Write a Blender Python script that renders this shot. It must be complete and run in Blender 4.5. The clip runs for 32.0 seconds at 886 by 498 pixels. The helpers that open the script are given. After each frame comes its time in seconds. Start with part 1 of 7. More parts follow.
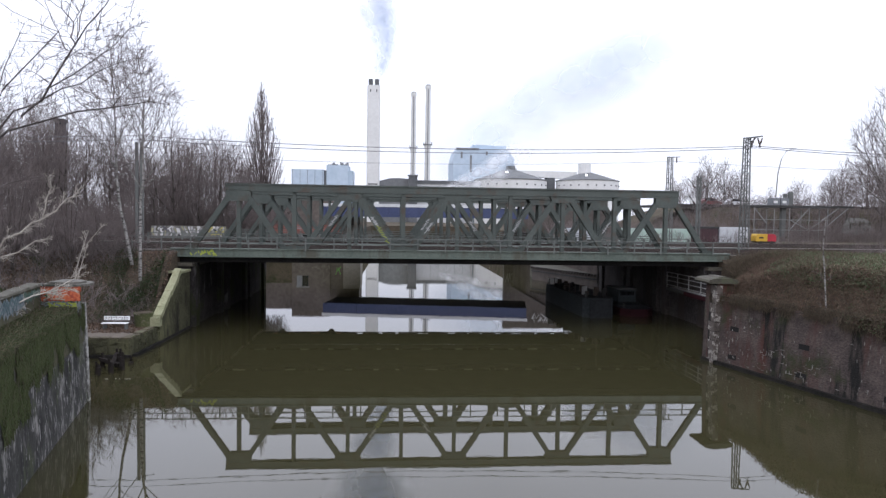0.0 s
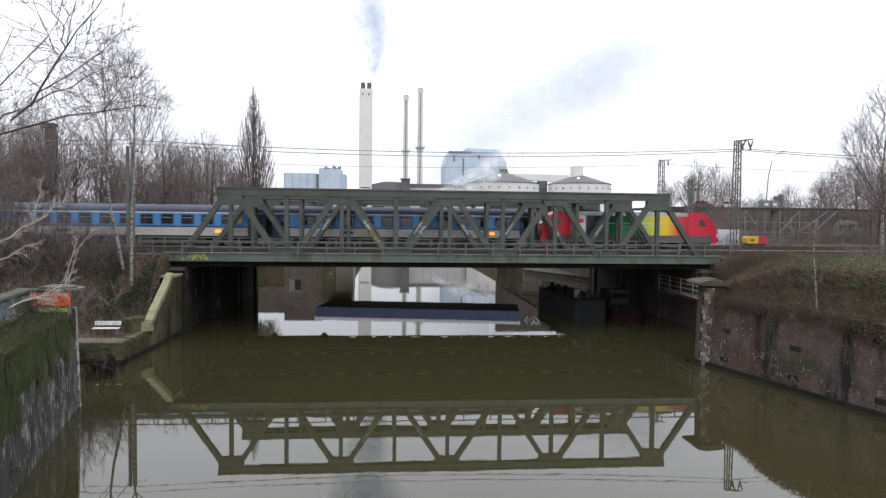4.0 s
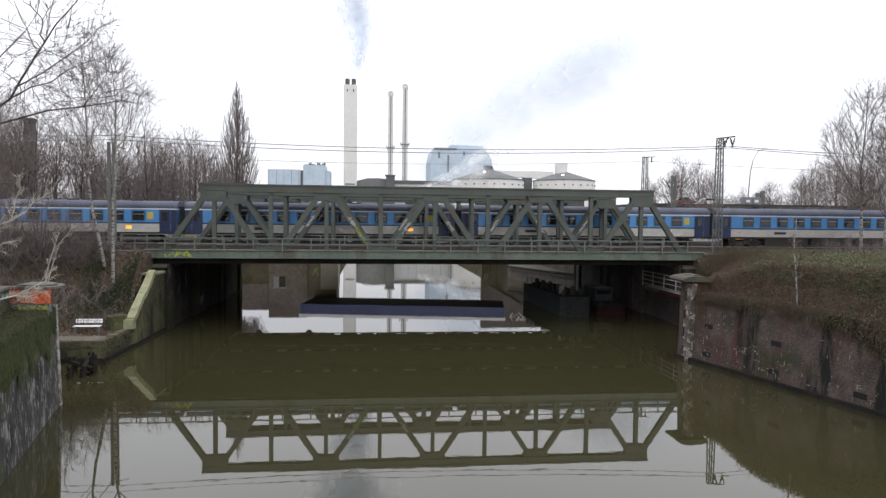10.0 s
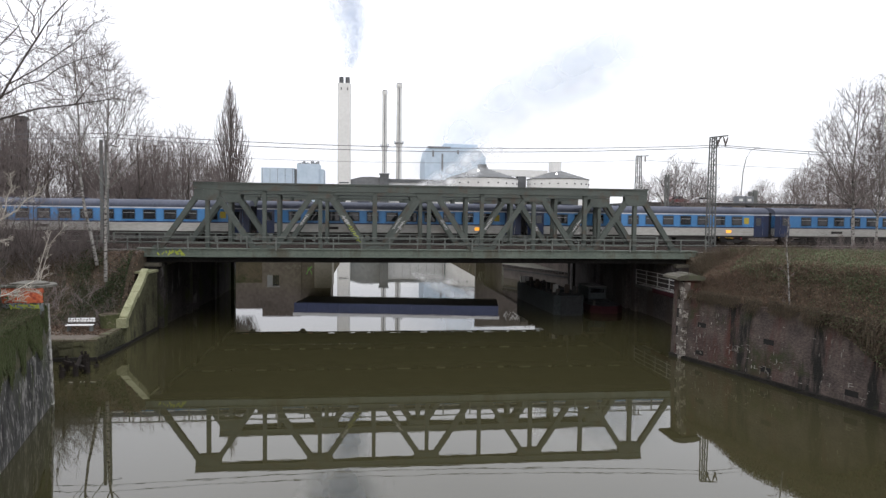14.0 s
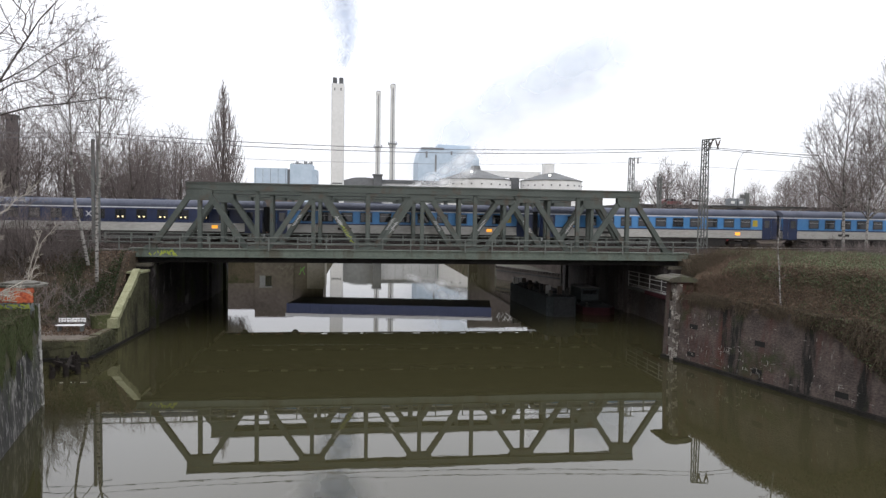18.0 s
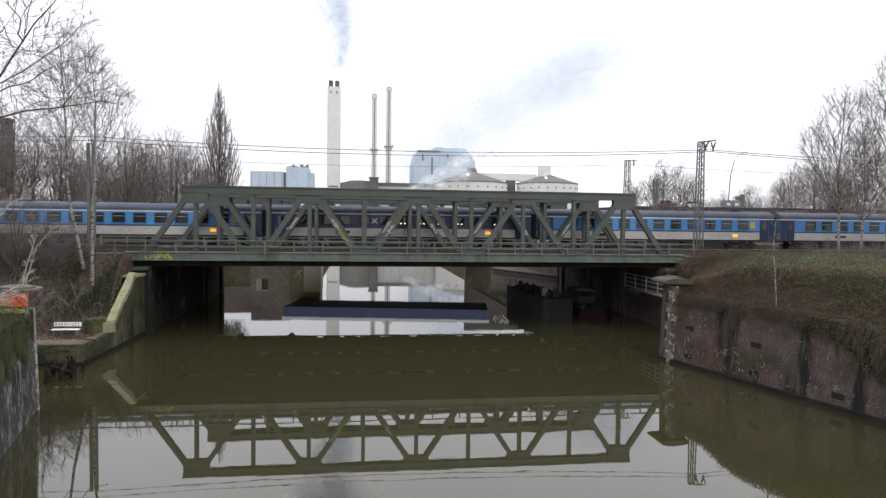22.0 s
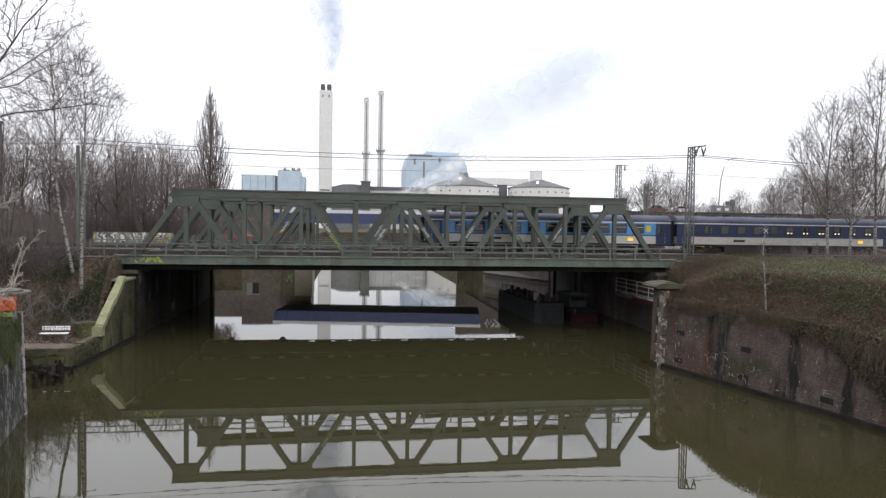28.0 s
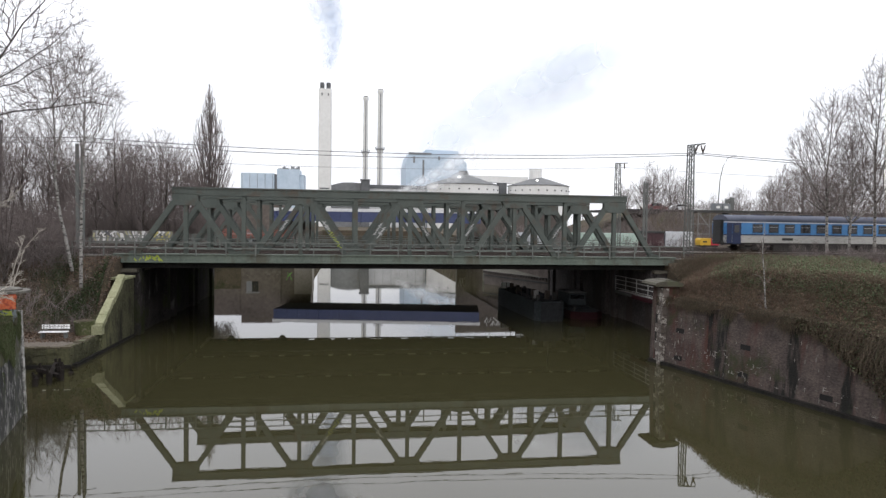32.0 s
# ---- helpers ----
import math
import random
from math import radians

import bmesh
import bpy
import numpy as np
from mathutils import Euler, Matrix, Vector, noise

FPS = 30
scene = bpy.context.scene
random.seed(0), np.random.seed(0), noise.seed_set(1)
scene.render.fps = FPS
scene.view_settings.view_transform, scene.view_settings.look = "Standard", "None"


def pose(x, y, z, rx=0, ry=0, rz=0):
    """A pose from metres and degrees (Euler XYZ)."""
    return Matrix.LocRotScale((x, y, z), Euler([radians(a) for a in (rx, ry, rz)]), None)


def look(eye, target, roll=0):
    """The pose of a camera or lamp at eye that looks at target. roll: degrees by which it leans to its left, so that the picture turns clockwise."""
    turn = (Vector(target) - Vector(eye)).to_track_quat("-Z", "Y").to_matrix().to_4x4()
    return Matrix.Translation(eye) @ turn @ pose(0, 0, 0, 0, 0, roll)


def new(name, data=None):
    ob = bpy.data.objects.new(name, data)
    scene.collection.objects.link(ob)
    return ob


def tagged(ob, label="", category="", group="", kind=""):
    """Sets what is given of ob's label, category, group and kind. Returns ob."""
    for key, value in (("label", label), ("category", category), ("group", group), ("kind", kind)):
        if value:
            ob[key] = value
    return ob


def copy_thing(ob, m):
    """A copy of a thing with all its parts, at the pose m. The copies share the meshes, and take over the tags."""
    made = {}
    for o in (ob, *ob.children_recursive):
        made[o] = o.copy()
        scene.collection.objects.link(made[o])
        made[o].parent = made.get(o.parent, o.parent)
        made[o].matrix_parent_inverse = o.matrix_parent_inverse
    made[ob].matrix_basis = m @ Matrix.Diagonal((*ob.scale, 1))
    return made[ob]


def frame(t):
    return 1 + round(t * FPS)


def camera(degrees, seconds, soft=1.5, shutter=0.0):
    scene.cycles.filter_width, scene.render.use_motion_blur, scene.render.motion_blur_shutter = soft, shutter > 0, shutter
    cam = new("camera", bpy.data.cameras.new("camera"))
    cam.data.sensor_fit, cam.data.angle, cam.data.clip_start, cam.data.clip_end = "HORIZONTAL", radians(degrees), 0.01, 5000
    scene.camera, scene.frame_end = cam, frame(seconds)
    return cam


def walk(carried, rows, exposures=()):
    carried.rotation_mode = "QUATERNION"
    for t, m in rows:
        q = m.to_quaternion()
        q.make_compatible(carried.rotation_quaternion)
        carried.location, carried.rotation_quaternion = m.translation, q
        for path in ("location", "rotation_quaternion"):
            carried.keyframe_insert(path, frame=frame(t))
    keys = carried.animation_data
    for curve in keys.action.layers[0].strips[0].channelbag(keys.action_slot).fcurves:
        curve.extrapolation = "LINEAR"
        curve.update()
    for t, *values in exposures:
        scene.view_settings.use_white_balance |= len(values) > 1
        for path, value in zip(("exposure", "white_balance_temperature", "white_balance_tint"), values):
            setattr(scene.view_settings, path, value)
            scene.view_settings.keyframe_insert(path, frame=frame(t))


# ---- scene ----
import collections

cam = camera(67.95, 32.0, soft=1.35, shutter=0.35)
EYE = Vector((0.0, 0.0, 9.165))          # metres above the canal's water


def aim(yaw, pitch, roll):
    """A pose of the camera on its fixed stand: degrees to the right of +y, up, and the lean."""
    a, b = radians(yaw), radians(pitch)
    return look(EYE, EYE + Vector((math.sin(a) * math.cos(b), math.cos(a) * math.cos(b), math.sin(b))), roll)


walk(cam, [
    (0.0, aim(4.13, -2.69, 0.82)), (0.5, aim(4.15, -2.72, 0.54)), (1.0, aim(4.25, -2.81, 0.40)),
    (1.5, aim(4.33, -2.92, 0.46)), (2.0, aim(4.41, -2.91, 0.41)), (2.5, aim(4.52, -2.79, 0.41)),
    (3.0, aim(4.56, -2.60, 0.48)), (3.5, aim(4.64, -2.40, 0.57)), (5.5, aim(5.18, -2.39, 0.64)),
    (6.0, aim(5.29, -2.41, 0.66)), (6.5, aim(5.42, -2.34, 0.80)), (7.0, aim(5.55, -2.30, 0.83)),
    (7.5, aim(5.60, -2.30, 0.80)), (8.0, aim(5.66, -2.37, 0.72)), (8.5, aim(5.76, -2.45, 0.59)),
    (9.0, aim(5.87, -2.47, 0.61)), (9.5, aim(5.97, -2.54, 0.63)), (10.0, aim(6.06, -2.67, 0.63)),
    (10.5, aim(6.15, -2.76, 0.67)), (11.0, aim(6.24, -2.83, 0.72)), (11.5, aim(6.25, -2.89, 0.69)),
    (12.0, aim(6.30, -2.87, 0.63)), (12.5, aim(6.37, -2.82, 0.57)), (13.0, aim(6.41, -2.77, 0.58)),
    (13.5, aim(6.48, -2.76, 0.65)), (14.0, aim(6.58, -2.78, 0.66)), (14.5, aim(6.63, -2.82, 0.60)),
    (16.5, aim(7.07, -3.07, 0.88)), (17.0, aim(7.15, -2.95, 0.89)), (17.5, aim(7.17, -2.80, 0.89)),
    (18.0, aim(7.18, -2.68, 0.90)), (18.5, aim(7.17, -2.66, 0.85)), (19.0, aim(7.17, -2.66, 0.88)),
    (19.5, aim(7.22, -2.65, 0.97)), (20.0, aim(7.27, -2.58, 0.86)), (20.5, aim(7.31, -2.57, 0.83)),
    (21.0, aim(7.40, -2.53, 0.74)), (21.5, aim(7.46, -2.48, 0.68)), (22.0, aim(7.48, -2.44, 0.72)),
    (22.5, aim(7.56, -2.47, 0.78)), (23.0, aim(7.65, -2.53, 0.85)), (23.5, aim(7.72, -2.58, 0.77)),
    (24.0, aim(7.80, -2.63, 0.75)), (24.5, aim(7.86, -2.68, 0.89)), (25.0, aim(7.91, -2.63, 0.96)),
    (25.5, aim(7.92, -2.56, 0.88)), (27.5, aim(8.17, -2.15, 0.90)), (28.0, aim(8.20, -2.07, 0.89)),
    (28.5, aim(8.18, -1.93, 0.84)), (29.0, aim(8.12, -1.83, 0.75)), (29.5, aim(8.08, -1.81, 0.70)),
    (30.0, aim(8.08, -1.81, 0.72)), (30.5, aim(8.13, -1.87, 0.85)), (31.0, aim(8.19, -1.98, 0.91)),
    (31.5, aim(8.23, -2.08, 0.88)), (32.0, aim(8.24, -2.23, 0.83))],
    [(0.0, 0.0, 5980, 16), (1.5, 0.0, 6090, 15), (3.5, 0.0, 6280, 13), (6.0, 0.0, 6420, 12), (32.0, 0.0, 6440, 12)])

# ---- light: a bright overcast winter sky, and a very soft sun behind the clouds ----
world = bpy.data.worlds.new("overcast_sky")
scene.world = world
world.use_nodes = True
wn, wl = world.node_tree.nodes, world.node_tree.links
SUN_UP, SUN_TURN = radians(24), radians(215)
sky = wn.new("ShaderNodeTexSky")
sky.sky_type, sky.sun_disc, sky.sun_elevation, sky.sun_rotation = "NISHITA", False, SUN_UP, SUN_TURN
sky.dust_density = 4.0
coord = wn.new("ShaderNodeTexCoord")
split = wn.new("ShaderNodeSeparateXYZ")
wl.new(coord.outputs["Generated"], split.inputs[0])
up = wn.new("ShaderNodeValToRGB")         # the cloud cover grows brighter from the horizon towards the zenith
for k, (at, v) in enumerate(((0.0, 0.395), (0.12, 0.41), (0.34, 0.57), (1.0, 0.95))):
    e = up.color_ramp.elements[k] if k < 2 else up.color_ramp.elements.new(at)
    e.position, e.color = at, (v, v, v, 1)
wl.new(split.outputs["Z"], up.inputs[0])
cloud = wn.new("ShaderNodeTexNoise")
cloud.inputs["Scale"].default_value, cloud.inputs["Detail"].default_value = 2.2, 5.0
cloudy = wn.new("ShaderNodeMapRange")
cloudy.inputs["From Min"].default_value, cloudy.inputs["From Max"].default_value = 0.35, 0.7
cloudy.inputs["To Min"].default_value, cloudy.inputs["To Max"].default_value = 2.55, 2.85
wl.new(cloud.outputs[0], cloudy.inputs["Value"])
both = wn.new("ShaderNodeMath")
both.operation = "MULTIPLY"
wl.new(up.outputs[0], both.inputs[0]), wl.new(cloudy.outputs[0], both.inputs[1])
tint = wn.new("ShaderNodeMix")
tint.data_type, tint.blend_type = "RGBA", "MULTIPLY"
tint.inputs["Factor"].default_value = 1.0
tint.inputs["A"].default_value = (0.975, 0.987, 1.02, 1)
wl.new(both.outputs[0], tint.inputs["B"])
blend = wn.new("ShaderNodeMix")
blend.data_type, blend.blend_type = "RGBA", "ADD"
blend.inputs["Factor"].default_value = 0.02
wl.new(tint.outputs["Result"], blend.inputs["A"]), wl.new(sky.outputs[0], blend.inputs["B"])
wl.new(blend.outputs["Result"], wn["Background"].inputs["Color"])
wn["Background"].inputs["Strength"].default_value = 1.0
sun = new("sun", bpy.data.lights.new("sun", "SUN"))
sun.data.energy, sun.data.angle, sun.data.color = 0.5, radians(25), (1.0, 0.96, 0.9)
sun.matrix_world = look((0, 0, 60), (-math.sin(SUN_TURN) * -40, 40 * -math.cos(SUN_TURN), 60 - 57 * math.tan(SUN_UP)))


# ---- materials ----
def M(name, dark, light, rough=0.8, scale=0.6, fine=9.0, bump=0.15, metal=0.0, stretch=(1, 1, 1),
      stain=None, stain_at=(0.55, 0.7), stain_scale=0.5, stain_stretch=(1, 1, 1), spec=0.4, second=()):
    """Two colours mixed by coarse and fine noise, an optional stain with a shape of its own, and fine relief."""
    m = bpy.data.materials.new(name)
    m.use_nodes = True
    n, l = m.node_tree.nodes, m.node_tree.links
    b = n["Principled BSDF"]
    co = n.new("ShaderNodeTexCoord")
    mp = n.new("ShaderNodeMapping")
    mp.inputs["Scale"].default_value = stretch
    l.new(co.outputs["Object"], mp.inputs[0])
    big, small = n.new("ShaderNodeTexNoise"), n.new("ShaderNodeTexNoise")
    big.inputs["Scale"].default_value, big.inputs["Detail"].default_value = scale, 4
    small.inputs["Scale"].default_value, small.inputs["Detail"].default_value = fine, 5
    l.new(mp.outputs[0], big.inputs[0]), l.new(mp.outputs[0], small.inputs[0])
    mean = n.new("ShaderNodeMath")
    mean.operation = "ADD"
    l.new(big.outputs[0], mean.inputs[0]), l.new(small.outputs[0], mean.inputs[1])
    ramp = n.new("ShaderNodeMapRange")
    ramp.inputs["From Min"].default_value, ramp.inputs["From Max"].default_value = 0.75, 1.25
    l.new(mean.outputs[0], ramp.inputs["Value"])
    mix = n.new("ShaderNodeMix")
    mix.data_type = "RGBA"
    l.new(ramp.outputs[0], mix.inputs["Factor"])
    mix.inputs["A"].default_value, mix.inputs["B"].default_value = (*dark, 1), (*light, 1)
    last = mix.outputs["Result"]
    layers = ([(stain, stain_at, stain_scale, stain_stretch)] if stain else []) + list(second)
    for k, (tone, edge, size, pull) in enumerate(layers):
        ms = n.new("ShaderNodeMapping")
        ms.inputs["Scale"].default_value, ms.inputs["Location"].default_value = pull, (3.7 * k, 1.3 * k, 0.9 * k)
        l.new(co.outputs["Object"], ms.inputs[0])
        sn = n.new("ShaderNodeTexNoise")
        sn.inputs["Scale"].default_value, sn.inputs["Detail"].default_value, sn.inputs["Roughness"].default_value = size, 6, 0.65
        l.new(ms.outputs[0], sn.inputs[0])
        sr = n.new("ShaderNodeMapRange")
        sr.inputs["From Min"].default_value, sr.inputs["From Max"].default_value = edge
        l.new(sn.outputs[0], sr.inputs["Value"])
        mx = n.new("ShaderNodeMix")
        mx.data_type = "RGBA"
        l.new(sr.outputs[0], mx.inputs["Factor"]), l.new(last, mx.inputs["A"])
        mx.inputs["B"].default_value = (*tone, 1)
        last = mx.outputs["Result"]
    l.new(last, b.inputs["Base Color"])
    b.inputs["Roughness"].default_value, b.inputs["Metallic"].default_value = rough, metal
    b.inputs["Specular IOR Level"].default_value = spec
    if bump:
        bp = n.new("ShaderNodeBump")
        bp.inputs["Strength"].default_value, bp.inputs["Distance"].default_value = bump, 0.05
        l.new(small.outputs[0], bp.inputs["Height"]), l.new(bp.outputs[0], b.inputs["Normal"])
    return m


def shades(name, colours, rough=0.85):
    """A colour for each separate piece of a mesh, picked at random along the given ones."""
    m = bpy.data.materials.new(name)
    m.use_nodes = True
    n, l = m.node_tree.nodes, m.node_tree.links
    b, g, r = n["Principled BSDF"], n.new("ShaderNodeNewGeometry"), n.new("ShaderNodeValToRGB")
    while len(r.color_ramp.elements) < len(colours):
        r.color_ramp.elements.new(0.5)
    for k, (e, c) in enumerate(zip(r.color_ramp.elements, colours)):
        e.position, e.color = k / max(1, len(colours) - 1), (*c, 1)
    l.new(g.outputs["Random Per Island"], r.inputs[0]), l.new(r.outputs[0], b.inputs["Base Color"])
    b.inputs["Roughness"].default_value = rough
    b.inputs["Specular IOR Level"].default_value = 0.2
    return m


def glowing(name, colour, strength):
    m = bpy.data.materials.new(name)
    m.use_nodes = True
    b = m.node_tree.nodes["Principled BSDF"]
    b.inputs["Base Color"].default_value = b.inputs["Emission Color"].default_value = (*colour, 1)
    b.inputs["Emission Strength"].default_value = strength
    return m


def glassy(name, colour, rough=0.05):
    m = bpy.data.materials.new(name)
    m.use_nodes = True
    b = m.node_tree.nodes["Principled BSDF"]
    b.inputs["Base Color"].default_value, b.inputs["Roughness"].default_value = (*colour, 1), rough
    b.inputs["Specular IOR Level"].default_value = 0.6
    return m


GREEN = M("bridge_paint", (0.042, 0.052, 0.046), (0.064, 0.076, 0.067), 0.6, 0.5, 7, 0.1, stain=(0.055, 0.045, 0.034), stain_at=(0.54, 0.66), stain_scale=0.9)
GREEN_PALE = M("weathered_girder_paint", (0.062, 0.08, 0.066), (0.098, 0.118, 0.098), 0.65, 0.35, 6, 0.1, stain=(0.06, 0.06, 0.045), stain_at=(0.52, 0.64), stain_scale=0.8, stain_stretch=(1, 1, 0.3))
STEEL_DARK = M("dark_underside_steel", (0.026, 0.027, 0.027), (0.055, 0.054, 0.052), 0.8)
# near-black tone holds the shade below the girders
SHADE_STEEL = M("shade_dark_steel", (0.009, 0.009, 0.009), (0.022, 0.021, 0.02), 0.9, spec=0.05)
RAIL_HEAD = M("polished_rail_head", (0.4, 0.38, 0.36), (0.55, 0.53, 0.5), 0.35, metal=0.6)
RAIL_STEEL = M("rail_steel", (0.028, 0.021, 0.018), (0.065, 0.05, 0.043), 0.7, metal=0.2)
SLEEPER = M("tarred_sleeper", (0.02, 0.017, 0.015), (0.045, 0.038, 0.034), 0.9)
GALV = M("galvanised_steel", (0.2, 0.2, 0.2), (0.32, 0.32, 0.31), 0.6, metal=0.3)
RAILING = M("railing_paint", (0.075, 0.085, 0.078), (0.12, 0.13, 0.12), 0.65)
MAST = M("lattice_mast_steel", (0.07, 0.075, 0.07), (0.12, 0.125, 0.12), 0.7)
WIRE = M("wire", (0.1, 0.1, 0.11), (0.14, 0.14, 0.15), 0.6)
BRICK = M("wet_clinker_brick", (0.034, 0.028, 0.026), (0.088, 0.07, 0.063), 0.85, 0.7, 7, 0.9, stretch=(1, 1, 1.6), stain=(0.056, 0.024, 0.019), stain_at=(0.45, 0.58), stain_scale=0.45, stain_stretch=(1, 1, 0.2),
          second=(((0.011, 0.011, 0.01), (0.52, 0.6), 0.6, (1, 1, 0.16)), ((0.085, 0.078, 0.07), (0.64, 0.72), 1.6, (1, 1, 1.4)), ((0.16, 0.15, 0.138), (0.67, 0.71), 4.0, (0.8, 0.8, 1.6)), ((0.03, 0.034, 0.017), (0.55, 0.68), 0.5, (1, 1, 1))), spec=0.2)
QUOIN = M("sandstone_quoin", (0.05, 0.041, 0.035), (0.1, 0.085, 0.074), 0.85, 1.6, 10, 0.5, stain=(0.28, 0.265, 0.24), stain_at=(0.53, 0.6), stain_scale=2.2)
CONC_OLD = M("stained_quay_concrete", (0.011, 0.012, 0.01), (0.036, 0.035, 0.032), 0.85, 0.8, 8, 0.5, stretch=(1, 1, 0.5), stain=(0.19, 0.184, 0.172), stain_at=(0.53, 0.64), stain_scale=1.5, stain_stretch=(1, 1, 0.55),
             second=(((0.034, 0.04, 0.019), (0.5, 0.58), 0.5, (1, 1, 0.6)), ((0.006, 0.006, 0.006), (0.52, 0.6), 0.8, (1, 1, 0.4)), ((0.2, 0.196, 0.19), (0.585, 0.62), 5.0, (1, 1, 0.35))))
MOSSY_FACE = M("olive_algae_masonry", (0.03, 0.031, 0.018), (0.07, 0.068, 0.042), 0.9, 0.6, 6, 0.4, stain=(0.1, 0.1, 0.055), stain_at=(0.55, 0.66), stain_stretch=(1, 1, 0.4), second=(((0.018, 0.017, 0.014), (0.54, 0.64), 0.5, (1, 1, 0.5)),), spec=0.1)
MOSS_CONC = M("mossy_concrete", (0.042, 0.043, 0.024), (0.085, 0.081, 0.055), 0.95, 0.9, 8, 0.6, stain=(0.07, 0.067, 0.06), stain_at=(0.55, 0.62), stain_scale=1.6, spec=0.1)
COPING = M("lichen_covered_coping", (0.15, 0.157, 0.085), (0.26, 0.258, 0.16), 0.9, 1.2, 9, 0.4)
CAPSTONE = M("weathered_cap_stone", (0.04, 0.037, 0.028), (0.085, 0.076, 0.058), 0.9, 1.0, 9, 0.4)
# base colour lowered to carry the shade below the decks
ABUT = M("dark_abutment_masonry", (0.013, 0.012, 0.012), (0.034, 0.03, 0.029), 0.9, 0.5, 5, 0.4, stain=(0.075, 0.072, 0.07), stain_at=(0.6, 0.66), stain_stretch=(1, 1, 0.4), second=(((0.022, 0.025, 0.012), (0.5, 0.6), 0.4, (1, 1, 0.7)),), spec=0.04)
EARTH = M("leaf_litter_earth", (0.04, 0.033, 0.025), (0.09, 0.072, 0.052), 0.95, 0.35, 5, 0.8, stain=(0.03, 0.038, 0.016), stain_at=(0.52, 0.64), stain_scale=0.25, spec=0.1)
PATH_EARTH = M("trodden_path", (0.07, 0.058, 0.047), (0.125, 0.105, 0.087), 0.95, 0.8, 8, 0.4)
BALLAST = M("rusty_ballast", (0.028, 0.023, 0.02), (0.065, 0.053, 0.047), 0.95, 1.5, 14, 0.8)
WHITE = M("white_paint", (0.66, 0.66, 0.66), (0.8, 0.8, 0.8), 0.6)
BARK = M("dark_bark", (0.035, 0.03, 0.027), (0.085, 0.074, 0.065), 0.95, 3, 14, 0.5)
TWIG = M("brown_twigs", (0.1, 0.083, 0.079), (0.17, 0.143, 0.135), 0.95, 2, 14, 0.0)
BIRCH = M("birch_bark", (0.14, 0.134, 0.124), (0.28, 0.27, 0.255), 0.85, 1.2, 9, 0.3, stain=(0.04, 0.036, 0.032), stain_at=(0.5, 0.58), stain_scale=2.6, stain_stretch=(1, 1, 2.5))


# ---- building tools ----
class Geo:
    """Vertices and faces of one part, in its thing's space."""

    def __init__(self):
        self.v, self.f = [], []

    def add(self, v, f):
        k = len(self.v)
        self.v += [tuple(p) for p in v]
        self.f += [tuple(i + k for i in g) for g in f]
        return self

    def box(self, x0, x1, y0, y1, z0, z1):
        return self.add([(x, y, z) for z in (z0, z1) for y in (y0, y1) for x in (x0, x1)],
                        [(0, 2, 3, 1), (4, 5, 7, 6), (0, 1, 5, 4), (2, 6, 7, 3), (0, 4, 6, 2), (1, 3, 7, 5)])

    def beam(self, p, q, w, d, side=(0, 1, 0)):
        """A bar from p to q: d thick along side, w across it."""
        p, q, s = Vector(p), Vector(q), Vector(side)
        a = (q - p).normalized()
        s = (s - a * s.dot(a)).normalized()
        u = a.cross(s)
        v = [e + s * (d / 2 * j) + u * (w / 2 * k) for e in (p, q) for j, k in ((-1, -1), (1, -1), (1, 1), (-1, 1))]
        return self.add(v, [(3, 2, 1, 0), (4, 5, 6, 7), (0, 1, 5, 4), (1, 2, 6, 5), (2, 3, 7, 6), (3, 0, 4, 7)])

    def tube(self, pts, radii, n=8, caps=True):
        pts = [Vector(p) for p in pts]
        k = len(self.v)
        for i, p in enumerate(pts):
            a = (pts[min(i + 1, len(pts) - 1)] - pts[max(i - 1, 0)]).normalized()
            s = a.cross(Vector((0, 0, 1)) if abs(a.z) < 0.9 else Vector((1, 0, 0))).normalized()
            u = a.cross(s)
            r = radii[i] if isinstance(radii, (list, tuple)) else radii
            self.v += [tuple(p + s * (r * math.cos(2 * math.pi * j / n)) + u * (r * math.sin(2 * math.pi * j / n))) for j in range(n)]
        for i in range(len(pts) - 1):
            for j in range(n):
                a, b = k + i * n + j, k + i * n + (j + 1) % n
                self.f.append((a, b, b + n, a + n))
        if caps:
            self.f.append(tuple(k + j for j in reversed(range(n))))
            self.f.append(tuple(k + (len(pts) - 1) * n + j for j in range(n)))
        return self

    def prism(self, poly, y0, y1, plane="xz"):
        """A flat outline, given in the plane xz (or yz, xy), drawn out from y0 to y1 along the third axis."""
        put = {"xz": lambda a, b, c: (a, c, b), "yz": lambda a, b, c: (c, a, b), "xy": lambda a, b, c: (a, b, c)}[plane]
        n = len(poly)
        v = [put(a, b, c) for c in (y0, y1) for a, b in poly]
        return self.add(v, [tuple(range(n)), tuple(reversed(range(n, 2 * n)))] + [(i, i + n, (i + 1) % n + n, (i + 1) % n) for i in range(n)])


def mesh_of(name, geo, material, smooth=False):
    me = bpy.data.meshes.new(name)
    me.from_pydata(geo.v, [], geo.f)
    bm = bmesh.new()
    bm.from_mesh(me)
    if len(bm.faces) < 20000:
        bmesh.ops.recalc_face_normals(bm, faces=bm.faces)
    bm.to_mesh(me)
    bm.free()
    me.materials.append(material)
    if smooth:
        me.polygons.foreach_set("use_smooth", [True] * len(me.polygons))
    return me


def part(name, geo, material, parent, label="", smooth=False):
    ob = new(name, mesh_of(name, geo, material, smooth))
    ob.parent = parent
    return tagged(ob, label)


def piece(name, mesh, parent, at):
    """A part on shared mesh data."""
    ob = new(name, mesh)
    ob.parent, ob.location = parent, at
    return ob


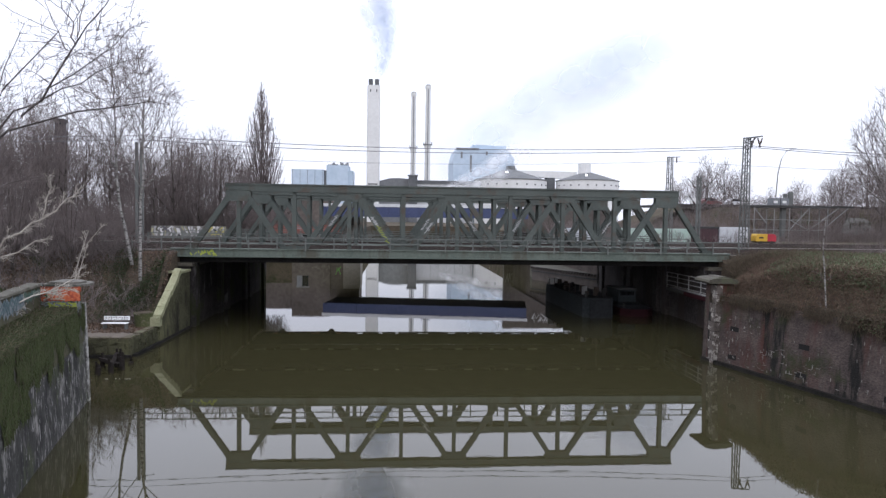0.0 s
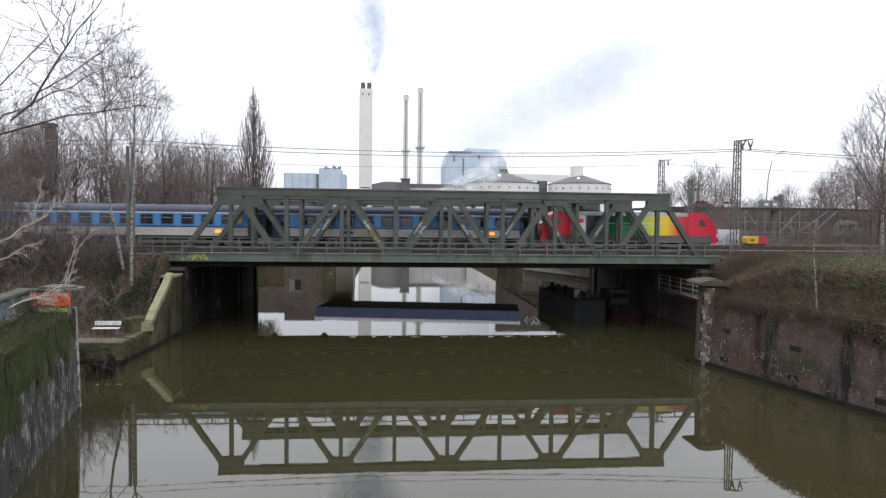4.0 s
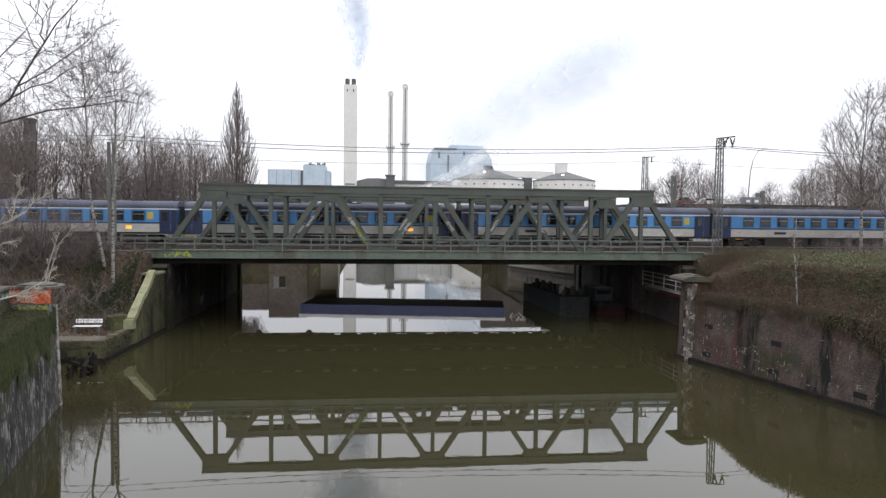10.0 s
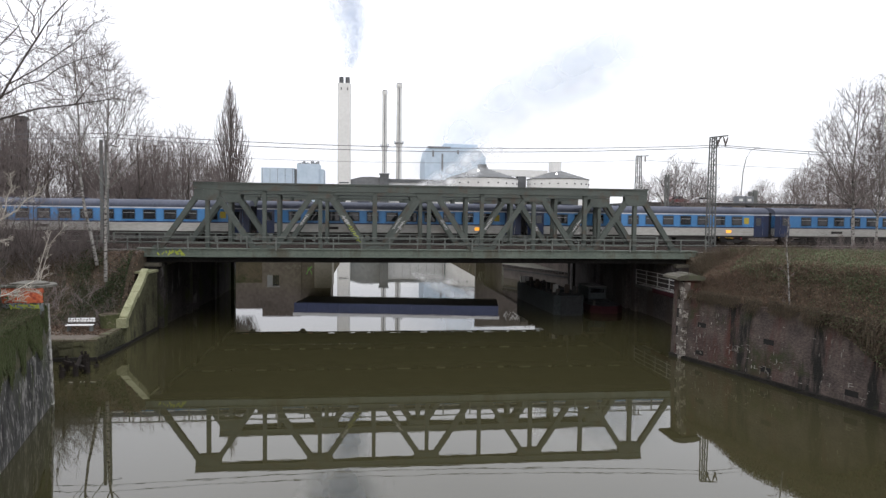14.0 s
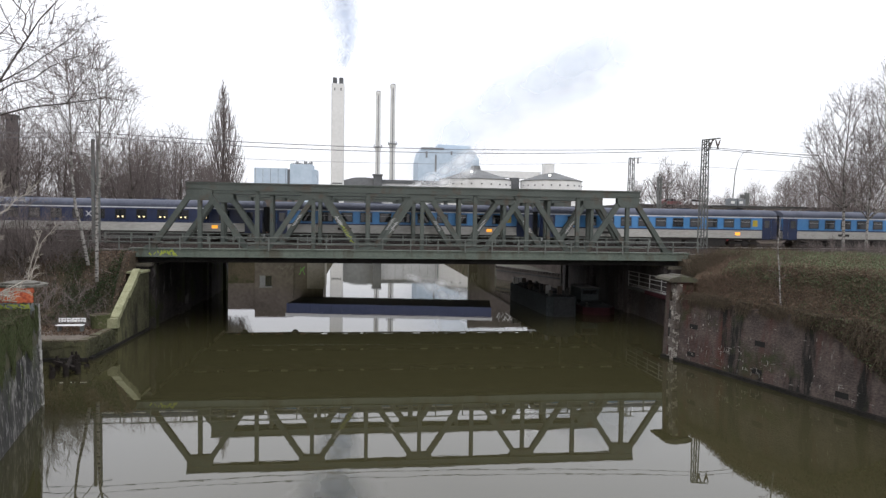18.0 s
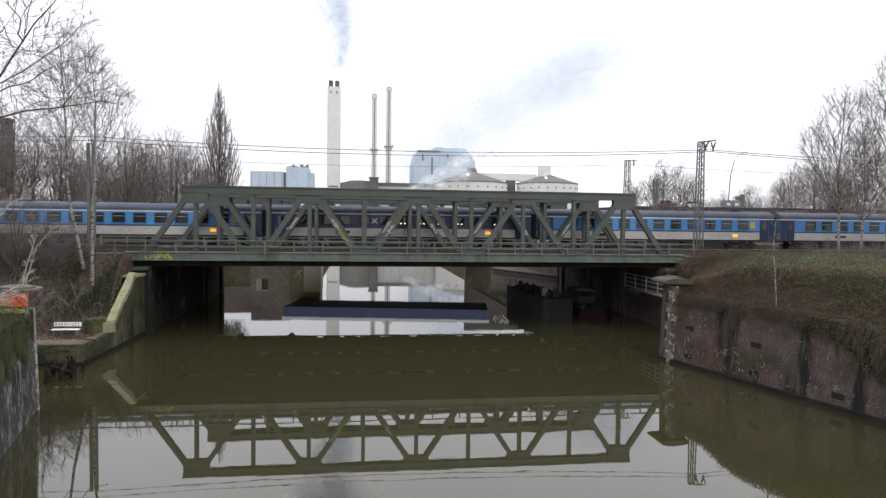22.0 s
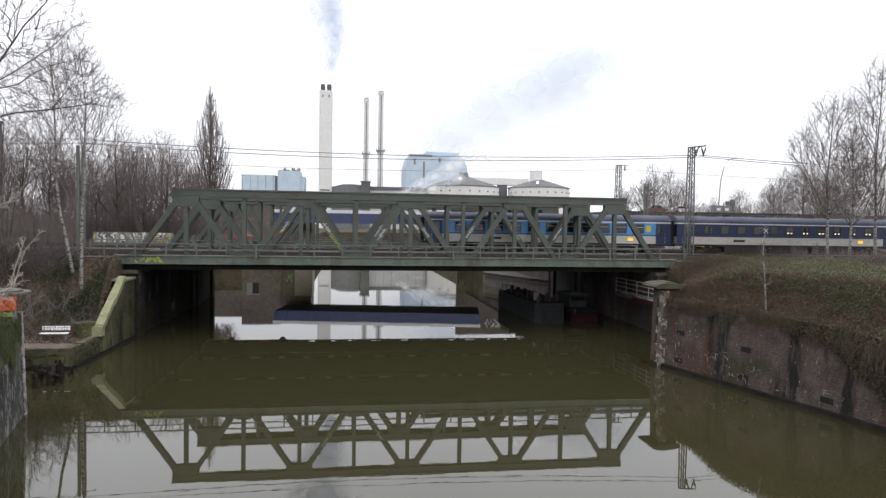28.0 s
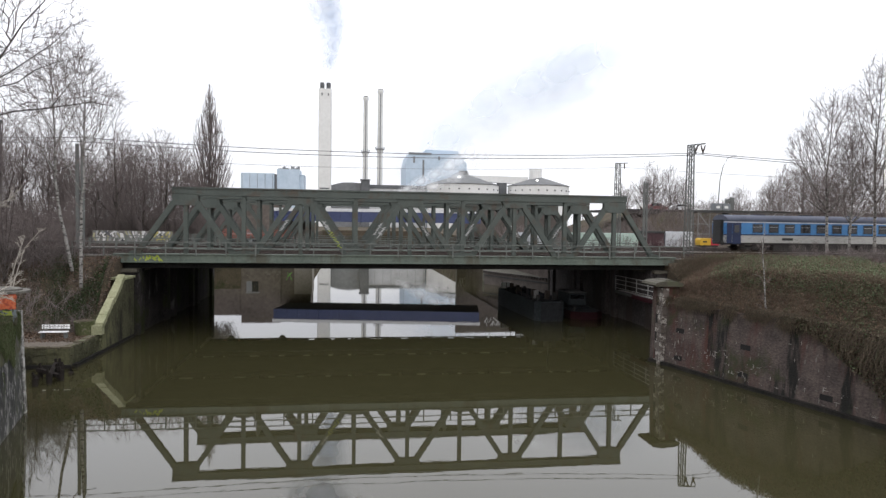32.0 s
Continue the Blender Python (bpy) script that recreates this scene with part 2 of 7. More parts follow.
def thing(name, x, y, z, label, category="", group="", kind="", turn=0):
    ob = new(name)
    ob.matrix_basis = pose(x, y, z, 0, 0, turn)
    ob.empty_display_size = 0.3
    return tagged(ob, label, category, group, kind)


def solid(name, geo, material, label, category="", group="", kind="", smooth=False):
    return tagged(new(name, mesh_of(name, geo, material, smooth)), label, category, group, kind)

# ---- setting: ground, canal, walls ----
BRIDGE_Y = (54.43, 64.3, 74.2)           # near truss of the three parallel bridges
TRACK_OFF = (2.0, 6.4)
RAIL_Z = 6.5


def left_bank(y):
    if y <= 33.05:
        return -14.9 + 0.2546 * (33.05 - y)
    if y <= 42.75:
        return -21.5
    if y <= 86:
        return -16.75
    if y <= 152:
        return -16.75 - (y - 86) * 0.23
    return -8.0 + max(0, y - 235) * 3.6


def right_bank(y):
    if y <= 42.04:
        return 20.45 + 0.258 * (42.04 - y)
    if y <= 50:
        return 20.9 + (y - 42.04) * 0.77
    return 27.05 - max(0, y - 235) * 3.2


def step(a, b, t):
    t = min(1, max(0, (t - a) / (b - a)))
    return t * t * (3 - 2 * t)


def land(x, y, left, off):
    """Height of the ground at a distance off from the water's edge."""
    rough = 0.16 * noise.noise((x * 0.35, y * 0.35, 0)) * step(0.5, 3, off) * (1 - step(53, 55, y) * (1 - step(86, 95, y)))
    far = 6.15
    if left:
        if y <= 33.05:
            z = 4.75 + 0.9 * step(1, 12, off)
        elif y <= 42.75:
            z = 0.9 + 4.9 * step(0.5, 7, off)
        else:
            z = 1.22 + 4.9 * step(5.2, 12, off)
            if y > 48.5:
                z = max(z, 1.22 + 4.93 * step(48.3, 53.0, y))
        z = z if y < 53 else far
    else:
        if y <= 42.04:
            z = 3.95 + 2.4 * step(0.55, 2.5, off) * (1 - 0.5 * step(37, 42, y) * (1 - step(3, 9, off))) - 1.2 * (1 - step(20, 31, y)) * (1 - step(1, 3.5, off))
        else:
            z = 4.3 + 2.1 * step(1.5, 8.0, off + (y - 42) * 0.35)
        z = min(z, 6.4 - 0.2 * step(47.5, 53, y))
        z = z if y < 53.5 else far
        z += 6.2 * step(108, 122, y) * step(44, 62, x) * (1 - step(150, 170, y))
    return z + rough


def ground_sheet():
    offs = [0, 0.5, 1, 1.7, 2.5, 3.4, 4.3, 5.2, 6.2, 7.4, 8.8, 10.5, 12.5, 15, 18, 22, 27, 33, 40, 50, 62, 78, 100, 130, 180, 260, 420, 700, 1200, 2200]
    ys = [-70, -45, -25, -12, -4] + [2 + 1.5 * k for k in range(20)] + [32.3, 33.04, 33.06, 34.5, 36, 37.5, 39, 41, 42.03, 42.05, 42.74, 42.76]
    ys += [44, 45.5, 47, 48.2, 49, 50, 51, 52, 52.99, 53.01, 54.5, 57, 60, 66, 72, 80, 86, 90, 95, 100, 106, 110, 114, 118, 122, 128, 136, 146, 151.9, 152.1, 154, 162, 170, 190, 215, 234, 240, 300, 420, 700, 1200, 2600]
    g = Geo()
    w = 2 * len(offs) + 2
    for y in ys:
        xl, xr = left_bank(y), right_bank(y)
        if xl > xr - 1:
            xl = xr = (xl + xr) / 2
        back = 0.75                       # the earth ends behind the walls' faces
        row = [(xl - o - back, y, land(xl - o - back, y, True, o + back)) for o in reversed(offs)]
        closed = y > 240
        row += [(xl - back + 0.02, y, 6.1 if closed else -1.6), (xr + back - 0.02, y, 6.1 if closed else -1.6)]
        row += [(xr + o + back, y, land(xr + o + back, y, False, o + back)) for o in offs]
        g.v += row
    for i in range(len(ys) - 1):
        for j in range(w - 1):
            a = i * w + j
            g.f.append((a, a + 1, a + w + 1, a + w))
    return g


solid("ground", ground_sheet(), EARTH, "brown leaf-littered earth banks along the canal", "ground", kind="structure")

water_mat = bpy.data.materials.new("still_canal_water")
water_mat.use_nodes = True
wa, wb = water_mat.node_tree.nodes, water_mat.node_tree.links
wp = wa["Principled BSDF"]
wp.inputs["Base Color"].default_value = (0.029, 0.0268, 0.0126, 1)
wp.inputs["Roughness"].default_value, wp.inputs["IOR"].default_value = 0.015, 1.52
wco, wmp, wnz, wbp = (wa.new("ShaderNode" + k) for k in ("TexCoord", "Mapping", "TexNoise", "Bump"))
wmp.inputs["Scale"].default_value = (0.7, 1.6, 1)
wnz.inputs["Scale"].default_value, wnz.inputs["Detail"].default_value = 0.9, 3
wbp.inputs["Strength"].default_value, wbp.inputs["Distance"].default_value = 0.009, 0.1
wb.new(wco.outputs["Object"], wmp.inputs[0]), wb.new(wmp.outputs[0], wnz.inputs[0])
wb.new(wnz.outputs[0], wbp.inputs["Height"]), wb.new(wbp.outputs[0], wp.inputs["Normal"])
solid("water", Geo().add([(-90, -75, 0), (120, -75, 0), (120, 242, 0), (-90, 242, 0)], [(0, 1, 2, 3)]), water_mat,
      "still olive-brown canal water mirroring bridge and sky", "water", kind="structure")


def wall_run(pts, z0, z1, thick, batter, side):
    """A wall along a line of points; its face leans back by batter. side: +1 if the wall's body lies left of its way."""
    g = Geo()
    n = len(pts)
    for i, (x, y) in enumerate(pts):
        a, b = Vector(pts[max(i - 1, 0)]), Vector(pts[min(i + 1, n - 1)])
        d = (b - a).normalized()
        o = Vector((-d.y, d.x)) * side
        top = z1[i] if isinstance(z1, (list, tuple)) else z1
        for k, z in ((0, z0), (batter, top), (thick, top), (thick, z0)):
            g.v.append((x + o.x * k, y + o.y * k, z))
    for i in range(n - 1):
        for j in range(4):
            a, b = i * 4 + j, i * 4 + (j + 1) % 4
            g.f.append((a, b, b + 4, a + 4))
    g.f += [(3, 2, 1, 0), tuple((n - 1) * 4 + j for j in range(4))]
    return g


EDGE_MOSS = M("mossy_coping", (0.04, 0.038, 0.027), (0.085, 0.08, 0.062), 0.95, 1.2, 8, 0.5, stain=(0.12, 0.12, 0.11), stain_at=(0.56, 0.62), stain_scale=2.5)
PALE_CAP = M("pale_weathered_concrete", (0.06, 0.056, 0.047), (0.125, 0.118, 0.102), 0.9, 1.4, 9, 0.4, stain=(0.04, 0.04, 0.03), stain_at=(0.5, 0.6), stain_scale=1.8)
CORNER = M("lime_washed_corner_stone", (0.05, 0.048, 0.042), (0.12, 0.115, 0.105), 0.9, 1.4, 9, 0.4, stain=(0.3, 0.295, 0.28), stain_at=(0.42, 0.56), stain_scale=2.2)
# near quay wall beside the camera, with a parapet on it
near = [(left_bank(y), y) for y in (-40, -10, 5, 14, 20, 25, 29, 33.05)]
qw = thing("quay_wall_west", 0, 0, 0, "old streaked concrete quay wall with mossy upper face", "quay wall", kind="structure")
part("wall_face", wall_run(near, -1.5, 3.0, 1.6, 0.17, 1), CONC_OLD, qw)
part("mossy_course", wall_run([(x - 0.16, y) for x, y in near], 3.0, 4.8, 1.6, 0.12, 1), MOSS_CONC, qw, "moss-grown upper course")
back = [(left_bank(y) - 1.75, y) for y in (12, 18, 24, 28, 31.25)]
part("parapet", wall_run(back, 4.5, [6.0, 5.98, 5.92, 5.86, 5.8], 0.5, 0.03, 1), MOSS_CONC, qw, "sprayed low parapet set back on the wall")
rng = random.Random(33)
for k in range(8):
    ya = 31.2 - 1.8 * (k + 1)
    lift = 5.81 + 0.016 * (31.2 - ya) * 0.55
    part("cap_stone", wall_run([(left_bank(y) - 1.7 + rng.uniform(-0.03, 0.04), y) for y in (ya + 0.02, ya + 0.9, ya + 1.78)], lift, [lift + 0.09 + rng.uniform(-0.015, 0.03) for m in range(3)], 0.6, 0.03, 1), EDGE_MOSS, qw)
part("end_block", Geo().prism([(-16.5, 31.28), (-14.44, 31.28), (-15.2, 33.0), (-16.5, 33.0)], 4.4, 5.78, "xy"), MOSS_CONC, qw, "sprayed concrete end block")
part("end_cap", Geo().prism([(-16.2, 31.2), (-15.0, 31.14), (-14.55, 31.2), (-14.26, 31.5), (-14.2, 32.0), (-14.45, 32.6), (-15.0, 33.1), (-16.2, 33.05)], 5.784, 5.88, "xy"), PALE_CAP, qw, "pale rounded cap slab")
part("end_cap_crown", Geo().prism([(-16.0, 31.4), (-15.0, 31.32), (-14.6, 31.6), (-14.55, 32.1), (-15.1, 32.8), (-16.0, 32.9)], 5.884, 5.96, "xy"), PALE_CAP, qw)
for k in range(9):
    z = -0.1 + 0.55 * k
    x = left_bank(33.05) - 0.057 * z * 0.6
    part("corner_stone", Geo().box(x - 0.2 - 0.12 * (k % 2), x + 0.025, 32.9 - 0.06 * (k % 2), 33.09, z, z + 0.53), CORNER, qw)
part("end_wall", Geo().box(-22.2, -15.1, 32.0, 32.95, -1.5, 4.6), CONC_OLD, qw)

WET_FOOT = M("wet_dark_footing", (0.008, 0.008, 0.007), (0.024, 0.022, 0.02), 0.95, 1.0, 7, 0.4, spec=0.1)
EDGE_STONE = M("earth_covered_kerb", (0.045, 0.038, 0.024), (0.09, 0.078, 0.048), 0.95, 1.2, 8, 0.5, stain=(0.075, 0.085, 0.04), stain_at=(0.5, 0.62), stain_scale=1.0)
# recess with the landing quay and its bench
quay = thing("landing_quay", 0, 0, 0, "low mossy stone landing quay at the water", "quay", kind="structure")
part("front_wall", Geo().box(-22.6, -16.72, 42.68, 43.3, -1.5, 1.2), MOSSY_FACE, quay)
part("side_wall", Geo().box(-17.7, -16.7, 43.304, 48.2, -1.5, 1.22), MOSSY_FACE, quay)
rng = random.Random(27)
for k in range(9):
    x = -22.6 + k * 0.66
    part("edge_stone", Geo().prism([(x + 0.02, 42.64 + rng.uniform(-0.05, 0.08)), (x + 0.63, 42.64 + rng.uniform(-0.05, 0.08)), (x + 0.6, 43.1), (x + 0.05, 43.1 + rng.uniform(0, 0.1))], 1.204, 1.27 + rng.uniform(-0.02, 0.06), "xy"), EDGE_STONE, quay)
for k in range(8):
    y = 43.12 + k * 0.63
    e = -16.68 + rng.uniform(-0.1, 0.08)
    part("edge_stone", Geo().prism([(-17.2, y), (e, y + 0.01), (e + rng.uniform(-0.08, 0.05), y + 0.58), (-17.15, y + 0.6)], 1.224, 1.28 + rng.uniform(-0.02, 0.07), "xy"), EDGE_STONE, quay)
rough = Geo()
for k in range(160):
    side = rng.random() < 0.6
    u, z = rng.random(), rng.uniform(-0.1, 1.15)
    a, b, c = rng.uniform(0.1, 0.3), rng.uniform(0.06, 0.16), rng.uniform(0.03, 0.12)
    if side:
        y = 43.3 + 4.4 * u
        rough.prism([(y - a, z - b), (y + a, z - b * 0.7), (y + a * 0.8, z + b), (y - a * 0.6, z + b * 0.8)], -16.72, -16.7 + c, "yz")
    else:
        x = -22.4 + 5.6 * u
        rough.prism([(x - a, z - b), (x + a, z - b * 0.7), (x + a * 0.8, z + b), (x - a * 0.6, z + b * 0.8)], 42.7 - c, 42.7)
tagged(part("face_stones", rough, MOSSY_FACE, quay, "uneven mossy rubble of the quay face"), kind="stuff")
part("waterline_ledge", Geo().box(-16.7, -16.42, 42.9, 54.1, -1.5, 0.2), WET_FOOT, quay, "black wet ledge at the waterline")
part("waterline_ledge", Geo().box(-22.6, -16.66, 42.45, 42.678, -1.5, 0.22), WET_FOOT, quay, "black wet ledge at the waterline")
part("path", Geo().add([(-22, 43.1, 1.24), (-17.2, 43.1, 1.24), (-17.2, 46.4, 1.26), (-21.8, 46.8, 1.3)], [(0, 1, 2, 3)]), PATH_EARTH, quay)

ABUT_EAST = M("grey_abutment_concrete", (0.03, 0.028, 0.029), (0.075, 0.068, 0.068), 0.9, 0.4, 5, 0.4, stain=(0.04, 0.034, 0.032), stain_at=(0.5, 0.6), stain_stretch=(1, 1, 0.3), spec=0.08)
# abutments under the bridges, the shade there put into their colour
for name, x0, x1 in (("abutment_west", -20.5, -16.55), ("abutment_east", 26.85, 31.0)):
    ab = thing(name, 0, 0, 0, "masonry bridge abutment, coloured dark for the shade under the bridges", "abutment", kind="structure")
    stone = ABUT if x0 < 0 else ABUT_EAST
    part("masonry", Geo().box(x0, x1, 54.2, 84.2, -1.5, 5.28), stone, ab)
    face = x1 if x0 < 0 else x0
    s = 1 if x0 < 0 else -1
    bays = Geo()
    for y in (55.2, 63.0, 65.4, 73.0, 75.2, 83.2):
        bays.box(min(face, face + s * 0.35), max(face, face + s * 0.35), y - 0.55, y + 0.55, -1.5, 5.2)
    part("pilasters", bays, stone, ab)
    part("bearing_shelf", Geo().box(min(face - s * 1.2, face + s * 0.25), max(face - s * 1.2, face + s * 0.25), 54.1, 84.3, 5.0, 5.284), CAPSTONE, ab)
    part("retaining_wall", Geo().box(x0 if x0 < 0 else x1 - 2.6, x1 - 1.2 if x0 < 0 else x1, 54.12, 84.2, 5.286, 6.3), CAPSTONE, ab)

# west wing wall with its sloped lichen-yellow coping
wing = thing("wing_wall_west", 0, 0, 0, "sloping wing wall with lichen-yellow stone coping", "wing wall", kind="structure")
part("masonry", Geo().prism([(54.2, -1.5), (47.5, -1.5), (47.5, 1.75), (51.9, 4.6), (54.2, 4.6)], -17.1, -16.55, "yz"), MOSSY_FACE, wing)
for k in range(6):
    a, b = k / 6 + 0.003, (k + 1) / 6 - 0.003
    f = lambda t, z: (47.3 + 4.65 * t, z + 2.95 * t)
    lift = 0.02 * (k % 2)
    part("coping_stone", Geo().prism([f(a, 1.65), f(a, 2.05 + lift), f(b, 2.05 + lift), f(b, 1.65)], -16.98, -16.42 - 0.03 * (k % 3), "yz"), COPING, wing)
for k, (a, b) in enumerate(((51.96, 53.0), (53.02, 54.15))):
    part("level_stone", Geo().box(-18.3 + 0.5 * k, -16.42, a, b, 4.604, 4.76 + 0.02 * k), COPING, wing)
part("end_block", Geo().box(-17.08, -16.42, 47.0, 47.5, 1.3, 1.95), COPING, wing)
rng = random.Random(19)
spill = Geo()
for k in range(46):
    t = 0.93 * (k + rng.random()) / 46
    y, z = 47.4 + 4.6 * t, 1.7 + 2.95 * t
    w, h = rng.uniform(0.05, 0.13), rng.uniform(0.06, 0.3) * (0.6 + 0.8 * t)
    spill.prism([(y - w, z), (y + w, z + 0.05), (y + w * 0.7, z - h * 0.4), (y, z - h), (y - w * 0.8, z - h * 0.55)], -16.56, -16.53 - 0.004 * (k % 3), "yz")
tagged(part("lichen_fringe", spill, COPING, wing, "ragged yellow lichen below the coping"), kind="stuff")

# east quay wall: pier at the corner, brick face, ledge
east = [(right_bank(y), y) for y in (42.04, 39, 36, 33, 30, 27, 22, 10, -10, -40)]
ew = thing("quay_wall_east", 0, 0, 0, "dark wet clinker-brick quay wall with lime streaks", "quay wall", kind="structure")
part("brick_face", wall_run(east, -1.5, [4.1, 4.12, 4.2, 4.2, 4.1, 3.8, 3.3, 3.0, 3.0, 3.0], 1.4, 0.3, 1), BRICK, ew)
part("footing", wall_run([(x - 0.22, y) for x, y in east], -1.5, 0.22, 0.6, 0.05, 1), WET_FOOT, ew, "algae-stained concrete footing")
CAP_DARK = M("mossy_brown_cap_stone", (0.026, 0.024, 0.017), (0.062, 0.056, 0.041), 0.9, 1.0, 9, 0.5, stain=(0.05, 0.055, 0.03), stain_at=(0.52, 0.64), stain_scale=1.2)
pier = thing("corner_pier", 20.45, 42.0, 0, "quoined brick corner pier with a heavy cap stone", "pier")
part("core", Geo().prism([(0.1, -1.5), (1.5, -1.5), (1.42, 5.2), (0.3, 5.2)], -1.1, 0.4), BRICK, pier)
for k in range(9):
    w = 0.62 if k % 2 else 0.42
    x = 0.1 + 0.2 * (k * 0.6 + 0.6) / 5.2
    part("quoin", Geo().box(x - 0.07, x + w * 0.8, -1.16, -0.35 - 0.25 * (k % 2), k * 0.6 - 0.3, k * 0.6 + 0.26), QUOIN, pier)
part("return_wall", Geo().beam((0.8, 0.3, 1.4), (7.3, 9.4, 1.4), 5.8, 0.8, (-0.8, 0.6, 0)), BRICK, pier)
part("cap_slab", Geo().prism([(-0.42, 5.3), (-0.34, 5.22), (-0.1, 5.2), (1.5, 5.2), (1.6, 5.34), (1.5, 5.46), (1.1, 5.55), (0.5, 5.58), (0.0, 5.54), (-0.32, 5.44)], -1.35, 0.75), CAP_DARK, pier, "bulging weathered cap stone")
part("cap_crown", Geo().prism([(0.35, 5.584), (1.05, 5.564), (0.9, 5.64), (0.5, 5.65)], -1.05, 0.45), CAP_DARK, pier)
HOLE = M("drain_shadow", (0.004, 0.004, 0.004), (0.008, 0.008, 0.007), 0.95, 1, 6, 0)
LIME_CRUST = shades("lime_crust", [(0.09, 0.085, 0.075), (0.13, 0.125, 0.115), (0.22, 0.21, 0.195), (0.06, 0.055, 0.05)])
face_x = lambda y, z: right_bank(y) + 0.3 * (z + 1.5) / 5.65
for y, z in ((39.6, 2.45), (39.62, 0.68), (34.54, 2.31), (34.58, 0.71), (29.55, 0.69)):
    part("weep_hole", Geo().add([(face_x(y + dy, z + dz) + dx, y + dy, z + dz) for dx in (-0.006, 0.2) for dy, dz in ((-0.34, -0.15), (0.34, -0.15), (0.34, 0.15), (-0.34, 0.15))],
         [(0, 1, 2, 3), (4, 7, 6, 5), (0, 4, 5, 1), (1, 5, 6, 2), (2, 6, 7, 3), (3, 7, 4, 0)]), HOLE, ew, "dark drain opening")
rng = random.Random(91)
crust = Geo()
for cy, cz, sy, sz, n in ((39.4, 1.6, 0.5, 0.6, 26), (40.2, 1.2, 0.4, 0.7, 16), (38.2, 0.9, 0.9, 0.2, 16), (36.9, 1.5, 0.55, 0.18, 30), (35.9, 1.2, 0.2, 0.4, 14), (34.4, 0.8, 0.7, 0.3, 26), (33.5, 1.2, 0.5, 0.3, 12), (38.5, 2.7, 1.4, 0.5, 18),
                        (31.0, 1.0, 0.9, 0.5, 14), (29.7, 0.8, 0.8, 0.3, 24), (31.2, 2.6, 1.0, 0.6, 14), (33.0, 2.3, 1.0, 0.6, 10), (27.6, 0.5, 1.0, 0.15, 8), (37, 0.45, 2.5, 0.1, 26)):
    for k in range(n):
        y, z = rng.gauss(cy, sy), min(3.3, max(0.3, rng.gauss(cz, sz * 0.8)))
        if rng.random() < 0.45:
            continue
        w, h = (rng.uniform(0.012, 0.03), rng.uniform(0.04, 0.16)) if rng.random() < 0.55 else (rng.uniform(0.05, 0.18), rng.uniform(0.008, 0.02))
        pts = [(math.cos(a * 1.047) * w * rng.uniform(0.6, 1.3), math.sin(a * 1.047) * h * rng.uniform(0.5, 1.3)) for a in range(6)]
        crust.add([(face_x(y + a, z + b) - 0.012, y + a, z + b) for a, b in pts] + [(face_x(y + a, z + b) + 0.01, y + a, z + b) for a, b in pts],
                  [(0, 1, 2, 3, 4, 5)] + [(a, (a + 1) % 6, (a + 1) % 6 + 6, a + 6) for a in range(6)])
tagged(part("lime_crust", crust, LIME_CRUST, ew, "pale lime crusts on the brick"), kind="stuff")

# track bed and rails
for k, y0 in enumerate(BRIDGE_Y):
    for x0, x1, where in ((-260, -18.1, "west"), (28.6, 300, "east")):
        bed = thing("track_bed_%s_%d" % (where, k + 1), 0, y0, 0, "rust-brown ballast bed with two tracks", "track bed", kind="structure")
        part("ballast", Geo().prism([(-0.4, 6.0), (0.4, 6.33), (8.0, 6.33), (8.8, 6.0)], x0, x1, "yz"), BALLAST, bed)
        sl = Geo()
        for o in TRACK_OFF:
            for c in np.arange(max(x0, -75), min(x1, 110), 0.65):
                sl.box(c - 0.13, c + 0.13, o - 1.25, o + 1.25, 6.30, 6.37)
            for r in (-0.75, 0.75):
                rail = part("rail", Geo().box(x0, x1, o + r - 0.04, o + r + 0.04, 6.36, RAIL_Z - 0.034), RAIL_STEEL, bed)
                part("rail_head", Geo().box(x0, x1, o + r - 0.036, o + r + 0.036, RAIL_Z - 0.03, RAIL_Z), RAIL_HEAD if k == 1 and o < 3 else RAIL_STEEL, rail)
        tagged(part("sleepers", sl, SLEEPER, bed), kind="stuff")

# ---- the three riveted truss bridges ----
NODE0, PANEL, FOOT_W, FOOT_E, WIDE = -12.69, 4.44, -16.35, 26.4, 8.77
NX = [NODE0 + PANEL * i for i in range(9)]


def member(p, q, w, d, plate=0.05):
    """A built-up H member in the truss plane: two side plates and a web."""
    g = Geo()
    for s in (-1, 1):
        o = Vector((0, s * (d / 2 - plate / 2), 0))
        g.beam(Vector(p) + o, Vector(q) + o, w, plate)
    return g.beam(p, q, w * 0.16, d - 2 * plate - 0.006)


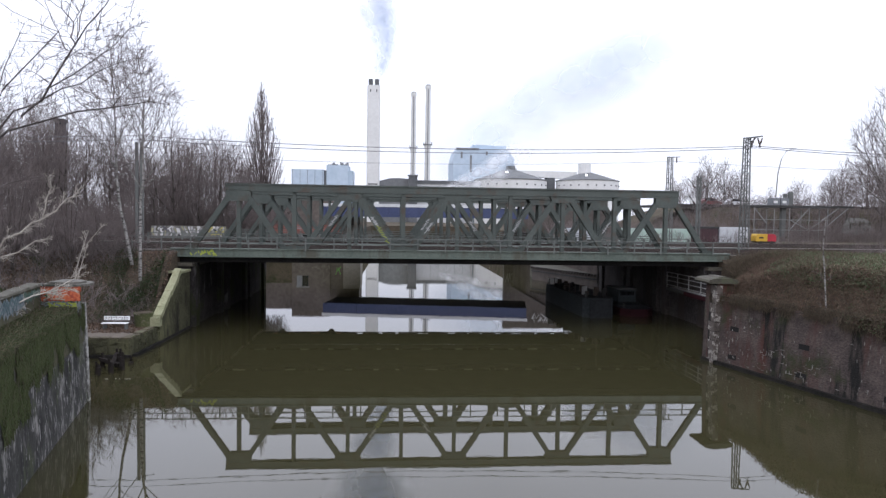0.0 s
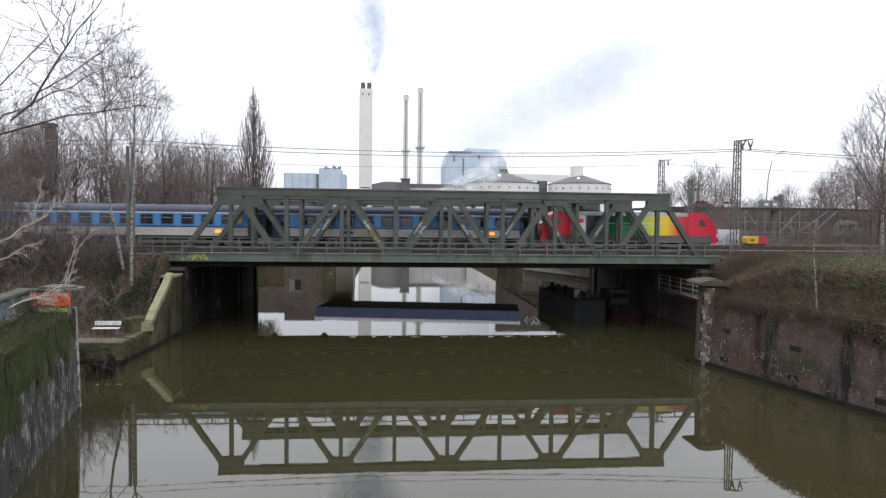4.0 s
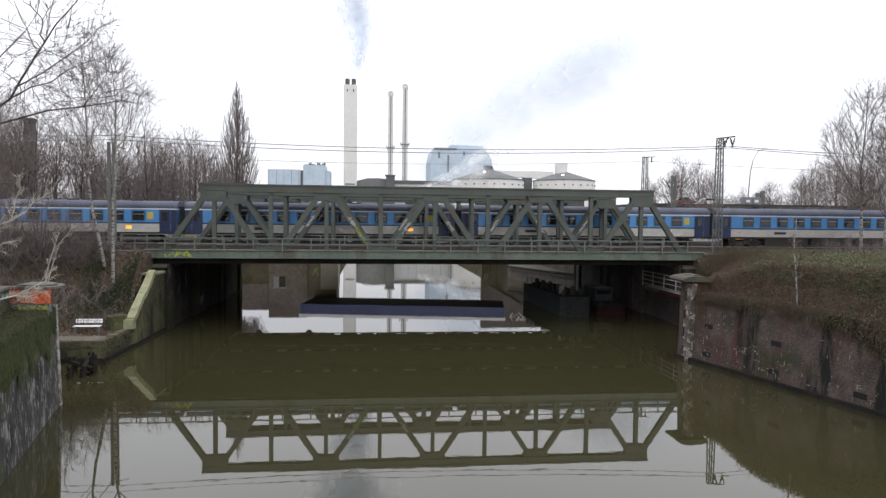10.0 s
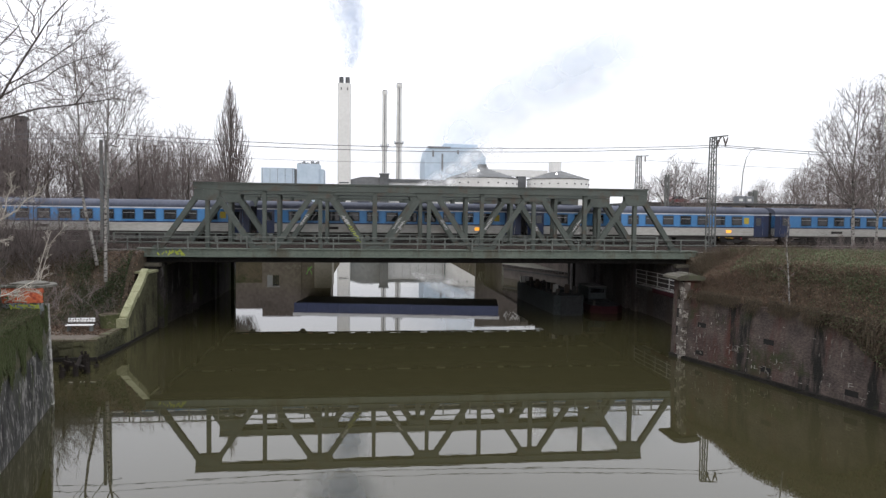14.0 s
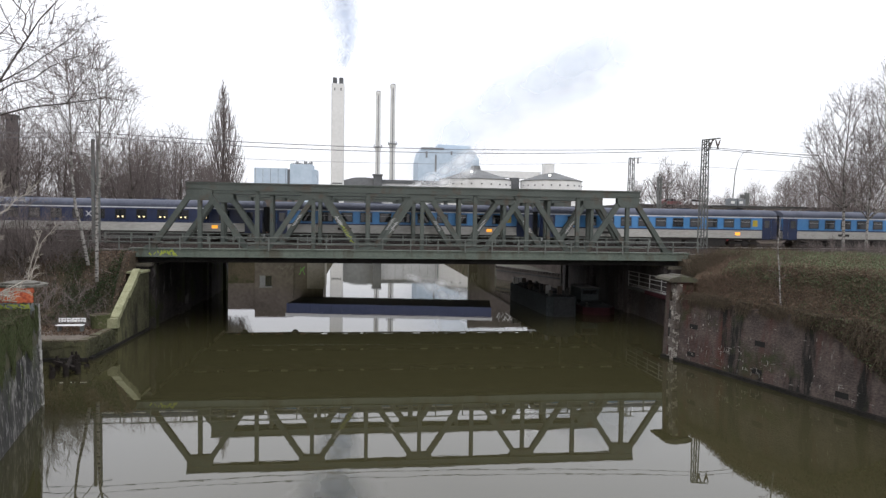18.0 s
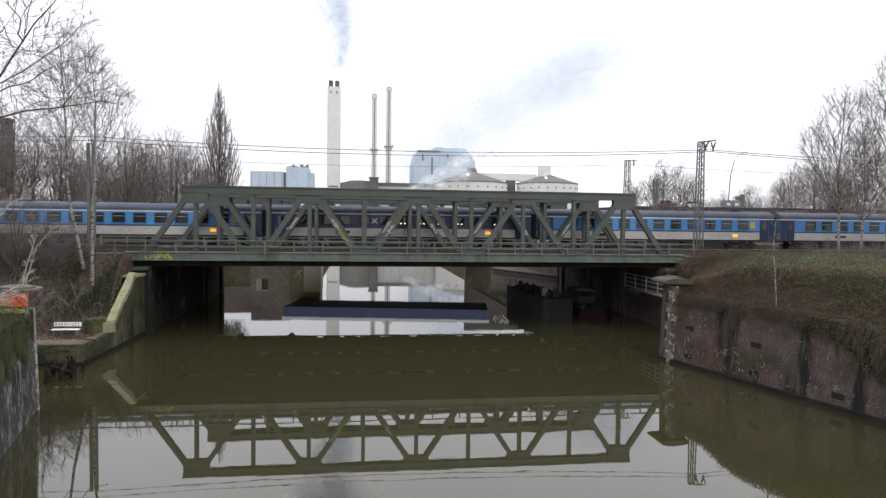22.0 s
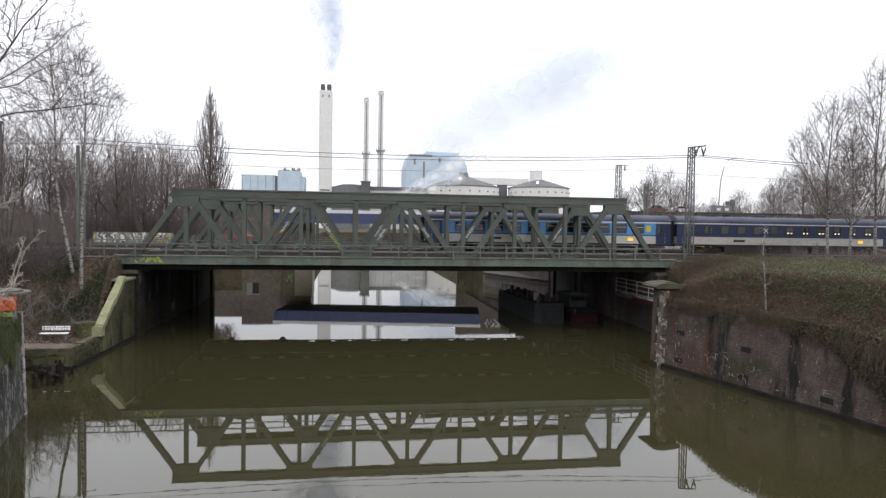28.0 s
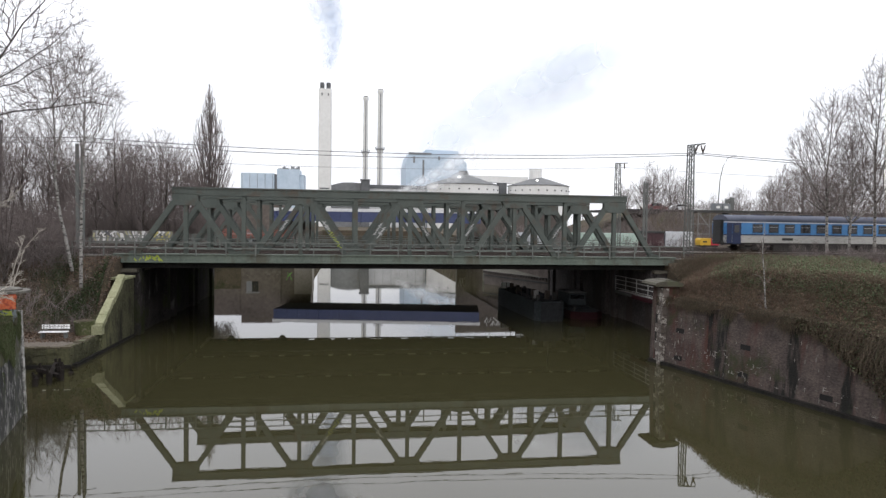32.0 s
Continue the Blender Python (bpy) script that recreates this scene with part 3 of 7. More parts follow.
def truss_bridge():
    br = thing("truss_bridge", 0, BRIDGE_Y[0], 0, "grey-green riveted steel truss railway bridge over the canal", "bridge", "parallel truss bridges")
    for y in (0.0, WIDE):
        out = -1 if y == 0 else 1
        chord = Geo().box(NX[0] - 1.02, NX[8] + 1.02, y - 0.27, y + 0.27, 11.2, 11.62)
        part("top_chord", chord, GREEN, br)
        part("cover_plate", Geo().box(NX[0] - 1.06, NX[8] + 1.06, y - 0.34, y + 0.34, 11.624, 11.74), GREEN, br)
        part("chord_flange", Geo().box(NX[0] + 1.0, NX[8] - 1.0, y - 0.33, y + 0.33, 11.1, 11.196), GREEN, br)
        part("bottom_chord", Geo().box(-18.05, 28.5, y - 0.26, y + 0.26, 5.86, 6.38), GREEN_PALE, br, "pale weathered bottom girder")
        part("girder_flange", Geo().box(-18.05, 28.5, y - 0.36, y + 0.36, 6.384, 6.47), GREEN_PALE, br)
        part("girder_flange", Geo().box(-18.05, 28.5, y - 0.36, y + 0.36, 5.77, 5.856), GREEN_PALE, br)
        for i, x in enumerate(NX):
            part("vertical", member((x, y, 6.474), (x, y, 11.1), 0.31, 0.36), GREEN, br)
        for i in range(0, 9, 2):
            x = NX[i]
            for j in (-1, 1):
                foot = NX[i + j] if 0 <= i + j <= 8 else (FOOT_W if j < 0 else FOOT_E)
                off = 0.6 * j
                end = 0.85 * j if 0 <= i + j <= 8 else 0
                part("diagonal", member((x + off, y, 10.95), (foot - end, y, 6.5), 0.42, 0.40), GREEN, br)
            if i in (0, 8):
                s = -1 if i == 0 else 1
                poly = [(x + s * 1.0, 11.18), (x + s * 1.0, 10.72), (x + s * 0.72, 10.3), (x - s * 0.7, 10.3), (x - s * 0.98, 10.7), (x - s * 0.98, 11.18)]
            else:
                poly = [(x - 1.2, 11.18), (x - 1.05, 10.9), (x - 0.8, 10.55), (x + 0.8, 10.55), (x + 1.05, 10.9), (x + 1.2, 11.18)]
            for s in (-1, 1):
                part("gusset_plate", Geo().prism(poly, y + s * 0.235 - 0.012, y + s * 0.235 + 0.012), GREEN, br)
        for x in NX[1::2] + [FOOT_W - 0.1, FOOT_E + 0.1]:
            w = 1.15 if x in NX else 0.5
            poly = [(x - w, 6.475), (x - w * 0.85, 6.62), (x - w * 0.35, 6.74), (x + w * 0.35, 6.74), (x + w * 0.85, 6.62), (x + w, 6.475)]
            for s in (-1, 1):
                part("gusset_plate", Geo().prism(poly, y + s * 0.235 - 0.012, y + s * 0.235 + 0.012), GREEN, br)
    for x in [FOOT_W + 0.3] + NX + [FOOT_E - 0.3]:
        part("cross_girder", Geo().box(x - 0.17, x + 0.17, 0.52, WIDE - 0.27, 5.32, 6.05), SHADE_STEEL, br)
    for o in TRACK_OFF:
        for r in (-0.75, 0.75):
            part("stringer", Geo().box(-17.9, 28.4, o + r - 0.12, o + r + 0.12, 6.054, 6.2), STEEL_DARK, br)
            rail = part("rail", Geo().box(-18.1, 28.6, o + r - 0.04, o + r + 0.04, 6.375, RAIL_Z - 0.034), RAIL_STEEL, br)
            part("rail_head", Geo().box(-18.1, 28.6, o + r - 0.036, o + r + 0.036, RAIL_Z - 0.03, RAIL_Z), RAIL_STEEL, rail)
    sl = Geo()
    for o in TRACK_OFF:
        for c in np.arange(-17.8, 28.4, 0.62):
            sl.box(c - 0.13, c + 0.13, o - 1.3, o + 1.3, 6.204, 6.374)
    tagged(part("sleepers", sl, SLEEPER, br), kind="stuff")
    for a, b in ((0.3, 0.6), (3.4, 5.0), (WIDE - 0.6, WIDE - 0.3)):
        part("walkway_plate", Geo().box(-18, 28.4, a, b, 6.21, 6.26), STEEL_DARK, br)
    # sheet added to close the open deck, so its mirror image stays dark
    part("added_dark_soffit", Geo().box(-17.9, 28.4, 0.52, WIDE - 1.35, 5.30, 5.315), SHADE_STEEL, br)
    part("edge_beam", Geo().box(-17.9, 28.4, 0.3, 0.5, 5.32, 5.765), SHADE_STEEL, br)
    part("edge_beam", Geo().box(-17.9, 28.4, WIDE - 0.1, WIDE + 0.1, 5.32, 5.44), SHADE_STEEL, br)
    part("edge_beam", Geo().box(-17.9, 28.4, WIDE - 0.1, WIDE + 0.1, 5.66, 5.765), SHADE_STEEL, br)
    rng = random.Random(2)
    x = -17.9
    while x < 28:
        w = rng.uniform(0.8, 2.6)
        part("web_stiffener", Geo().box(x, min(x + w, 28.4), WIDE - 0.08, WIDE + 0.08, 5.444, 5.656), SHADE_STEEL, br)
        x += w + rng.uniform(0.4, 1.3)
    for y in (-0.42, WIDE + 0.42):
        posts = [-23.25 + 2.28 * k for k in range(24)]
        for x in posts:
            part("railing_post", Geo().box(x - 0.045, x + 0.045, y - 0.04, y + 0.04, 6.3, 7.42), RAILING, br)
        for z in (6.95, 7.4):
            part("handrail", Geo().box(posts[0], posts[-1], y - 0.03, y + 0.03, z - 0.04, z + 0.04), RAILING, br)
    return br


bridge = truss_bridge()
for y in BRIDGE_Y[1:]:
    copy_thing(bridge, pose(0, y, 0))

# ---- the passing train: one engine and eight coaches ----
COACH_LOW = M("dirty_coach_grey", (0.27, 0.268, 0.25), (0.38, 0.375, 0.355), 0.5, 0.3, 4, 0.05, stretch=(0.6, 1, 2), stain=(0.2, 0.18, 0.16), stain_at=(0.6, 0.85), stain_scale=0.7)
COACH_MID = M("coach_blue", (0.03, 0.12, 0.27), (0.04, 0.15, 0.32), 0.35, 0.3, 3, 0.02, spec=0.5)
COACH_SKY = M("coach_light_blue", (0.045, 0.17, 0.38), (0.06, 0.205, 0.43), 0.35, 0.4, 3, 0.02, spec=0.5)
COACH_NAVY = M("coach_navy", (0.008, 0.015, 0.048), (0.011, 0.022, 0.065), 0.35, 0.4, 3, 0.02, spec=0.5)
COACH_ROOF = M("coach_roof_grey", (0.035, 0.041, 0.062), (0.06, 0.068, 0.095), 0.75, 0.3, 3, 0.1, stretch=(2, 1, 1))
UNDER = M("underframe_black", (0.012, 0.012, 0.012), (0.035, 0.032, 0.03), 0.85)
STRIPE = M("white_stripe", (0.38, 0.39, 0.41), (0.52, 0.53, 0.55), 0.5)
PANE = glassy("dark_window_glass", (0.012, 0.014, 0.017))
LIT = glowing("lit_reading_lamp", (1.0, 0.78, 0.42), 1.3)
MARKER = glowing("amber_marker_light", (1.0, 0.42, 0.04), 0.8)
SIGN_YELLOW = M("yellow_sign", (0.36, 0.28, 0.03), (0.44, 0.34, 0.05), 0.6)
BELLOWS = M("rubber_bellows", (0.01, 0.01, 0.01), (0.025, 0.025, 0.025), 0.9)
COACH_L = 26.6


def bogie(parent, x):
    b = part("bogie", Geo().box(x - 1.7, x + 1.7, -1.2, -1.05, 0.42, 0.62).box(x - 1.7, x + 1.7, 1.05, 1.2, 0.42, 0.62).box(x - 0.35, x + 0.35, -1.1, 1.1, 0.45, 0.75)
             .box(x - 0.3, x + 0.3, -1.26, -1.2, 0.3, 0.72), UNDER, parent)
    for dx in (-1.25, 1.25):
        w = Geo()
        for y in (-0.8, 0.68):
            w.tube([(x + dx, y, 0.46), (x + dx, y + 0.12, 0.46)], 0.46, 14)
        part("wheelset", w.tube([(x + dx, -0.7, 0.46), (x + dx, 0.7, 0.46)], 0.08, 8), RAIL_STEEL, b)
    return b


def coach(sleeper):
    paint = COACH_NAVY if sleeper else COACH_SKY
    c = thing("sleeping_coach" if sleeper else "passenger_coach", 0, 66.3, RAIL_Z,
              "navy sleeping coach with a grey lower band and lit windows" if sleeper else "blue and grey express passenger coach with dark windows", "railway coach", "coaches of the passing train")
    h = COACH_L / 2 - 0.35
    part("floor_frame", Geo().box(-h, h, -1.3, 1.3, 0.86, 1.06), UNDER, c)
    part("lower_side", Geo().box(-h, h, -1.405, 1.405, 1.064, 1.86), COACH_LOW, c, "dirty pale grey lower side")
    part("waist_stripe", Geo().box(-h, h, -1.412, 1.412, 1.864, 1.98), COACH_NAVY, c)
    part("window_band", Geo().box(-h, h, -1.405, 1.405, 1.984, 3.2), paint, c)
    part("upper_stripe", Geo().box(-h, h, -1.412, 1.412, 3.204, 3.31), STRIPE, c)
    prof = [(-1.40, 3.314)] + [(-1.40 * math.cos(a), 3.45 + 0.6 * math.sin(a)) for a in [math.pi * k / 12 for k in range(13)]] + [(1.40, 3.314)]
    part("roof", Geo().prism(prof, -h, h, "yz"), COACH_ROOF, c, "ribbed grey-blue roof")
    for x in (-8.5, -2.8, 3.1, 8.9):
        part("roof_vent", Geo().box(x - 0.6, x + 0.6, -0.35, 0.35, 4.03, 4.13), COACH_ROOF, c)
    for s in (-1, 1):
        for y in (-1.425, 1.395):
            d = part("door", Geo().box(s * (h - 1.15) - 0.5, s * (h - 1.15) + 0.5, y, y + 0.03, 0.95, 3.19), COACH_NAVY, c)
            part("pane", Geo().box(s * (h - 1.15) - 0.28, s * (h - 1.15) + 0.28, y - 0.012 if y < 0 else y + 0.03, y if y < 0 else y + 0.042, 2.15, 2.95), PANE, d)
        part("vestibule_end", Geo().box(min(s * h, s * (h - 0.62)), max(s * h, s * (h - 0.62)), -1.418, 1.418, 1.0, 3.19), COACH_NAVY, c)
        part("gangway", Geo().box(min(s * h, s * (h + 0.34)), max(s * h, s * (h + 0.34)), -0.75, 0.75, 1.1, 3.5), BELLOWS, c)
        part("buffer", Geo().tube([(s * h, -0.87, 1.0), (s * (h + 0.3), -0.87, 1.0)], 0.2, 10), UNDER, c)
        bogie(c, s * 9.5)
    n = 11
    for k in range(n):
        x = -9.4 + 18.8 * k / (n - 1)
        for y in (-1, 1):
            w = 0.42 if sleeper else 0.5
            y0 = y * 1.405
            if not sleeper:
                part("window_surround", Geo().box(x - 0.66, x + 0.66, min(y0, y0 + y * 0.008), max(y0, y0 + y * 0.008), 2.0, 3.18), COACH_MID, c)
            win = part("window", Geo().box(x - w - 0.07, x + w + 0.07, min(y0, y0 + y * 0.016), max(y0, y0 + y * 0.016), 2.16, 3.07), UNDER, c)
            part("pane", Geo().box(x - w, x + w, min(y0 + y * 0.016, y0 + y * 0.024), max(y0 + y * 0.016, y0 + y * 0.024), 2.22, 3.01), PANE, win)
            if not sleeper:
                part("window_bar", Geo().box(x - w, x + w, min(y0 + y * 0.024, y0 + y * 0.03), max(y0 + y * 0.024, y0 + y * 0.03), 2.74, 2.78), GALV, win)
            if sleeper and k >= 5:
                for dx in (-0.2, 0.2):
                    part("reading_lamp", Geo().box(x + dx - 0.07, x + dx + 0.07, min(y0 + y * 0.024, y0 + y * 0.03), max(y0 + y * 0.024, y0 + y * 0.03), 2.3, 2.42), LIT, win)
    if sleeper:
        m = Geo()
        for a in (-1, 1):
            m.beam((-2.8 - 0.24, -1.418, 2.6 - 0.24 * a), (-2.8 + 0.24, -1.418, 2.6 + 0.24 * a), 0.09, 0.012)
        part("emblem", m, STRIPE, c, "white crossed emblem")
    else:
        part("sign", Geo().box(10.2, 10.75, -1.417, -1.406, 2.3, 2.95), SIGN_YELLOW, c, "yellow class sign")
    part("marker_light", Geo().box(8.25, 8.8, -1.42, -1.406, 1.36, 1.66), MARKER, c, "amber side light")
    part("inscription", Geo().box(-6.5, -5.2, -1.411, -1.406, 1.35, 1.6), UNDER, c)
    for x0, x1 in ((-7.4, -2.6), (-2.2, 2.4), (2.8, 7.3)):
        part("equipment_box", Geo().box(x0, x1, -1.25, 1.25, 0.24, 0.856), UNDER, c)
    return c


def engine():
    paint = bpy.data.materials.new("rainbow_livery")
    paint.use_nodes = True
    n, l = paint.node_tree.nodes, paint.node_tree.links
    co, sp, mr, cr, b = n.new("ShaderNodeTexCoord"), n.new("ShaderNodeSeparateXYZ"), n.new("ShaderNodeMapRange"), n.new("ShaderNodeValToRGB"), n["Principled BSDF"]
    l.new(co.outputs["Object"], sp.inputs[0]), l.new(sp.outputs["X"], mr.inputs["Value"])
    mr.inputs["From Min"].default_value, mr.inputs["From Max"].default_value = -9.4, 9.4
    stops = [(0.0, (0.45, 0.012, 0.035)), (0.17, (0.45, 0.012, 0.035)), (0.175, (0.62, 0.6, 0.58)), (0.25, (0.62, 0.6, 0.58)), (0.255, (0.02, 0.025, 0.04)),
             (0.37, (0.02, 0.03, 0.04)), (0.40, (0.01, 0.16, 0.05)), (0.52, (0.03, 0.26, 0.05)), (0.62, (0.42, 0.42, 0.03)), (0.70, (0.6, 0.42, 0.02)), (0.77, (0.45, 0.03, 0.03)), (0.82, (0.3, 0.015, 0.03)), (0.85, (0.46, 0.012, 0.035)), (1.0, (0.48, 0.014, 0.035))]
    while len(cr.color_ramp.elements) < len(stops):
        cr.color_ramp.elements.new(0.5)
    for e, (p, c) in zip(cr.color_ramp.elements, stops):
        e.position, e.color = p, (*c, 1)
    l.new(mr.outputs[0], cr.inputs[0]), l.new(cr.outputs[0], b.inputs["Base Color"])
    b.inputs["Roughness"].default_value = 0.3
    red = M("cab_red", (0.42, 0.01, 0.032), (0.52, 0.014, 0.042), 0.3, 0.4, 3, 0.02, spec=0.5)
    skirt = M("engine_skirt_grey", (0.05, 0.05, 0.055), (0.09, 0.088, 0.09), 0.6, 0.4, 5, 0.05)
    roof_grey = M("engine_roof_grey", (0.11, 0.115, 0.125), (0.18, 0.185, 0.2), 0.6, 0.5, 5, 0.1)
    e = thing("electric_engine", 0, 66.3, RAIL_Z, "electric engine with rainbow sides and red cabs", "locomotive", "passing train")
    part("body", Geo().box(-6.1, 6.1, -1.45, 1.45, 1.5, 3.45), paint, e, "green, yellow and red rainbow livery")
    part("side_inscription", Geo().box(-3.6, 3.4, -1.458, -1.452, 2.62, 2.74).box(-1.0, 2.2, -1.458, -1.452, 2.3, 2.38), STRIPE, e)
    part("skirt", Geo().box(-8.6, 8.6, -1.44, 1.44, 0.75, 1.496), skirt, e)
    part("roof", Geo().prism([(-1.4, 3.454), (-1.0, 3.85), (1.0, 3.85), (1.4, 3.454)], -6.1, 6.1, "yz"), roof_grey, e)
    for s in (-1, 1):
        cab = Geo().prism([(s * 6.104, 1.5), (s * 9.0, 1.5), (s * 9.25, 1.9), (s * 9.05, 2.3), (s * 8.15, 3.5), (s * 7.5, 3.86), (s * 6.104, 3.86)], -1.43, 1.43)
        cb = part("cab", cab, red, e, "red slanted driver's cab")
        part("windscreen", Geo().add([(s * 9.0, -1.1, 2.42), (s * 9.0, 1.1, 2.42), (s * 8.24, 1.05, 3.44), (s * 8.24, -1.05, 3.44)], [(0, 1, 2, 3)]), PANE, cb)
        part("side_window", Geo().prism([(s * 7.2, 2.45), (s * 7.9, 2.45), (s * 7.7, 3.15), (s * 7.2, 3.15)], -1.445, -1.433), PANE, cb)
        part("buffer_beam", Geo().box(min(s * 8.6, s * 9.2), max(s * 8.6, s * 9.2), -1.3, 1.3, 0.7, 1.49), red, e)
        part("buffer", Geo().tube([(s * 9.2, -0.87, 1.05), (s * 9.5, -0.87, 1.05)], 0.22, 10), UNDER, e)
        part("headlight", Geo().tube([(s * 9.2, -0.85, 1.75), (s * 9.26, -0.85, 1.75)], 0.13, 10), STRIPE, e)
        bogie(e, s * 5.2)
        part("pantograph", Geo().box(s * 4.2 - 0.9, s * 4.2 + 0.9, -0.9, 0.9, 3.95, 4.05).tube([(s * 4.2 - 0.7, 0, 4.05), (s * 4.2 + 0.8, 0, 4.25)], 0.05, 6), UNDER, e, "folded pantograph")
    part("transformer", Geo().box(-2.8, 2.8, -1.3, 1.3, 0.3, 0.746), UNDER, e)
    part("logo_panel", Geo().box(-5.7, -4.9, -1.459, -1.452, 2.7, 3.1), red, e)
    return e


loco = engine()
coaches = [coach(False)]
for k in range(1, 8):
    coaches.append(coach(True) if k == 6 else copy_thing(coaches[0], pose(0, 66.3, RAIL_Z)))
tagged(coaches[7], "blue and grey last coach of the passing train")

# ---- the power station across the canal ----
PLANT_WHITE = M("plant_concrete_white", (0.53, 0.535, 0.525), (0.6, 0.605, 0.595), 0.8, 0.05, 0.6, 0.05)
PLANT_GREY = M("plant_grey_cladding", (0.13, 0.138, 0.145), (0.19, 0.198, 0.205), 0.7, 0.05, 0.5, 0.05)
HALL_GREY = M("pale_hall_cladding", (0.34, 0.35, 0.36), (0.44, 0.45, 0.455), 0.75, 0.05, 0.5, 0.05)
PLANT_BLUE = M("plant_pale_blue_cladding", (0.34, 0.42, 0.5), (0.41, 0.49, 0.57), 0.6, 0.05, 0.4, 0.05)
PLANT_DARK = M("plant_dark_panel", (0.06, 0.065, 0.07), (0.1, 0.105, 0.11), 0.7, 0.1, 0.8, 0.05)
ROOF_GREY = M("silo_roof_grey", (0.085, 0.09, 0.092), (0.13, 0.135, 0.135), 0.8, 0.1, 0.8, 0.05)
LAMP_WHITE = glowing("roof_lamp", (1, 1, 0.95), 3)


def stack(x, y, r, top, platform):
    s = thing("chimney", x, y, 6, "slim pale concrete chimney with a steel gallery", "chimney", "power station chimneys")
    part("shaft", Geo().tube([(0, 0, 0), (0, 0, platform - 6), (0, 0, top - 8.5)], [r * 1.12, r * 1.04, r * 0.98], 18), PLANT_WHITE, s, smooth=False)
    part("collar", Geo().tube([(0, 0, top - 8.5), (0, 0, top - 6.6)], r * 1.16, 18), PLANT_WHITE, s)
    part("mouth", Geo().tube([(0, 0, top - 6.6), (0, 0, top - 6)], r * 0.9, 18), PLANT_GREY, s)
    part("gallery", Geo().tube([(0, 0, platform - 6.4), (0, 0, platform - 5.9)], r * 1.7, 18), PLANT_GREY, s)
    rail = Geo()
    for k in range(12):
        a = k * math.pi / 6
        rail.box(r * 1.65 * math.cos(a) - 0.1, r * 1.65 * math.cos(a) + 0.1, r * 1.65 * math.sin(a) - 0.1, r * 1.65 * math.sin(a) + 0.1, platform - 5.9, platform - 4.6)
    part("gallery_rail", rail, PLANT_GREY, s)
    part("bracket", Geo().tube([(0, 0, platform - 8.2), (0, 0, platform - 6.5)], [r * 1.1, r * 1.4], 18), PLANT_WHITE, s)
    part("ladder", Geo().box(-0.25, 0.25, -r * 1.16 - 0.3, -r * 1.1, 2, top - 9), PLANT_GREY, s)
    return s


stack(10.45, 420, 1.55, 88.5, 53.5)
stack(19.7, 423, 1.7, 93.8, 56.0)
big = thing("twin_flue_chimney", -14.7, 420, 6, "broad white concrete chimney with four dark flues", "chimney", "power station chimneys")
for s in (-1, 1):
    out = [(s * 0.12, -3.7), (s * 3.2, -3.7), (s * 4.0, -2.9), (s * 4.0, 2.9), (s * 3.2, 3.7), (s * 0.12, 3.7)]
    part("shaft", Geo().prism(out, 0, 85.5, "xy"), PLANT_WHITE, big)
    for y in (-1.9, 1.9):
        part("flue", Geo().tube([(s * 1.95, y, 85.5), (s * 1.95, y, 89.3)], 1.35, 14), PLANT_DARK, big, "dark steel flue")
    part("vent", Geo().box(s * 1.9 - 0.35, s * 1.9 + 0.35, -3.76, -3.705, 81.2, 82.8), PLANT_DARK, big)
part("core", Geo().box(-0.4, 0.4, -3.6, 3.3, 0, 85.4), PLANT_WHITE, big)
part("base_louvre", Geo().box(-3, 3, -3.76, -3.705, 23.5, 24.3), PLANT_DARK, big)

boil = thing("boiler_house", 56, 440, 6, "tall pale blue clad boiler house wrapped in steam", "industrial building")
part("block", Geo().prism([(-19.5, 0), (-19.5, 41), (-17.8, 48), (15.5, 48), (20.2, 42), (20.2, 0)], -16, 24), PLANT_BLUE, boil)
part("roof_block", Geo().prism([(-6.4, 48.01), (-6.4, 51.1), (15.4, 50.6), (15.4, 48.01)], -12, 20), PLANT_BLUE, boil)
part("parapet", Geo().box(-17.8, -3.0, -16.3, -15.9, 47.4, 48.6), PLANT_GREY, boil)
for x, z0, z1 in ((-8.2, 33, 44), (-14.2, 42, 46), (2, 44, 46.5)):
    part("louvre", Geo().box(x - 0.6, x + 0.6, -16.2, -16.01, z0, z1), PLANT_GREY, boil)
part("side_annexe", Geo().box(16, 21.5, -18, 5, 0, 36), PLANT_WHITE, boil)

for x, r, eave, apex, cup in ((73.2, 23.1, 33.6, 41.2, 4.0), (123.4, 19.9, 34.0, 40.3, 0)):
    s = thing("coal_silo", x, 420, 6, "round white silo with a shallow grey cone roof", "silo", "power station silos")
    part("wall", Geo().tube([(0, 0, 0), (0, 0, eave - 6)], r, 36), PLANT_WHITE, s)
    part("roof", Geo().tube([(0, 0, eave - 6), (0, 0, eave - 5.6), (0, 0, apex - 6)], [r * 1.02, r * 1.02, 1.6], 36), ROOF_GREY, s, "grey cone roof")
    part("cupola", Geo().tube([(-2 if not cup else 0, 0, apex - 7.5), (-2 if not cup else 0, 0, apex - (0.7 if not cup else 4))], 4.1 if not cup else 3, 16), PLANT_WHITE if not cup else ROOF_GREY, s)
    for k in range(-5, 6):
        a = -math.pi / 2 + k * 0.27
        part("lamp", Geo().box(r * math.cos(a) - 0.45, r * math.cos(a) + 0.45, r * math.sin(a) - 0.3, r * math.sin(a) - 0.05, eave - 9.4, eave - 8.6), PLANT_DARK, s)
    part("roof_light", Geo().box(-r * 0.2 - 0.6, -r * 0.2 + 0.6, -r * 0.55 - 0.4, -r * 0.55 + 0.4, apex - 9.2, apex - 8.3), LAMP_WHITE, s, "bright roof lamp")
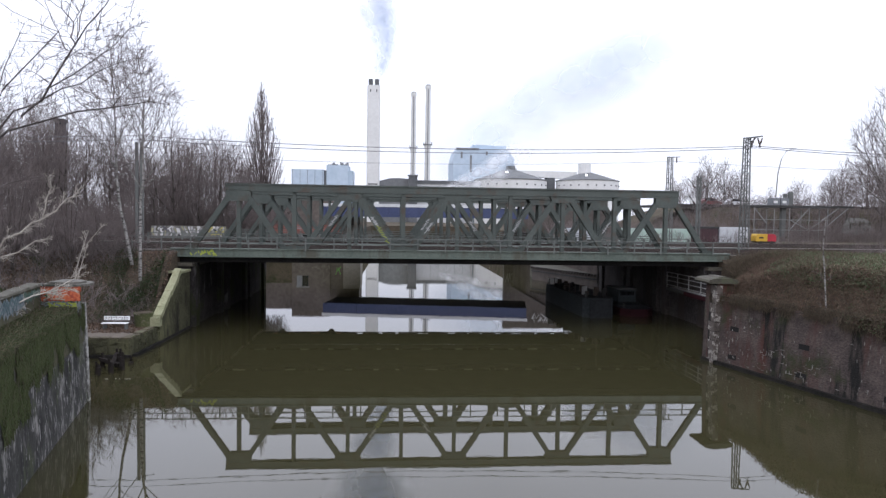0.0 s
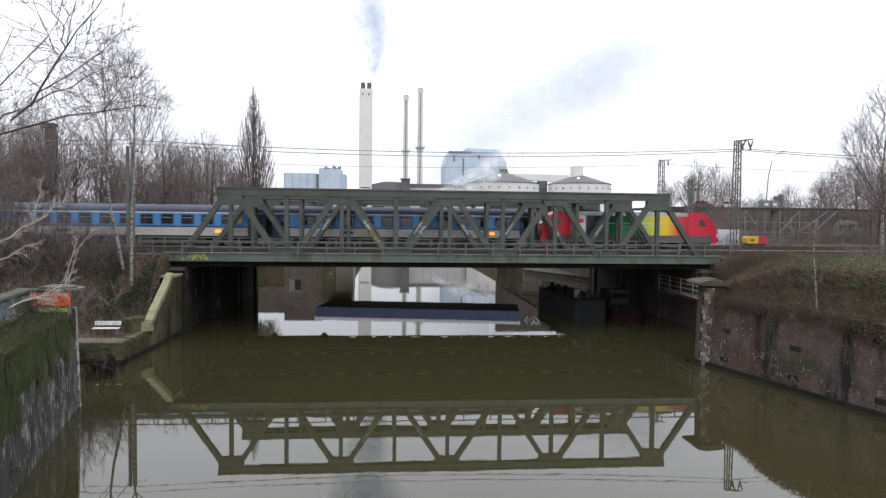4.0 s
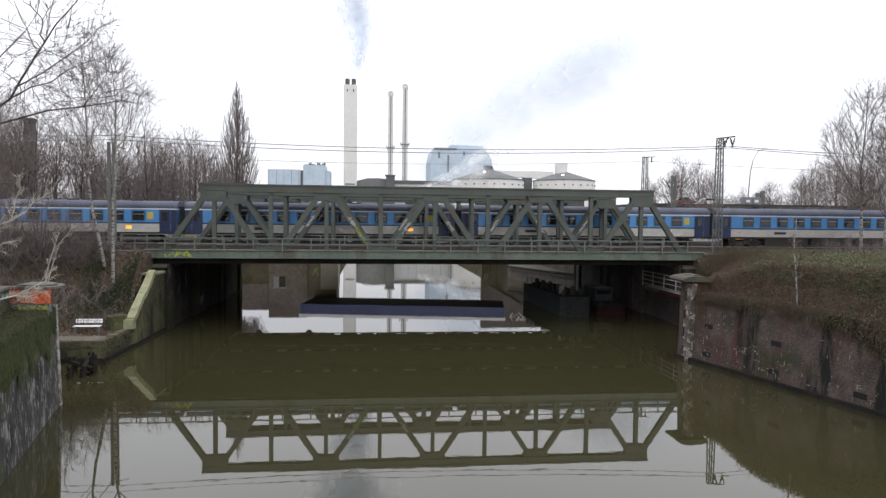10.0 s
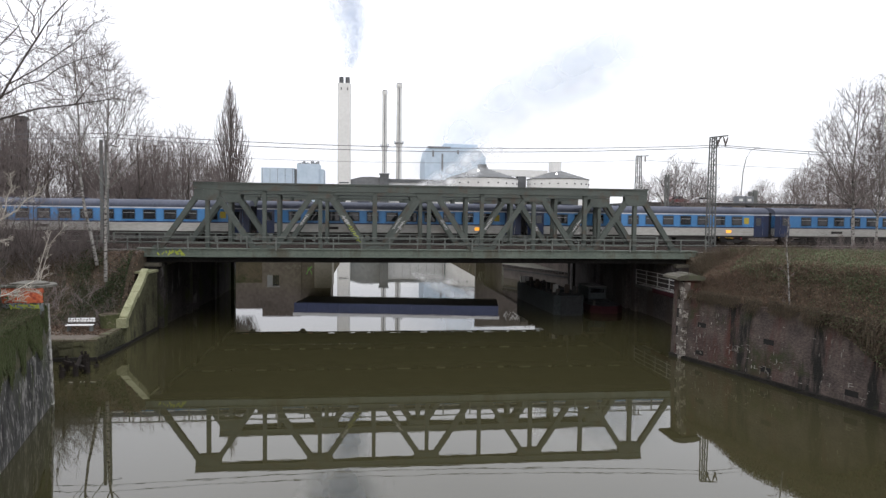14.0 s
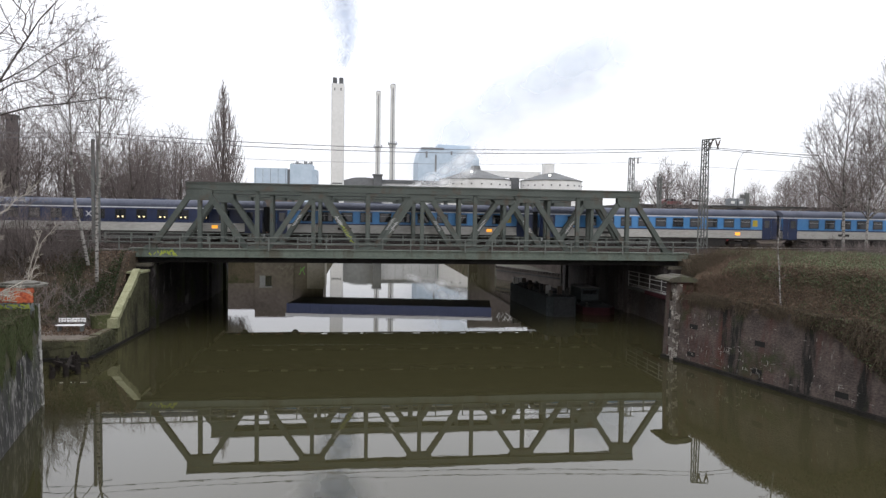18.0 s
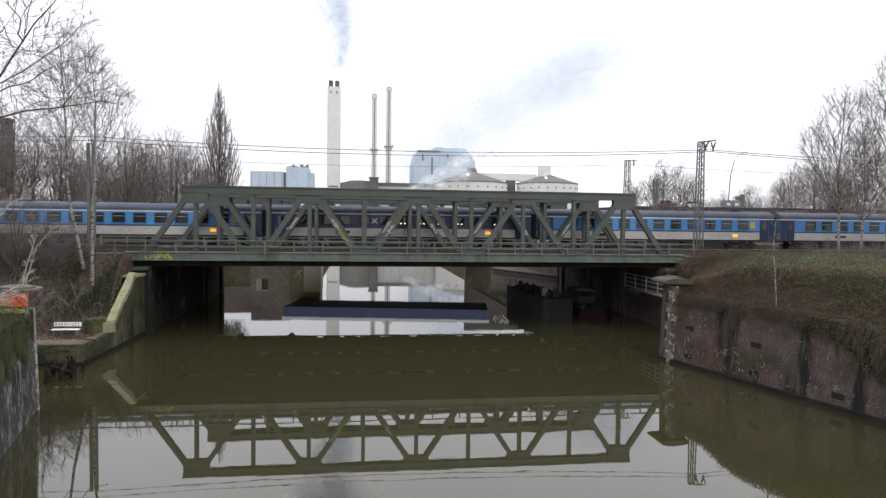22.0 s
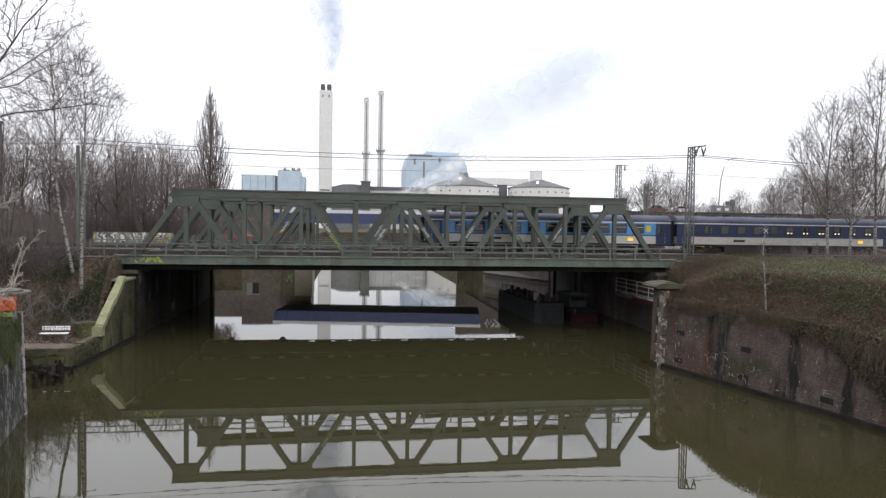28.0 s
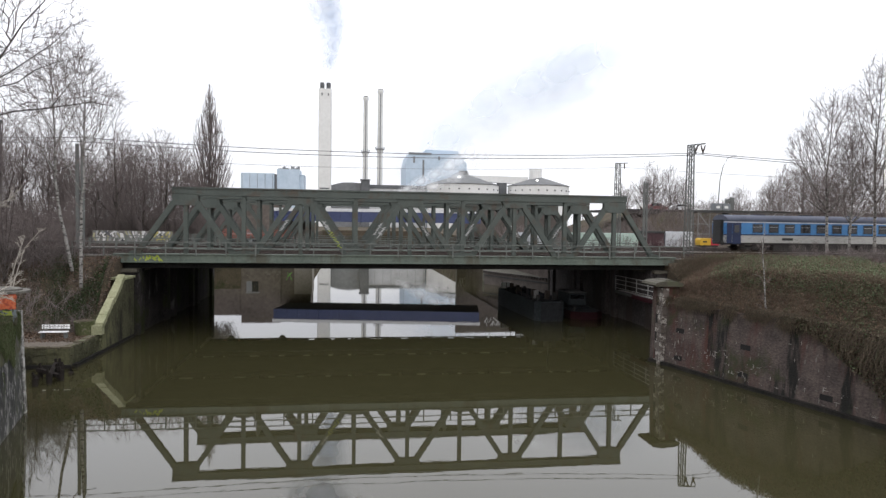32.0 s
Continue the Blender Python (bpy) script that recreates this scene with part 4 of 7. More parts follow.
conv = thing("conveyor_bridge", 0, 424, 6, "pale enclosed conveyor between the silos", "conveyor")
part("gallery", Geo().prism([(77, 31.2), (77, 34.6), (117, 34.4), (117, 29.4)], -2, 2), PLANT_WHITE, conv)
part("tower", Geo().box(97, 102.5, -3, 3, 0, 30.2), PLANT_DARK, conv, "dark steel transfer tower")
part("pipe", Geo().tube([(95.5, -3.5, 0), (95.5, -3.5, 28.5)], 0.8, 10), PLANT_GREY, conv)

works = thing("turbine_works", -46, 420, 6, "pale blue clad works building with rooftop plant", "industrial building")
part("low_wing", Geo().box(-19.6, 0.4, 0, 18, 0, 32.6), PLANT_BLUE, works)
part("tower_wing", Geo().box(2.2, 15.8, -1, 18, 0, 35.4), PLANT_BLUE, works)
part("annexe", Geo().box(15.804, 18.5, 0, 18, 0, 32.2), PLANT_BLUE, works)
part("joint", Geo().box(0.404, 2.196, 1, 17, 0, 32.2), PLANT_GREY, works)
rng = random.Random(4)
for k in range(12):
    x = 3 + k * 1.1
    w, h = rng.uniform(0.2, 0.7), rng.uniform(0.5, 2.2)
    part("roof_unit", Geo().box(x - w, x + w, 2, 4, 35.41, 35.41 + h), PLANT_GREY, works)
for k in range(5):
    part("rib", Geo().box(-19 + k * 4.6, -18.8 + k * 4.6, -0.12, 0, 4, 32.5), PLANT_GREY, works)

hall = thing("machine_hall", 0, 420, 6, "long low white machine hall with dark fascia", "industrial building")
part("west_hall", Geo().prism([(-11, 0), (-11, 26.4), (-4, 28.2), (2, 28.4), (8.4, 28.0), (8.4, 0)], 4, 30), PLANT_GREY, hall)
part("east_hall", Geo().box(12.2, 49.5, 0, 30, 0, 24.8), HALL_GREY, hall)
for k in range(7):
    part("cladding_joint", Geo().box(17.0 + k * 5.2, 17.14 + k * 5.2, -0.08, -0.004, 0.5, 24.6), PLANT_GREY, hall)
part("fascia", Geo().box(12.0, 49.7, -0.4, 30, 24.804, 27.0), PLANT_DARK, hall, "dark roof fascia")
part("stair_tower", Geo().box(7.8, 13.2, -4, 3.8, 0, 29.6), PLANT_DARK, hall, "dark stair tower")
part("tower_top", Geo().box(7.2, 13.6, -4.5, 4, 29.604, 30.2), PLANT_GREY, hall)
# ---- blue road bridge farther up the canal, and the brown blocks at its ends ----
BLUE_STEEL = M("blue_girder_paint", (0.03, 0.042, 0.1), (0.046, 0.06, 0.13), 0.5, 0.2, 2, 0.05)
BLUE_DARK = M("dark_blue_underside", (0.012, 0.014, 0.024), (0.02, 0.023, 0.036), 0.7, 0.2, 2, 0.05)
PALE_RAIL = M("pale_parapet", (0.42, 0.43, 0.44), (0.55, 0.56, 0.57), 0.7, 0.3, 3, 0.05)
BROWN_WALL = M("brown_harbour_brick", (0.07, 0.058, 0.05), (0.125, 0.106, 0.092), 0.9, 0.12, 1.5, 0.1)
BROWN_DARK = M("dark_harbour_brick", (0.055, 0.046, 0.041), (0.1, 0.085, 0.075), 0.9, 0.12, 1.5, 0.1)
bb = thing("blue_girder_bridge", 6.2, 137, 0, "blue plate-girder road bridge with a pale parapet", "bridge", turn=-9.5)
part("girder", Geo().box(-21.8, 21.2, 0, 0.5, 9.2, 11.3), BLUE_STEEL, bb)
part("deck", Geo().box(-21.8, 21.2, 0.504, 13, 9.3, 10.2), BLUE_DARK, bb)
part("parapet", Geo().box(-22, 21.4, -0.1, 0.3, 11.304, 11.95), PALE_RAIL, bb)
for k in range(20):
    part("stiffener", Geo().box(-21.2 + k * 2.2, -21.1 + k * 2.2, -0.12, 0, 9.25, 11.25), BLUE_STEEL, bb)
west_block = thing("brown_harbour_building", -20.3, 152, 0, "brown brick harbour building standing at the canal basin", "building")
part("wall", Geo().box(-14, 12.0, 0, 12, -1.5, 12.1), BROWN_WALL, west_block)
part("tall_part", Geo().box(-3.2, 5.4, -0.4, 11.5, -1.5, 13.8), BROWN_WALL, west_block)
part("lower_wing", Geo().box(8.4, 12.3, -0.6, 9, -1.5, 7.3), M("pale_harbour_wall", (0.2, 0.185, 0.165), (0.28, 0.26, 0.235), 0.9, 0.15, 2, 0.1), west_block)
part("window", Geo().box(-2.1, -0.9, -0.45, -0.41, 4.4, 6.8), PLANT_GREY, west_block)
part("window", Geo().box(-0.86, 0.5, -0.45, -0.41, 4.4, 6.8), PANE, west_block)
part("lintel", Geo().box(-2.2, 0.7, -0.5, -0.41, 6.84, 7.1), PLANT_GREY, west_block)
east_block = thing("brown_quay_wall", 25.0, 150, 0, "brown brick quay building along the canal", "quay wall", kind="structure")
part("wall", Geo().box(0, 24, 0, 1.4, -1.5, 16.2), BROWN_DARK, east_block)
SIDE_DARK = M("dark_brown_side_wall", (0.05, 0.043, 0.039), (0.1, 0.086, 0.078), 0.95, 0.3, 3, 0.3, spec=0.0)
side_quay = thing("canal_side_wall", 0, 0, 0, "low brown canal side wall beyond the bridges", "quay wall", kind="structure")
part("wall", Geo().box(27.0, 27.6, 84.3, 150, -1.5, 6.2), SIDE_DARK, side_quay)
part("coping", Geo().box(26.8, 27.7, 84.3, 149.9, 6.204, 6.4), BROWN_DARK, side_quay)

# moored barges under the bridges
HULL_BLACK = M("black_hull", (0.01, 0.011, 0.013), (0.024, 0.026, 0.028), 0.8, 0.4, 4, 0.1, spec=0.1)
HULL_RED = M("red_hull", (0.02, 0.006, 0.009), (0.032, 0.01, 0.013), 0.8, 0.5, 4, 0.1, spec=0.1)


def barge(x, y, wide, long, tall, paint, label):
    b = thing("moored_barge", x, y, 0, label, "barge", "moored barges")
    w = wide / 2
    out = [(-w, 0.8), (-w * 0.5, 0), (w * 0.5, 0), (w, 0.8), (w, long - 2), (w * 0.3, long), (-w * 0.3, long), (-w, long - 2)]
    part("hull", Geo().prism(out, -0.6, tall, "xy"), paint, b)
    part("deck", Geo().prism([(a * 0.96, 0.1 + c * 0.985) for a, c in out], tall + 0.004, tall + 0.06, "xy"), HULL_BLACK, b)
    part("coaming", Geo().box(-w * 0.7, w * 0.7, 3, long - 4, tall + 0.064, tall + 0.3), HULL_BLACK, b)
    for yy in (0.9, long - 2.2):
        part("bollard", Geo().tube([(-w * 0.75, yy, tall + 0.06), (-w * 0.75, yy, tall + 0.45)], 0.12, 8), STEEL_DARK, b)
    return b


HULL_TEAL = M("dark_teal_hull", (0.02, 0.025, 0.028), (0.042, 0.05, 0.054), 0.8, 0.4, 4, 0.1, spec=0.1)
pont = barge(19.2, 60.0, 3.0, 15.5, 1.85, HULL_TEAL, "dark teal work pontoon moored under the bridges")
pont.matrix_basis = pose(19.2, 60.0, 0, 0, 0, 2.6)
cab = barge(23.3, 61.0, 3.2, 8.0, 0.7, HULL_RED, "small red-hulled work boat moored by the abutment")
part("wheelhouse", Geo().box(-1.2, 0.6, 2.6, 6.0, 1.1, 2.3), HULL_TEAL, cab)
part("wheelhouse_roof", Geo().box(-1.3, 0.7, 2.5, 6.1, 2.304, 2.4), STEEL_DARK, cab)
part("window", Geo().box(-1.0, 0.4, 2.585, 2.597, 1.75, 2.15), PANE, cab)
# black plate added to sink the hull's near end into shade
part("bow_shade_plate", Geo().box(-1.05, 1.05, -0.06, -0.004, 0.0, 1.8), HULL_BLACK, pont, "added black plate for the shaded bow end")
junk = thing("deck_cargo", 18.9, 63.6, 1.916, "jumbled dark machinery on the moored pontoon", "machinery")
rng = random.Random(9)
for k in range(46):
    y = rng.uniform(-2.4, 8.6)
    x, a = rng.uniform(-1.0, 0.9) - 0.045 * y, rng.uniform(0.07, 0.26)
    h = a * rng.uniform(1.0, 4.2)
    if k % 3:
        part("crate", Geo().prism([(x - a, y - a * 0.7), (x + a * 1.3, y - a * 0.5), (x + a * 1.2, y + a), (x - a * 0.9, y + a * 0.8)], 0.0, h, "xy"), rng.choice([STEEL_DARK, HULL_BLACK, RAIL_STEEL, BELLOWS, GALV]), junk)
    else:
        part("drum", Geo().tube([(x, y, 0), (x, y, h)], a, 9), rng.choice([STEEL_DARK, HULL_BLACK, RAIL_STEEL]), junk)
for k in range(7):
    y = -2.4 + k * 1.8
    part("stanchion", Geo().box(-1.36 - 0.045 * y, -1.31 - 0.045 * y, y - 0.025, y + 0.025, 0, 1.0), RAIL_STEEL, junk)
part("derrick", Geo().tube([(0.6, -1.6, 0), (0.6, -1.6, 3.0)], 0.09, 8), STEEL_DARK, junk)
part("canvas_panel", Geo().box(-1.7, -0.6, 8.9, 9.0, 0.0, 0.7), PLANT_WHITE, junk, "pale canvas panel")
# sheet-piled spit beyond the bridges
spit = thing("sheet_pile_quay", 0, 0, 0, "rusty sheet-piled quay beyond the bridges", "quay wall", kind="structure")
PILE_RUST = M("rusty_sheet_pile", (0.022, 0.018, 0.016), (0.05, 0.042, 0.037), 0.85, 0.8, 6, 0.3)
part("fill", Geo().prism([(26.95, 84.6), (21.05, 99.1), (22.0, 106), (26.95, 112)], -1.5, 1.8, "xy"), CAP_DARK, spit)
part("pile_wall", Geo().beam((26.75, 84.5, 0.18), (20.95, 98.9, 0.18), 3.36, 0.3, (0.93, 0.37, 0)), BROWN_DARK, spit)
for k in range(26):
    t = k / 25
    x, y = 26.7 - 5.8 * t, 84.5 + 14.4 * t
    part("pile_cap", Geo().box(x - 0.3, x + 0.1, y - 0.17, y + 0.17, 1.7, 2.02), PILE_RUST, spit)
part("waling", Geo().beam((26.6, 84.4, 1.35), (20.75, 98.9, 1.35), 0.18, 0.14, (0.93, 0.37, 0)), STEEL_DARK, spit)

# gangway with railings beside the east abutment
gang = thing("abutment_gangway", 0, 0, 0, "narrow steel gangway with pale railings and red edge", "gangway")
part("deck", Geo().box(25.7, 26.45, 48.6, 60.4, 2.85, 2.95), GALV, gang)
part("edge_beam", Geo().box(25.6, 25.7, 48.6, 60.4, 2.7, 2.98), STEEL_DARK, gang)
part("red_plate", Geo().box(25.56, 25.6, 48.6, 56.5, 2.6, 2.95), HULL_RED, gang, "red painted edge plate")
for k in range(6):
    y = 48.8 + k * 2.3
    part("post", Geo().box(25.62, 25.68, y - 0.03, y + 0.03, 2.984, 4.4), GALV, gang)
for z in (3.2, 3.6, 4.0, 4.36):
    part("handrail", Geo().box(25.61, 25.69, 48.6, 60.4, z, z + 0.05), GALV, gang)
for k in range(3):
    part("bracket", Geo().box(25.7, 26.84, 50 + k * 4.8, 50.2 + k * 4.8, 2.6, 2.846), STEEL_DARK, gang)

# dark tower block behind the woods
TOWER_DARK = M("dark_tower_brick", (0.026, 0.026, 0.031), (0.045, 0.045, 0.052), 0.85, 0.3, 3, 0.1)
tower = thing("dark_tower", -74.2, 150, 6, "dark brick tower block half hidden by the woods", "building")
part("wall", Geo().box(-0.2, 1.7, 0, 1.4, 0, 23.0), TOWER_DARK, tower)
part("roof_edge", Geo().box(-0.4, 1.9, -0.3, 1.6, 23.004, 23.6), STEEL_DARK, tower)
for k in range(5):
    part("window", Geo().box(0.1, 1.3, -0.05, -0.005, 4 + k * 3.6, 5.6 + k * 3.6), PANE, tower)

# ---- bare winter trees ----
def fast_mesh(name, verts, quads, material):
    me = bpy.data.meshes.new(name)
    me.vertices.add(len(verts))
    me.vertices.foreach_set("co", np.ascontiguousarray(verts, dtype=np.float32).ravel())
    n = quads.shape[1]
    me.loops.add(quads.size)
    me.loops.foreach_set("vertex_index", np.ascontiguousarray(quads, dtype=np.int32).ravel())
    me.polygons.add(len(quads))
    me.polygons.foreach_set("loop_start", np.arange(0, quads.size, n, dtype=np.int32))
    me.update(calc_edges=True)
    me.materials.append(material)
    return me


def sticks(name, segs, material, n=3):
    """One mesh of tapered sticks: rows of from, to, thick end, thin end."""
    a = np.array([(*p, *q, r, s) for p, q, r, s in segs], dtype=np.float64)
    p, q, r, s = a[:, 0:3], a[:, 3:6], a[:, 6], a[:, 7]
    d = q - p
    d /= np.maximum(np.linalg.norm(d, axis=1, keepdims=True), 1e-6)
    h = np.where(np.abs(d[:, 2:3]) < 0.9, [[0, 0, 1.0]], [[1.0, 0, 0]])
    u = np.cross(d, h)
    u /= np.linalg.norm(u, axis=1, keepdims=True)
    w = np.cross(d, u)
    ang = np.arange(n) * 2 * math.pi / n
    ring = u[:, None, :] * np.cos(ang)[None, :, None] + w[:, None, :] * np.sin(ang)[None, :, None]
    v = np.concatenate([p[:, None, :] + ring * r[:, None, None], q[:, None, :] + ring * s[:, None, None]], axis=1)
    k = np.arange(len(a))[:, None, None] * 2 * n
    j = np.arange(n)
    f = np.stack([j, (j + 1) % n, (j + 1) % n + n, j + n], axis=1)[None] + k
    return fast_mesh(name, v.reshape(-1, 3), f.reshape(-1, 4), material)


def unit(rng):
    while True:
        v = Vector((rng.uniform(-1, 1), rng.uniform(-1, 1), rng.uniform(-1, 1)))
        if 0.05 < v.length < 1:
            return v.normalized()


def limb(rng, p, d, length, r, level, c, out):
    """Grows one limb and its side shoots; c holds the habit of the tree, level by level."""
    n = c["seg"][level]
    last = level == len(c["seg"]) - 1
    for i in range(n):
        t = (i + 1) / n
        d = (d + unit(rng) * c["wig"][level] + Vector((0, 0, c["up"][level]))).normalized()
        q = p + d * (length / n)
        ra, rb = r * (1 - (1 - c["tip"]) * i / n), r * (1 - (1 - c["tip"]) * t)
        out[min(level, 2)].append((p, q, max(ra, c["thin"]), max(rb, c["thin"] * 0.8)))
        if not last and t > c["bare"][level]:
            kids = c["kids"][level]
            for k in range(int(kids) + (rng.random() < kids % 1)):
                side = d.cross(unit(rng)).normalized()
                a = radians(c["ang"][level] * rng.uniform(0.7, 1.3))
                m = c["len"][level] * rng.uniform(0.65, 1.15) * (1 - c["cone"][level] * t)
                limb(rng, p.lerp(q, rng.random()), d * math.cos(a) + side * math.sin(a), length * m, rb * c["thick"][level], level + 1, c, out)
        p = q
    return p


def along(rng, pts, r, c, out, kids=2.0, size=1.0, level=1, tip=0.35):
    """A limb along given points, with shoots grown on it."""
    pts = [Vector(p) for p in pts]
    n = len(pts) - 1
    for i in range(n):
        steps = 3
        for k in range(steps):
            a, b = pts[i].lerp(pts[i + 1], k / steps), pts[i].lerp(pts[i + 1], (k + 1) / steps)
            t0, t1 = (i + k / steps) / n, (i + (k + 1) / steps) / n
            wob = unit(rng) * 0.015
            out[0 if level < 2 else 1].append((a, b + wob * 0, r * (1 - (1 - tip) * t0), r * (1 - (1 - tip) * t1)))
            for z in range(int(kids) + (rng.random() < kids % 1)):
                d = (b - a).normalized()
                side = d.cross(unit(rng)).normalized()
                g = radians(c["ang"][1] * rng.uniform(0.6, 1.3))
                limb(rng, a.lerp(b, rng.random()), d * math.cos(g) + side * math.sin(g), size * rng.uniform(0.5, 1.2) * (1 - 0.45 * t0), max(0.3 * r * (1 - 0.6 * t0), c["thin"]), level + 1, c, out)


WOOD = dict(seg=(9, 5, 4, 3), wig=(0.08, 0.14, 0.16, 0.2), up=(0.04, 0.06, 0.05, 0.03), bare=(0.22, 0.2, 0.1), kids=(2.6, 2.0, 1.9), ang=(46, 40, 36), len=(0.46, 0.55, 0.6), cone=(0.5, 0.35, 0.3),
            thick=(0.5, 0.55, 0.6), tip=0.25, thin=0.016)


def reach(nodes, path, open_from, pts, lift, thrift):
    """Joins scattered points to a stem, each to the node that costs least wood; gives every node's parent."""
    bend = lambda q: np.stack([q[:, 0], q[:, 1], q[:, 2] - lift * np.hypot(q[:, 0], q[:, 1])], axis=1)
    a, p = bend(nodes), bend(pts)
    n0, n = len(a), len(p)
    allp = np.concatenate([a, p])
    run = np.concatenate([np.asarray(path, float), np.zeros(n)])
    best, who = np.full(n, 1e9), np.zeros(n, int)
    for i in range(open_from, n0):
        c = np.linalg.norm(p - a[i], axis=1) + thrift * run[i]
        m = c < best
        best[m], who[m] = c[m], i
    parent = np.full(n0 + n, -1)
    left = np.ones(n, bool)
    order = []
    for k in range(n):
        j = int(np.argmin(np.where(left, best, 1e9)))
        left[j] = False
        parent[n0 + j] = who[j]
        d = np.linalg.norm(p[j] - allp[who[j]])
        run[n0 + j] = run[who[j]] + d
        order.append(n0 + j)
        c = np.linalg.norm(p - p[j], axis=1) + thrift * run[n0 + j]
        m = left & (c < best)
        best[m], who[m] = c[m], n0 + j
    return parent, order


def scatter(nr, blobs):
    out = []
    for c, r, n in blobs:
        d = nr.normal(size=(n, 3))
        d /= np.linalg.norm(d, axis=1, keepdims=True)
        out.append(np.array(c) + d * np.array(r) * (nr.random((n, 1)) ** 0.42))
    return np.concatenate(out)


def crowned(seed, stems, blobs, lift=0.8, thrift=0.35, thin=0.009, twigs=4, long=0.7, droop=0.0, limbs=7, low=0.25, sprawl=0.7):
    """A bare tree: stems of (points, thick end, thin end), and a crown that fills the given blobs with branches and twigs."""
    nr, rng = np.random.default_rng(seed), random.Random(seed)
    out = ([], [], [])
    nodes, path, rad = [], [], []
    for s_, (pts, r0, r1) in enumerate(stems):
        pts = [Vector(p) for p in pts]
        total = sum((q - p).length for p, q in zip(pts, pts[1:]))
        done = 0.0
        for p, q in zip(pts, pts[1:]):
            m = max(1, int((q - p).length / 0.45))
            for k in range(m):
                u, v = p.lerp(q, k / m), p.lerp(q, (k + 1) / m)
                t0, t1 = done / total, (done + (v - u).length) / total
                done += (v - u).length
                out[0].append((u, v, r0 + (r1 - r0) * t0, r0 + (r1 - r0) * t1))
                if s_ or t1 > low:
                    nodes.append(tuple(v)), path.append(done * (1 if s_ == 0 else 0.5)), rad.append(r0 + (r1 - r0) * t1)
    pts = scatter(nr, blobs)
    n0 = len(nodes)
    parent, order = reach(np.array(nodes), path, 0, pts, lift, thrift)
    pos = [Vector(p) for p in nodes] + [Vector(p) for p in pts]
    load = np.zeros(len(pos))
    kids = collections.defaultdict(list)
    for j in reversed(order):
        load[j] += 1
        load[parent[j]] += load[j]
    for j in order:
        kids[parent[j]].append(j)
    wide = lambda j: max(thin, min(thin * load[j] ** 0.43, 0.62 * rad[parent[j]] if parent[j] < n0 else 9))
    heads = sorted((j for j in order if parent[j] < n0), key=lambda j: -load[j])[:limbs]
    taken = set()
    for j in heads:
        i = parent[j]
        while True:
            out[0].append((pos[i], pos[j], wide(j), wide(j) * 0.92))
            taken.add(j)
            nxt = [k for k in kids[j] if load[k] > 14]
            if not nxt:
                break
            i, j = j, max(nxt, key=lambda k: load[k])
    for j in order:
        p, q = pos[parent[j]], pos[j]
        if j not in taken:
            r = wide(j)
            if load[j] < 4:
                out[1].append((p, q, r, r * 0.85))
            else:
                mid = p.lerp(q, 0.5) + unit(rng) * (0.05 * (q - p).length)
                out[1].append((p, mid, r, r * 0.95)), out[1].append((mid, q, r * 0.95, r * 0.88))
        if load[j] < 12:
            d0 = (q - p).normalized()
            for k in range(twigs):
                d = (d0 + unit(rng) * sprawl + Vector((0, 0, 0.2 - 0.3 * droop))).normalized()
                m = long * rng.uniform(0.4, 1.2)
                a = p.lerp(q, rng.random())
                if not droop:
                    out[2].append((a, a + d * m, thin * 0.85, thin * 0.5))
                    continue
                b = a + d * (m * 0.5)
                e = b + (d + unit(rng) * 0.12 + Vector((0, 0, 0.1 - 1.0 * droop))).normalized() * (m * 0.5)
                out[2].append((a, b, thin * 0.85, thin * 0.75)), out[2].append((b, e, thin * 0.75, thin * 0.5))
    return out


def tree_parts(t, out, bark, sides=7):
    """Trunk and main limbs as unbroken tapered tubes, the finer twigs as one crown."""
    runs = []
    for p, q, r, w in out[0]:
        if runs and (runs[-1][-1][0] - Vector(p)).length < 1e-3:
            runs[-1].append((Vector(q), w))
        else:
            runs.append([(Vector(p), r), (Vector(q), w)])
    for k, run in enumerate(runs):
        part("trunk" if k == 0 else "limb", Geo().tube([p for p, r in run], [r for p, r in run], sides), bark, t, smooth=True)
    cr = tagged(new("crown", sticks("crown", out[1] + out[2], TWIG, 3)), kind="stuff")
    cr.parent = t
    return t


def wood_tree(seed, h, broad, name, label, bark, group):
    """A woodland tree: leaning stem and a crown of several uneven lobes."""
    rng = random.Random(seed)
    stem = [Vector((0, 0, -0.4))]
    for k in range(6):
        stem.append(Vector((rng.uniform(-0.25, 0.25) * k * 0.35, rng.uniform(-0.25, 0.25) * k * 0.35, h * 0.86 * (k + 1) / 6)))
    blobs = [((0, 0, 0.62 * h), (0.2 * h * broad, 0.2 * h * broad, 0.34 * h), 200)]
    for k in range(7):
        a, u = k * 2.4 + rng.random(), 0.36 + 0.09 * k * rng.uniform(0.7, 1.05)
        out_ = h * broad * rng.uniform(0.11, 0.21) * (1.25 - u)
        blobs.append(((math.cos(a) * out_, math.sin(a) * out_, h * u), (0.12 * h * broad, 0.12 * h * broad, 0.12 * h), 62))
    out = crowned(seed, [(stem, h * 0.0135, 0.02)], blobs, 0.5, 0.65, 0.0105, 3, 0.85, 0.15, 5, 0.2, 0.5)
    return tree_parts(thing(name, 0, 0, 0, label, "tree", group), out, bark)


def plant(src, x, y, z, s=1.0, turn=0.0, wide=1.0):
    t = copy_thing(src, pose(x, y, z, 0, 0, turn))
    t.scale = (s * wide, s * wide, s)
    return t


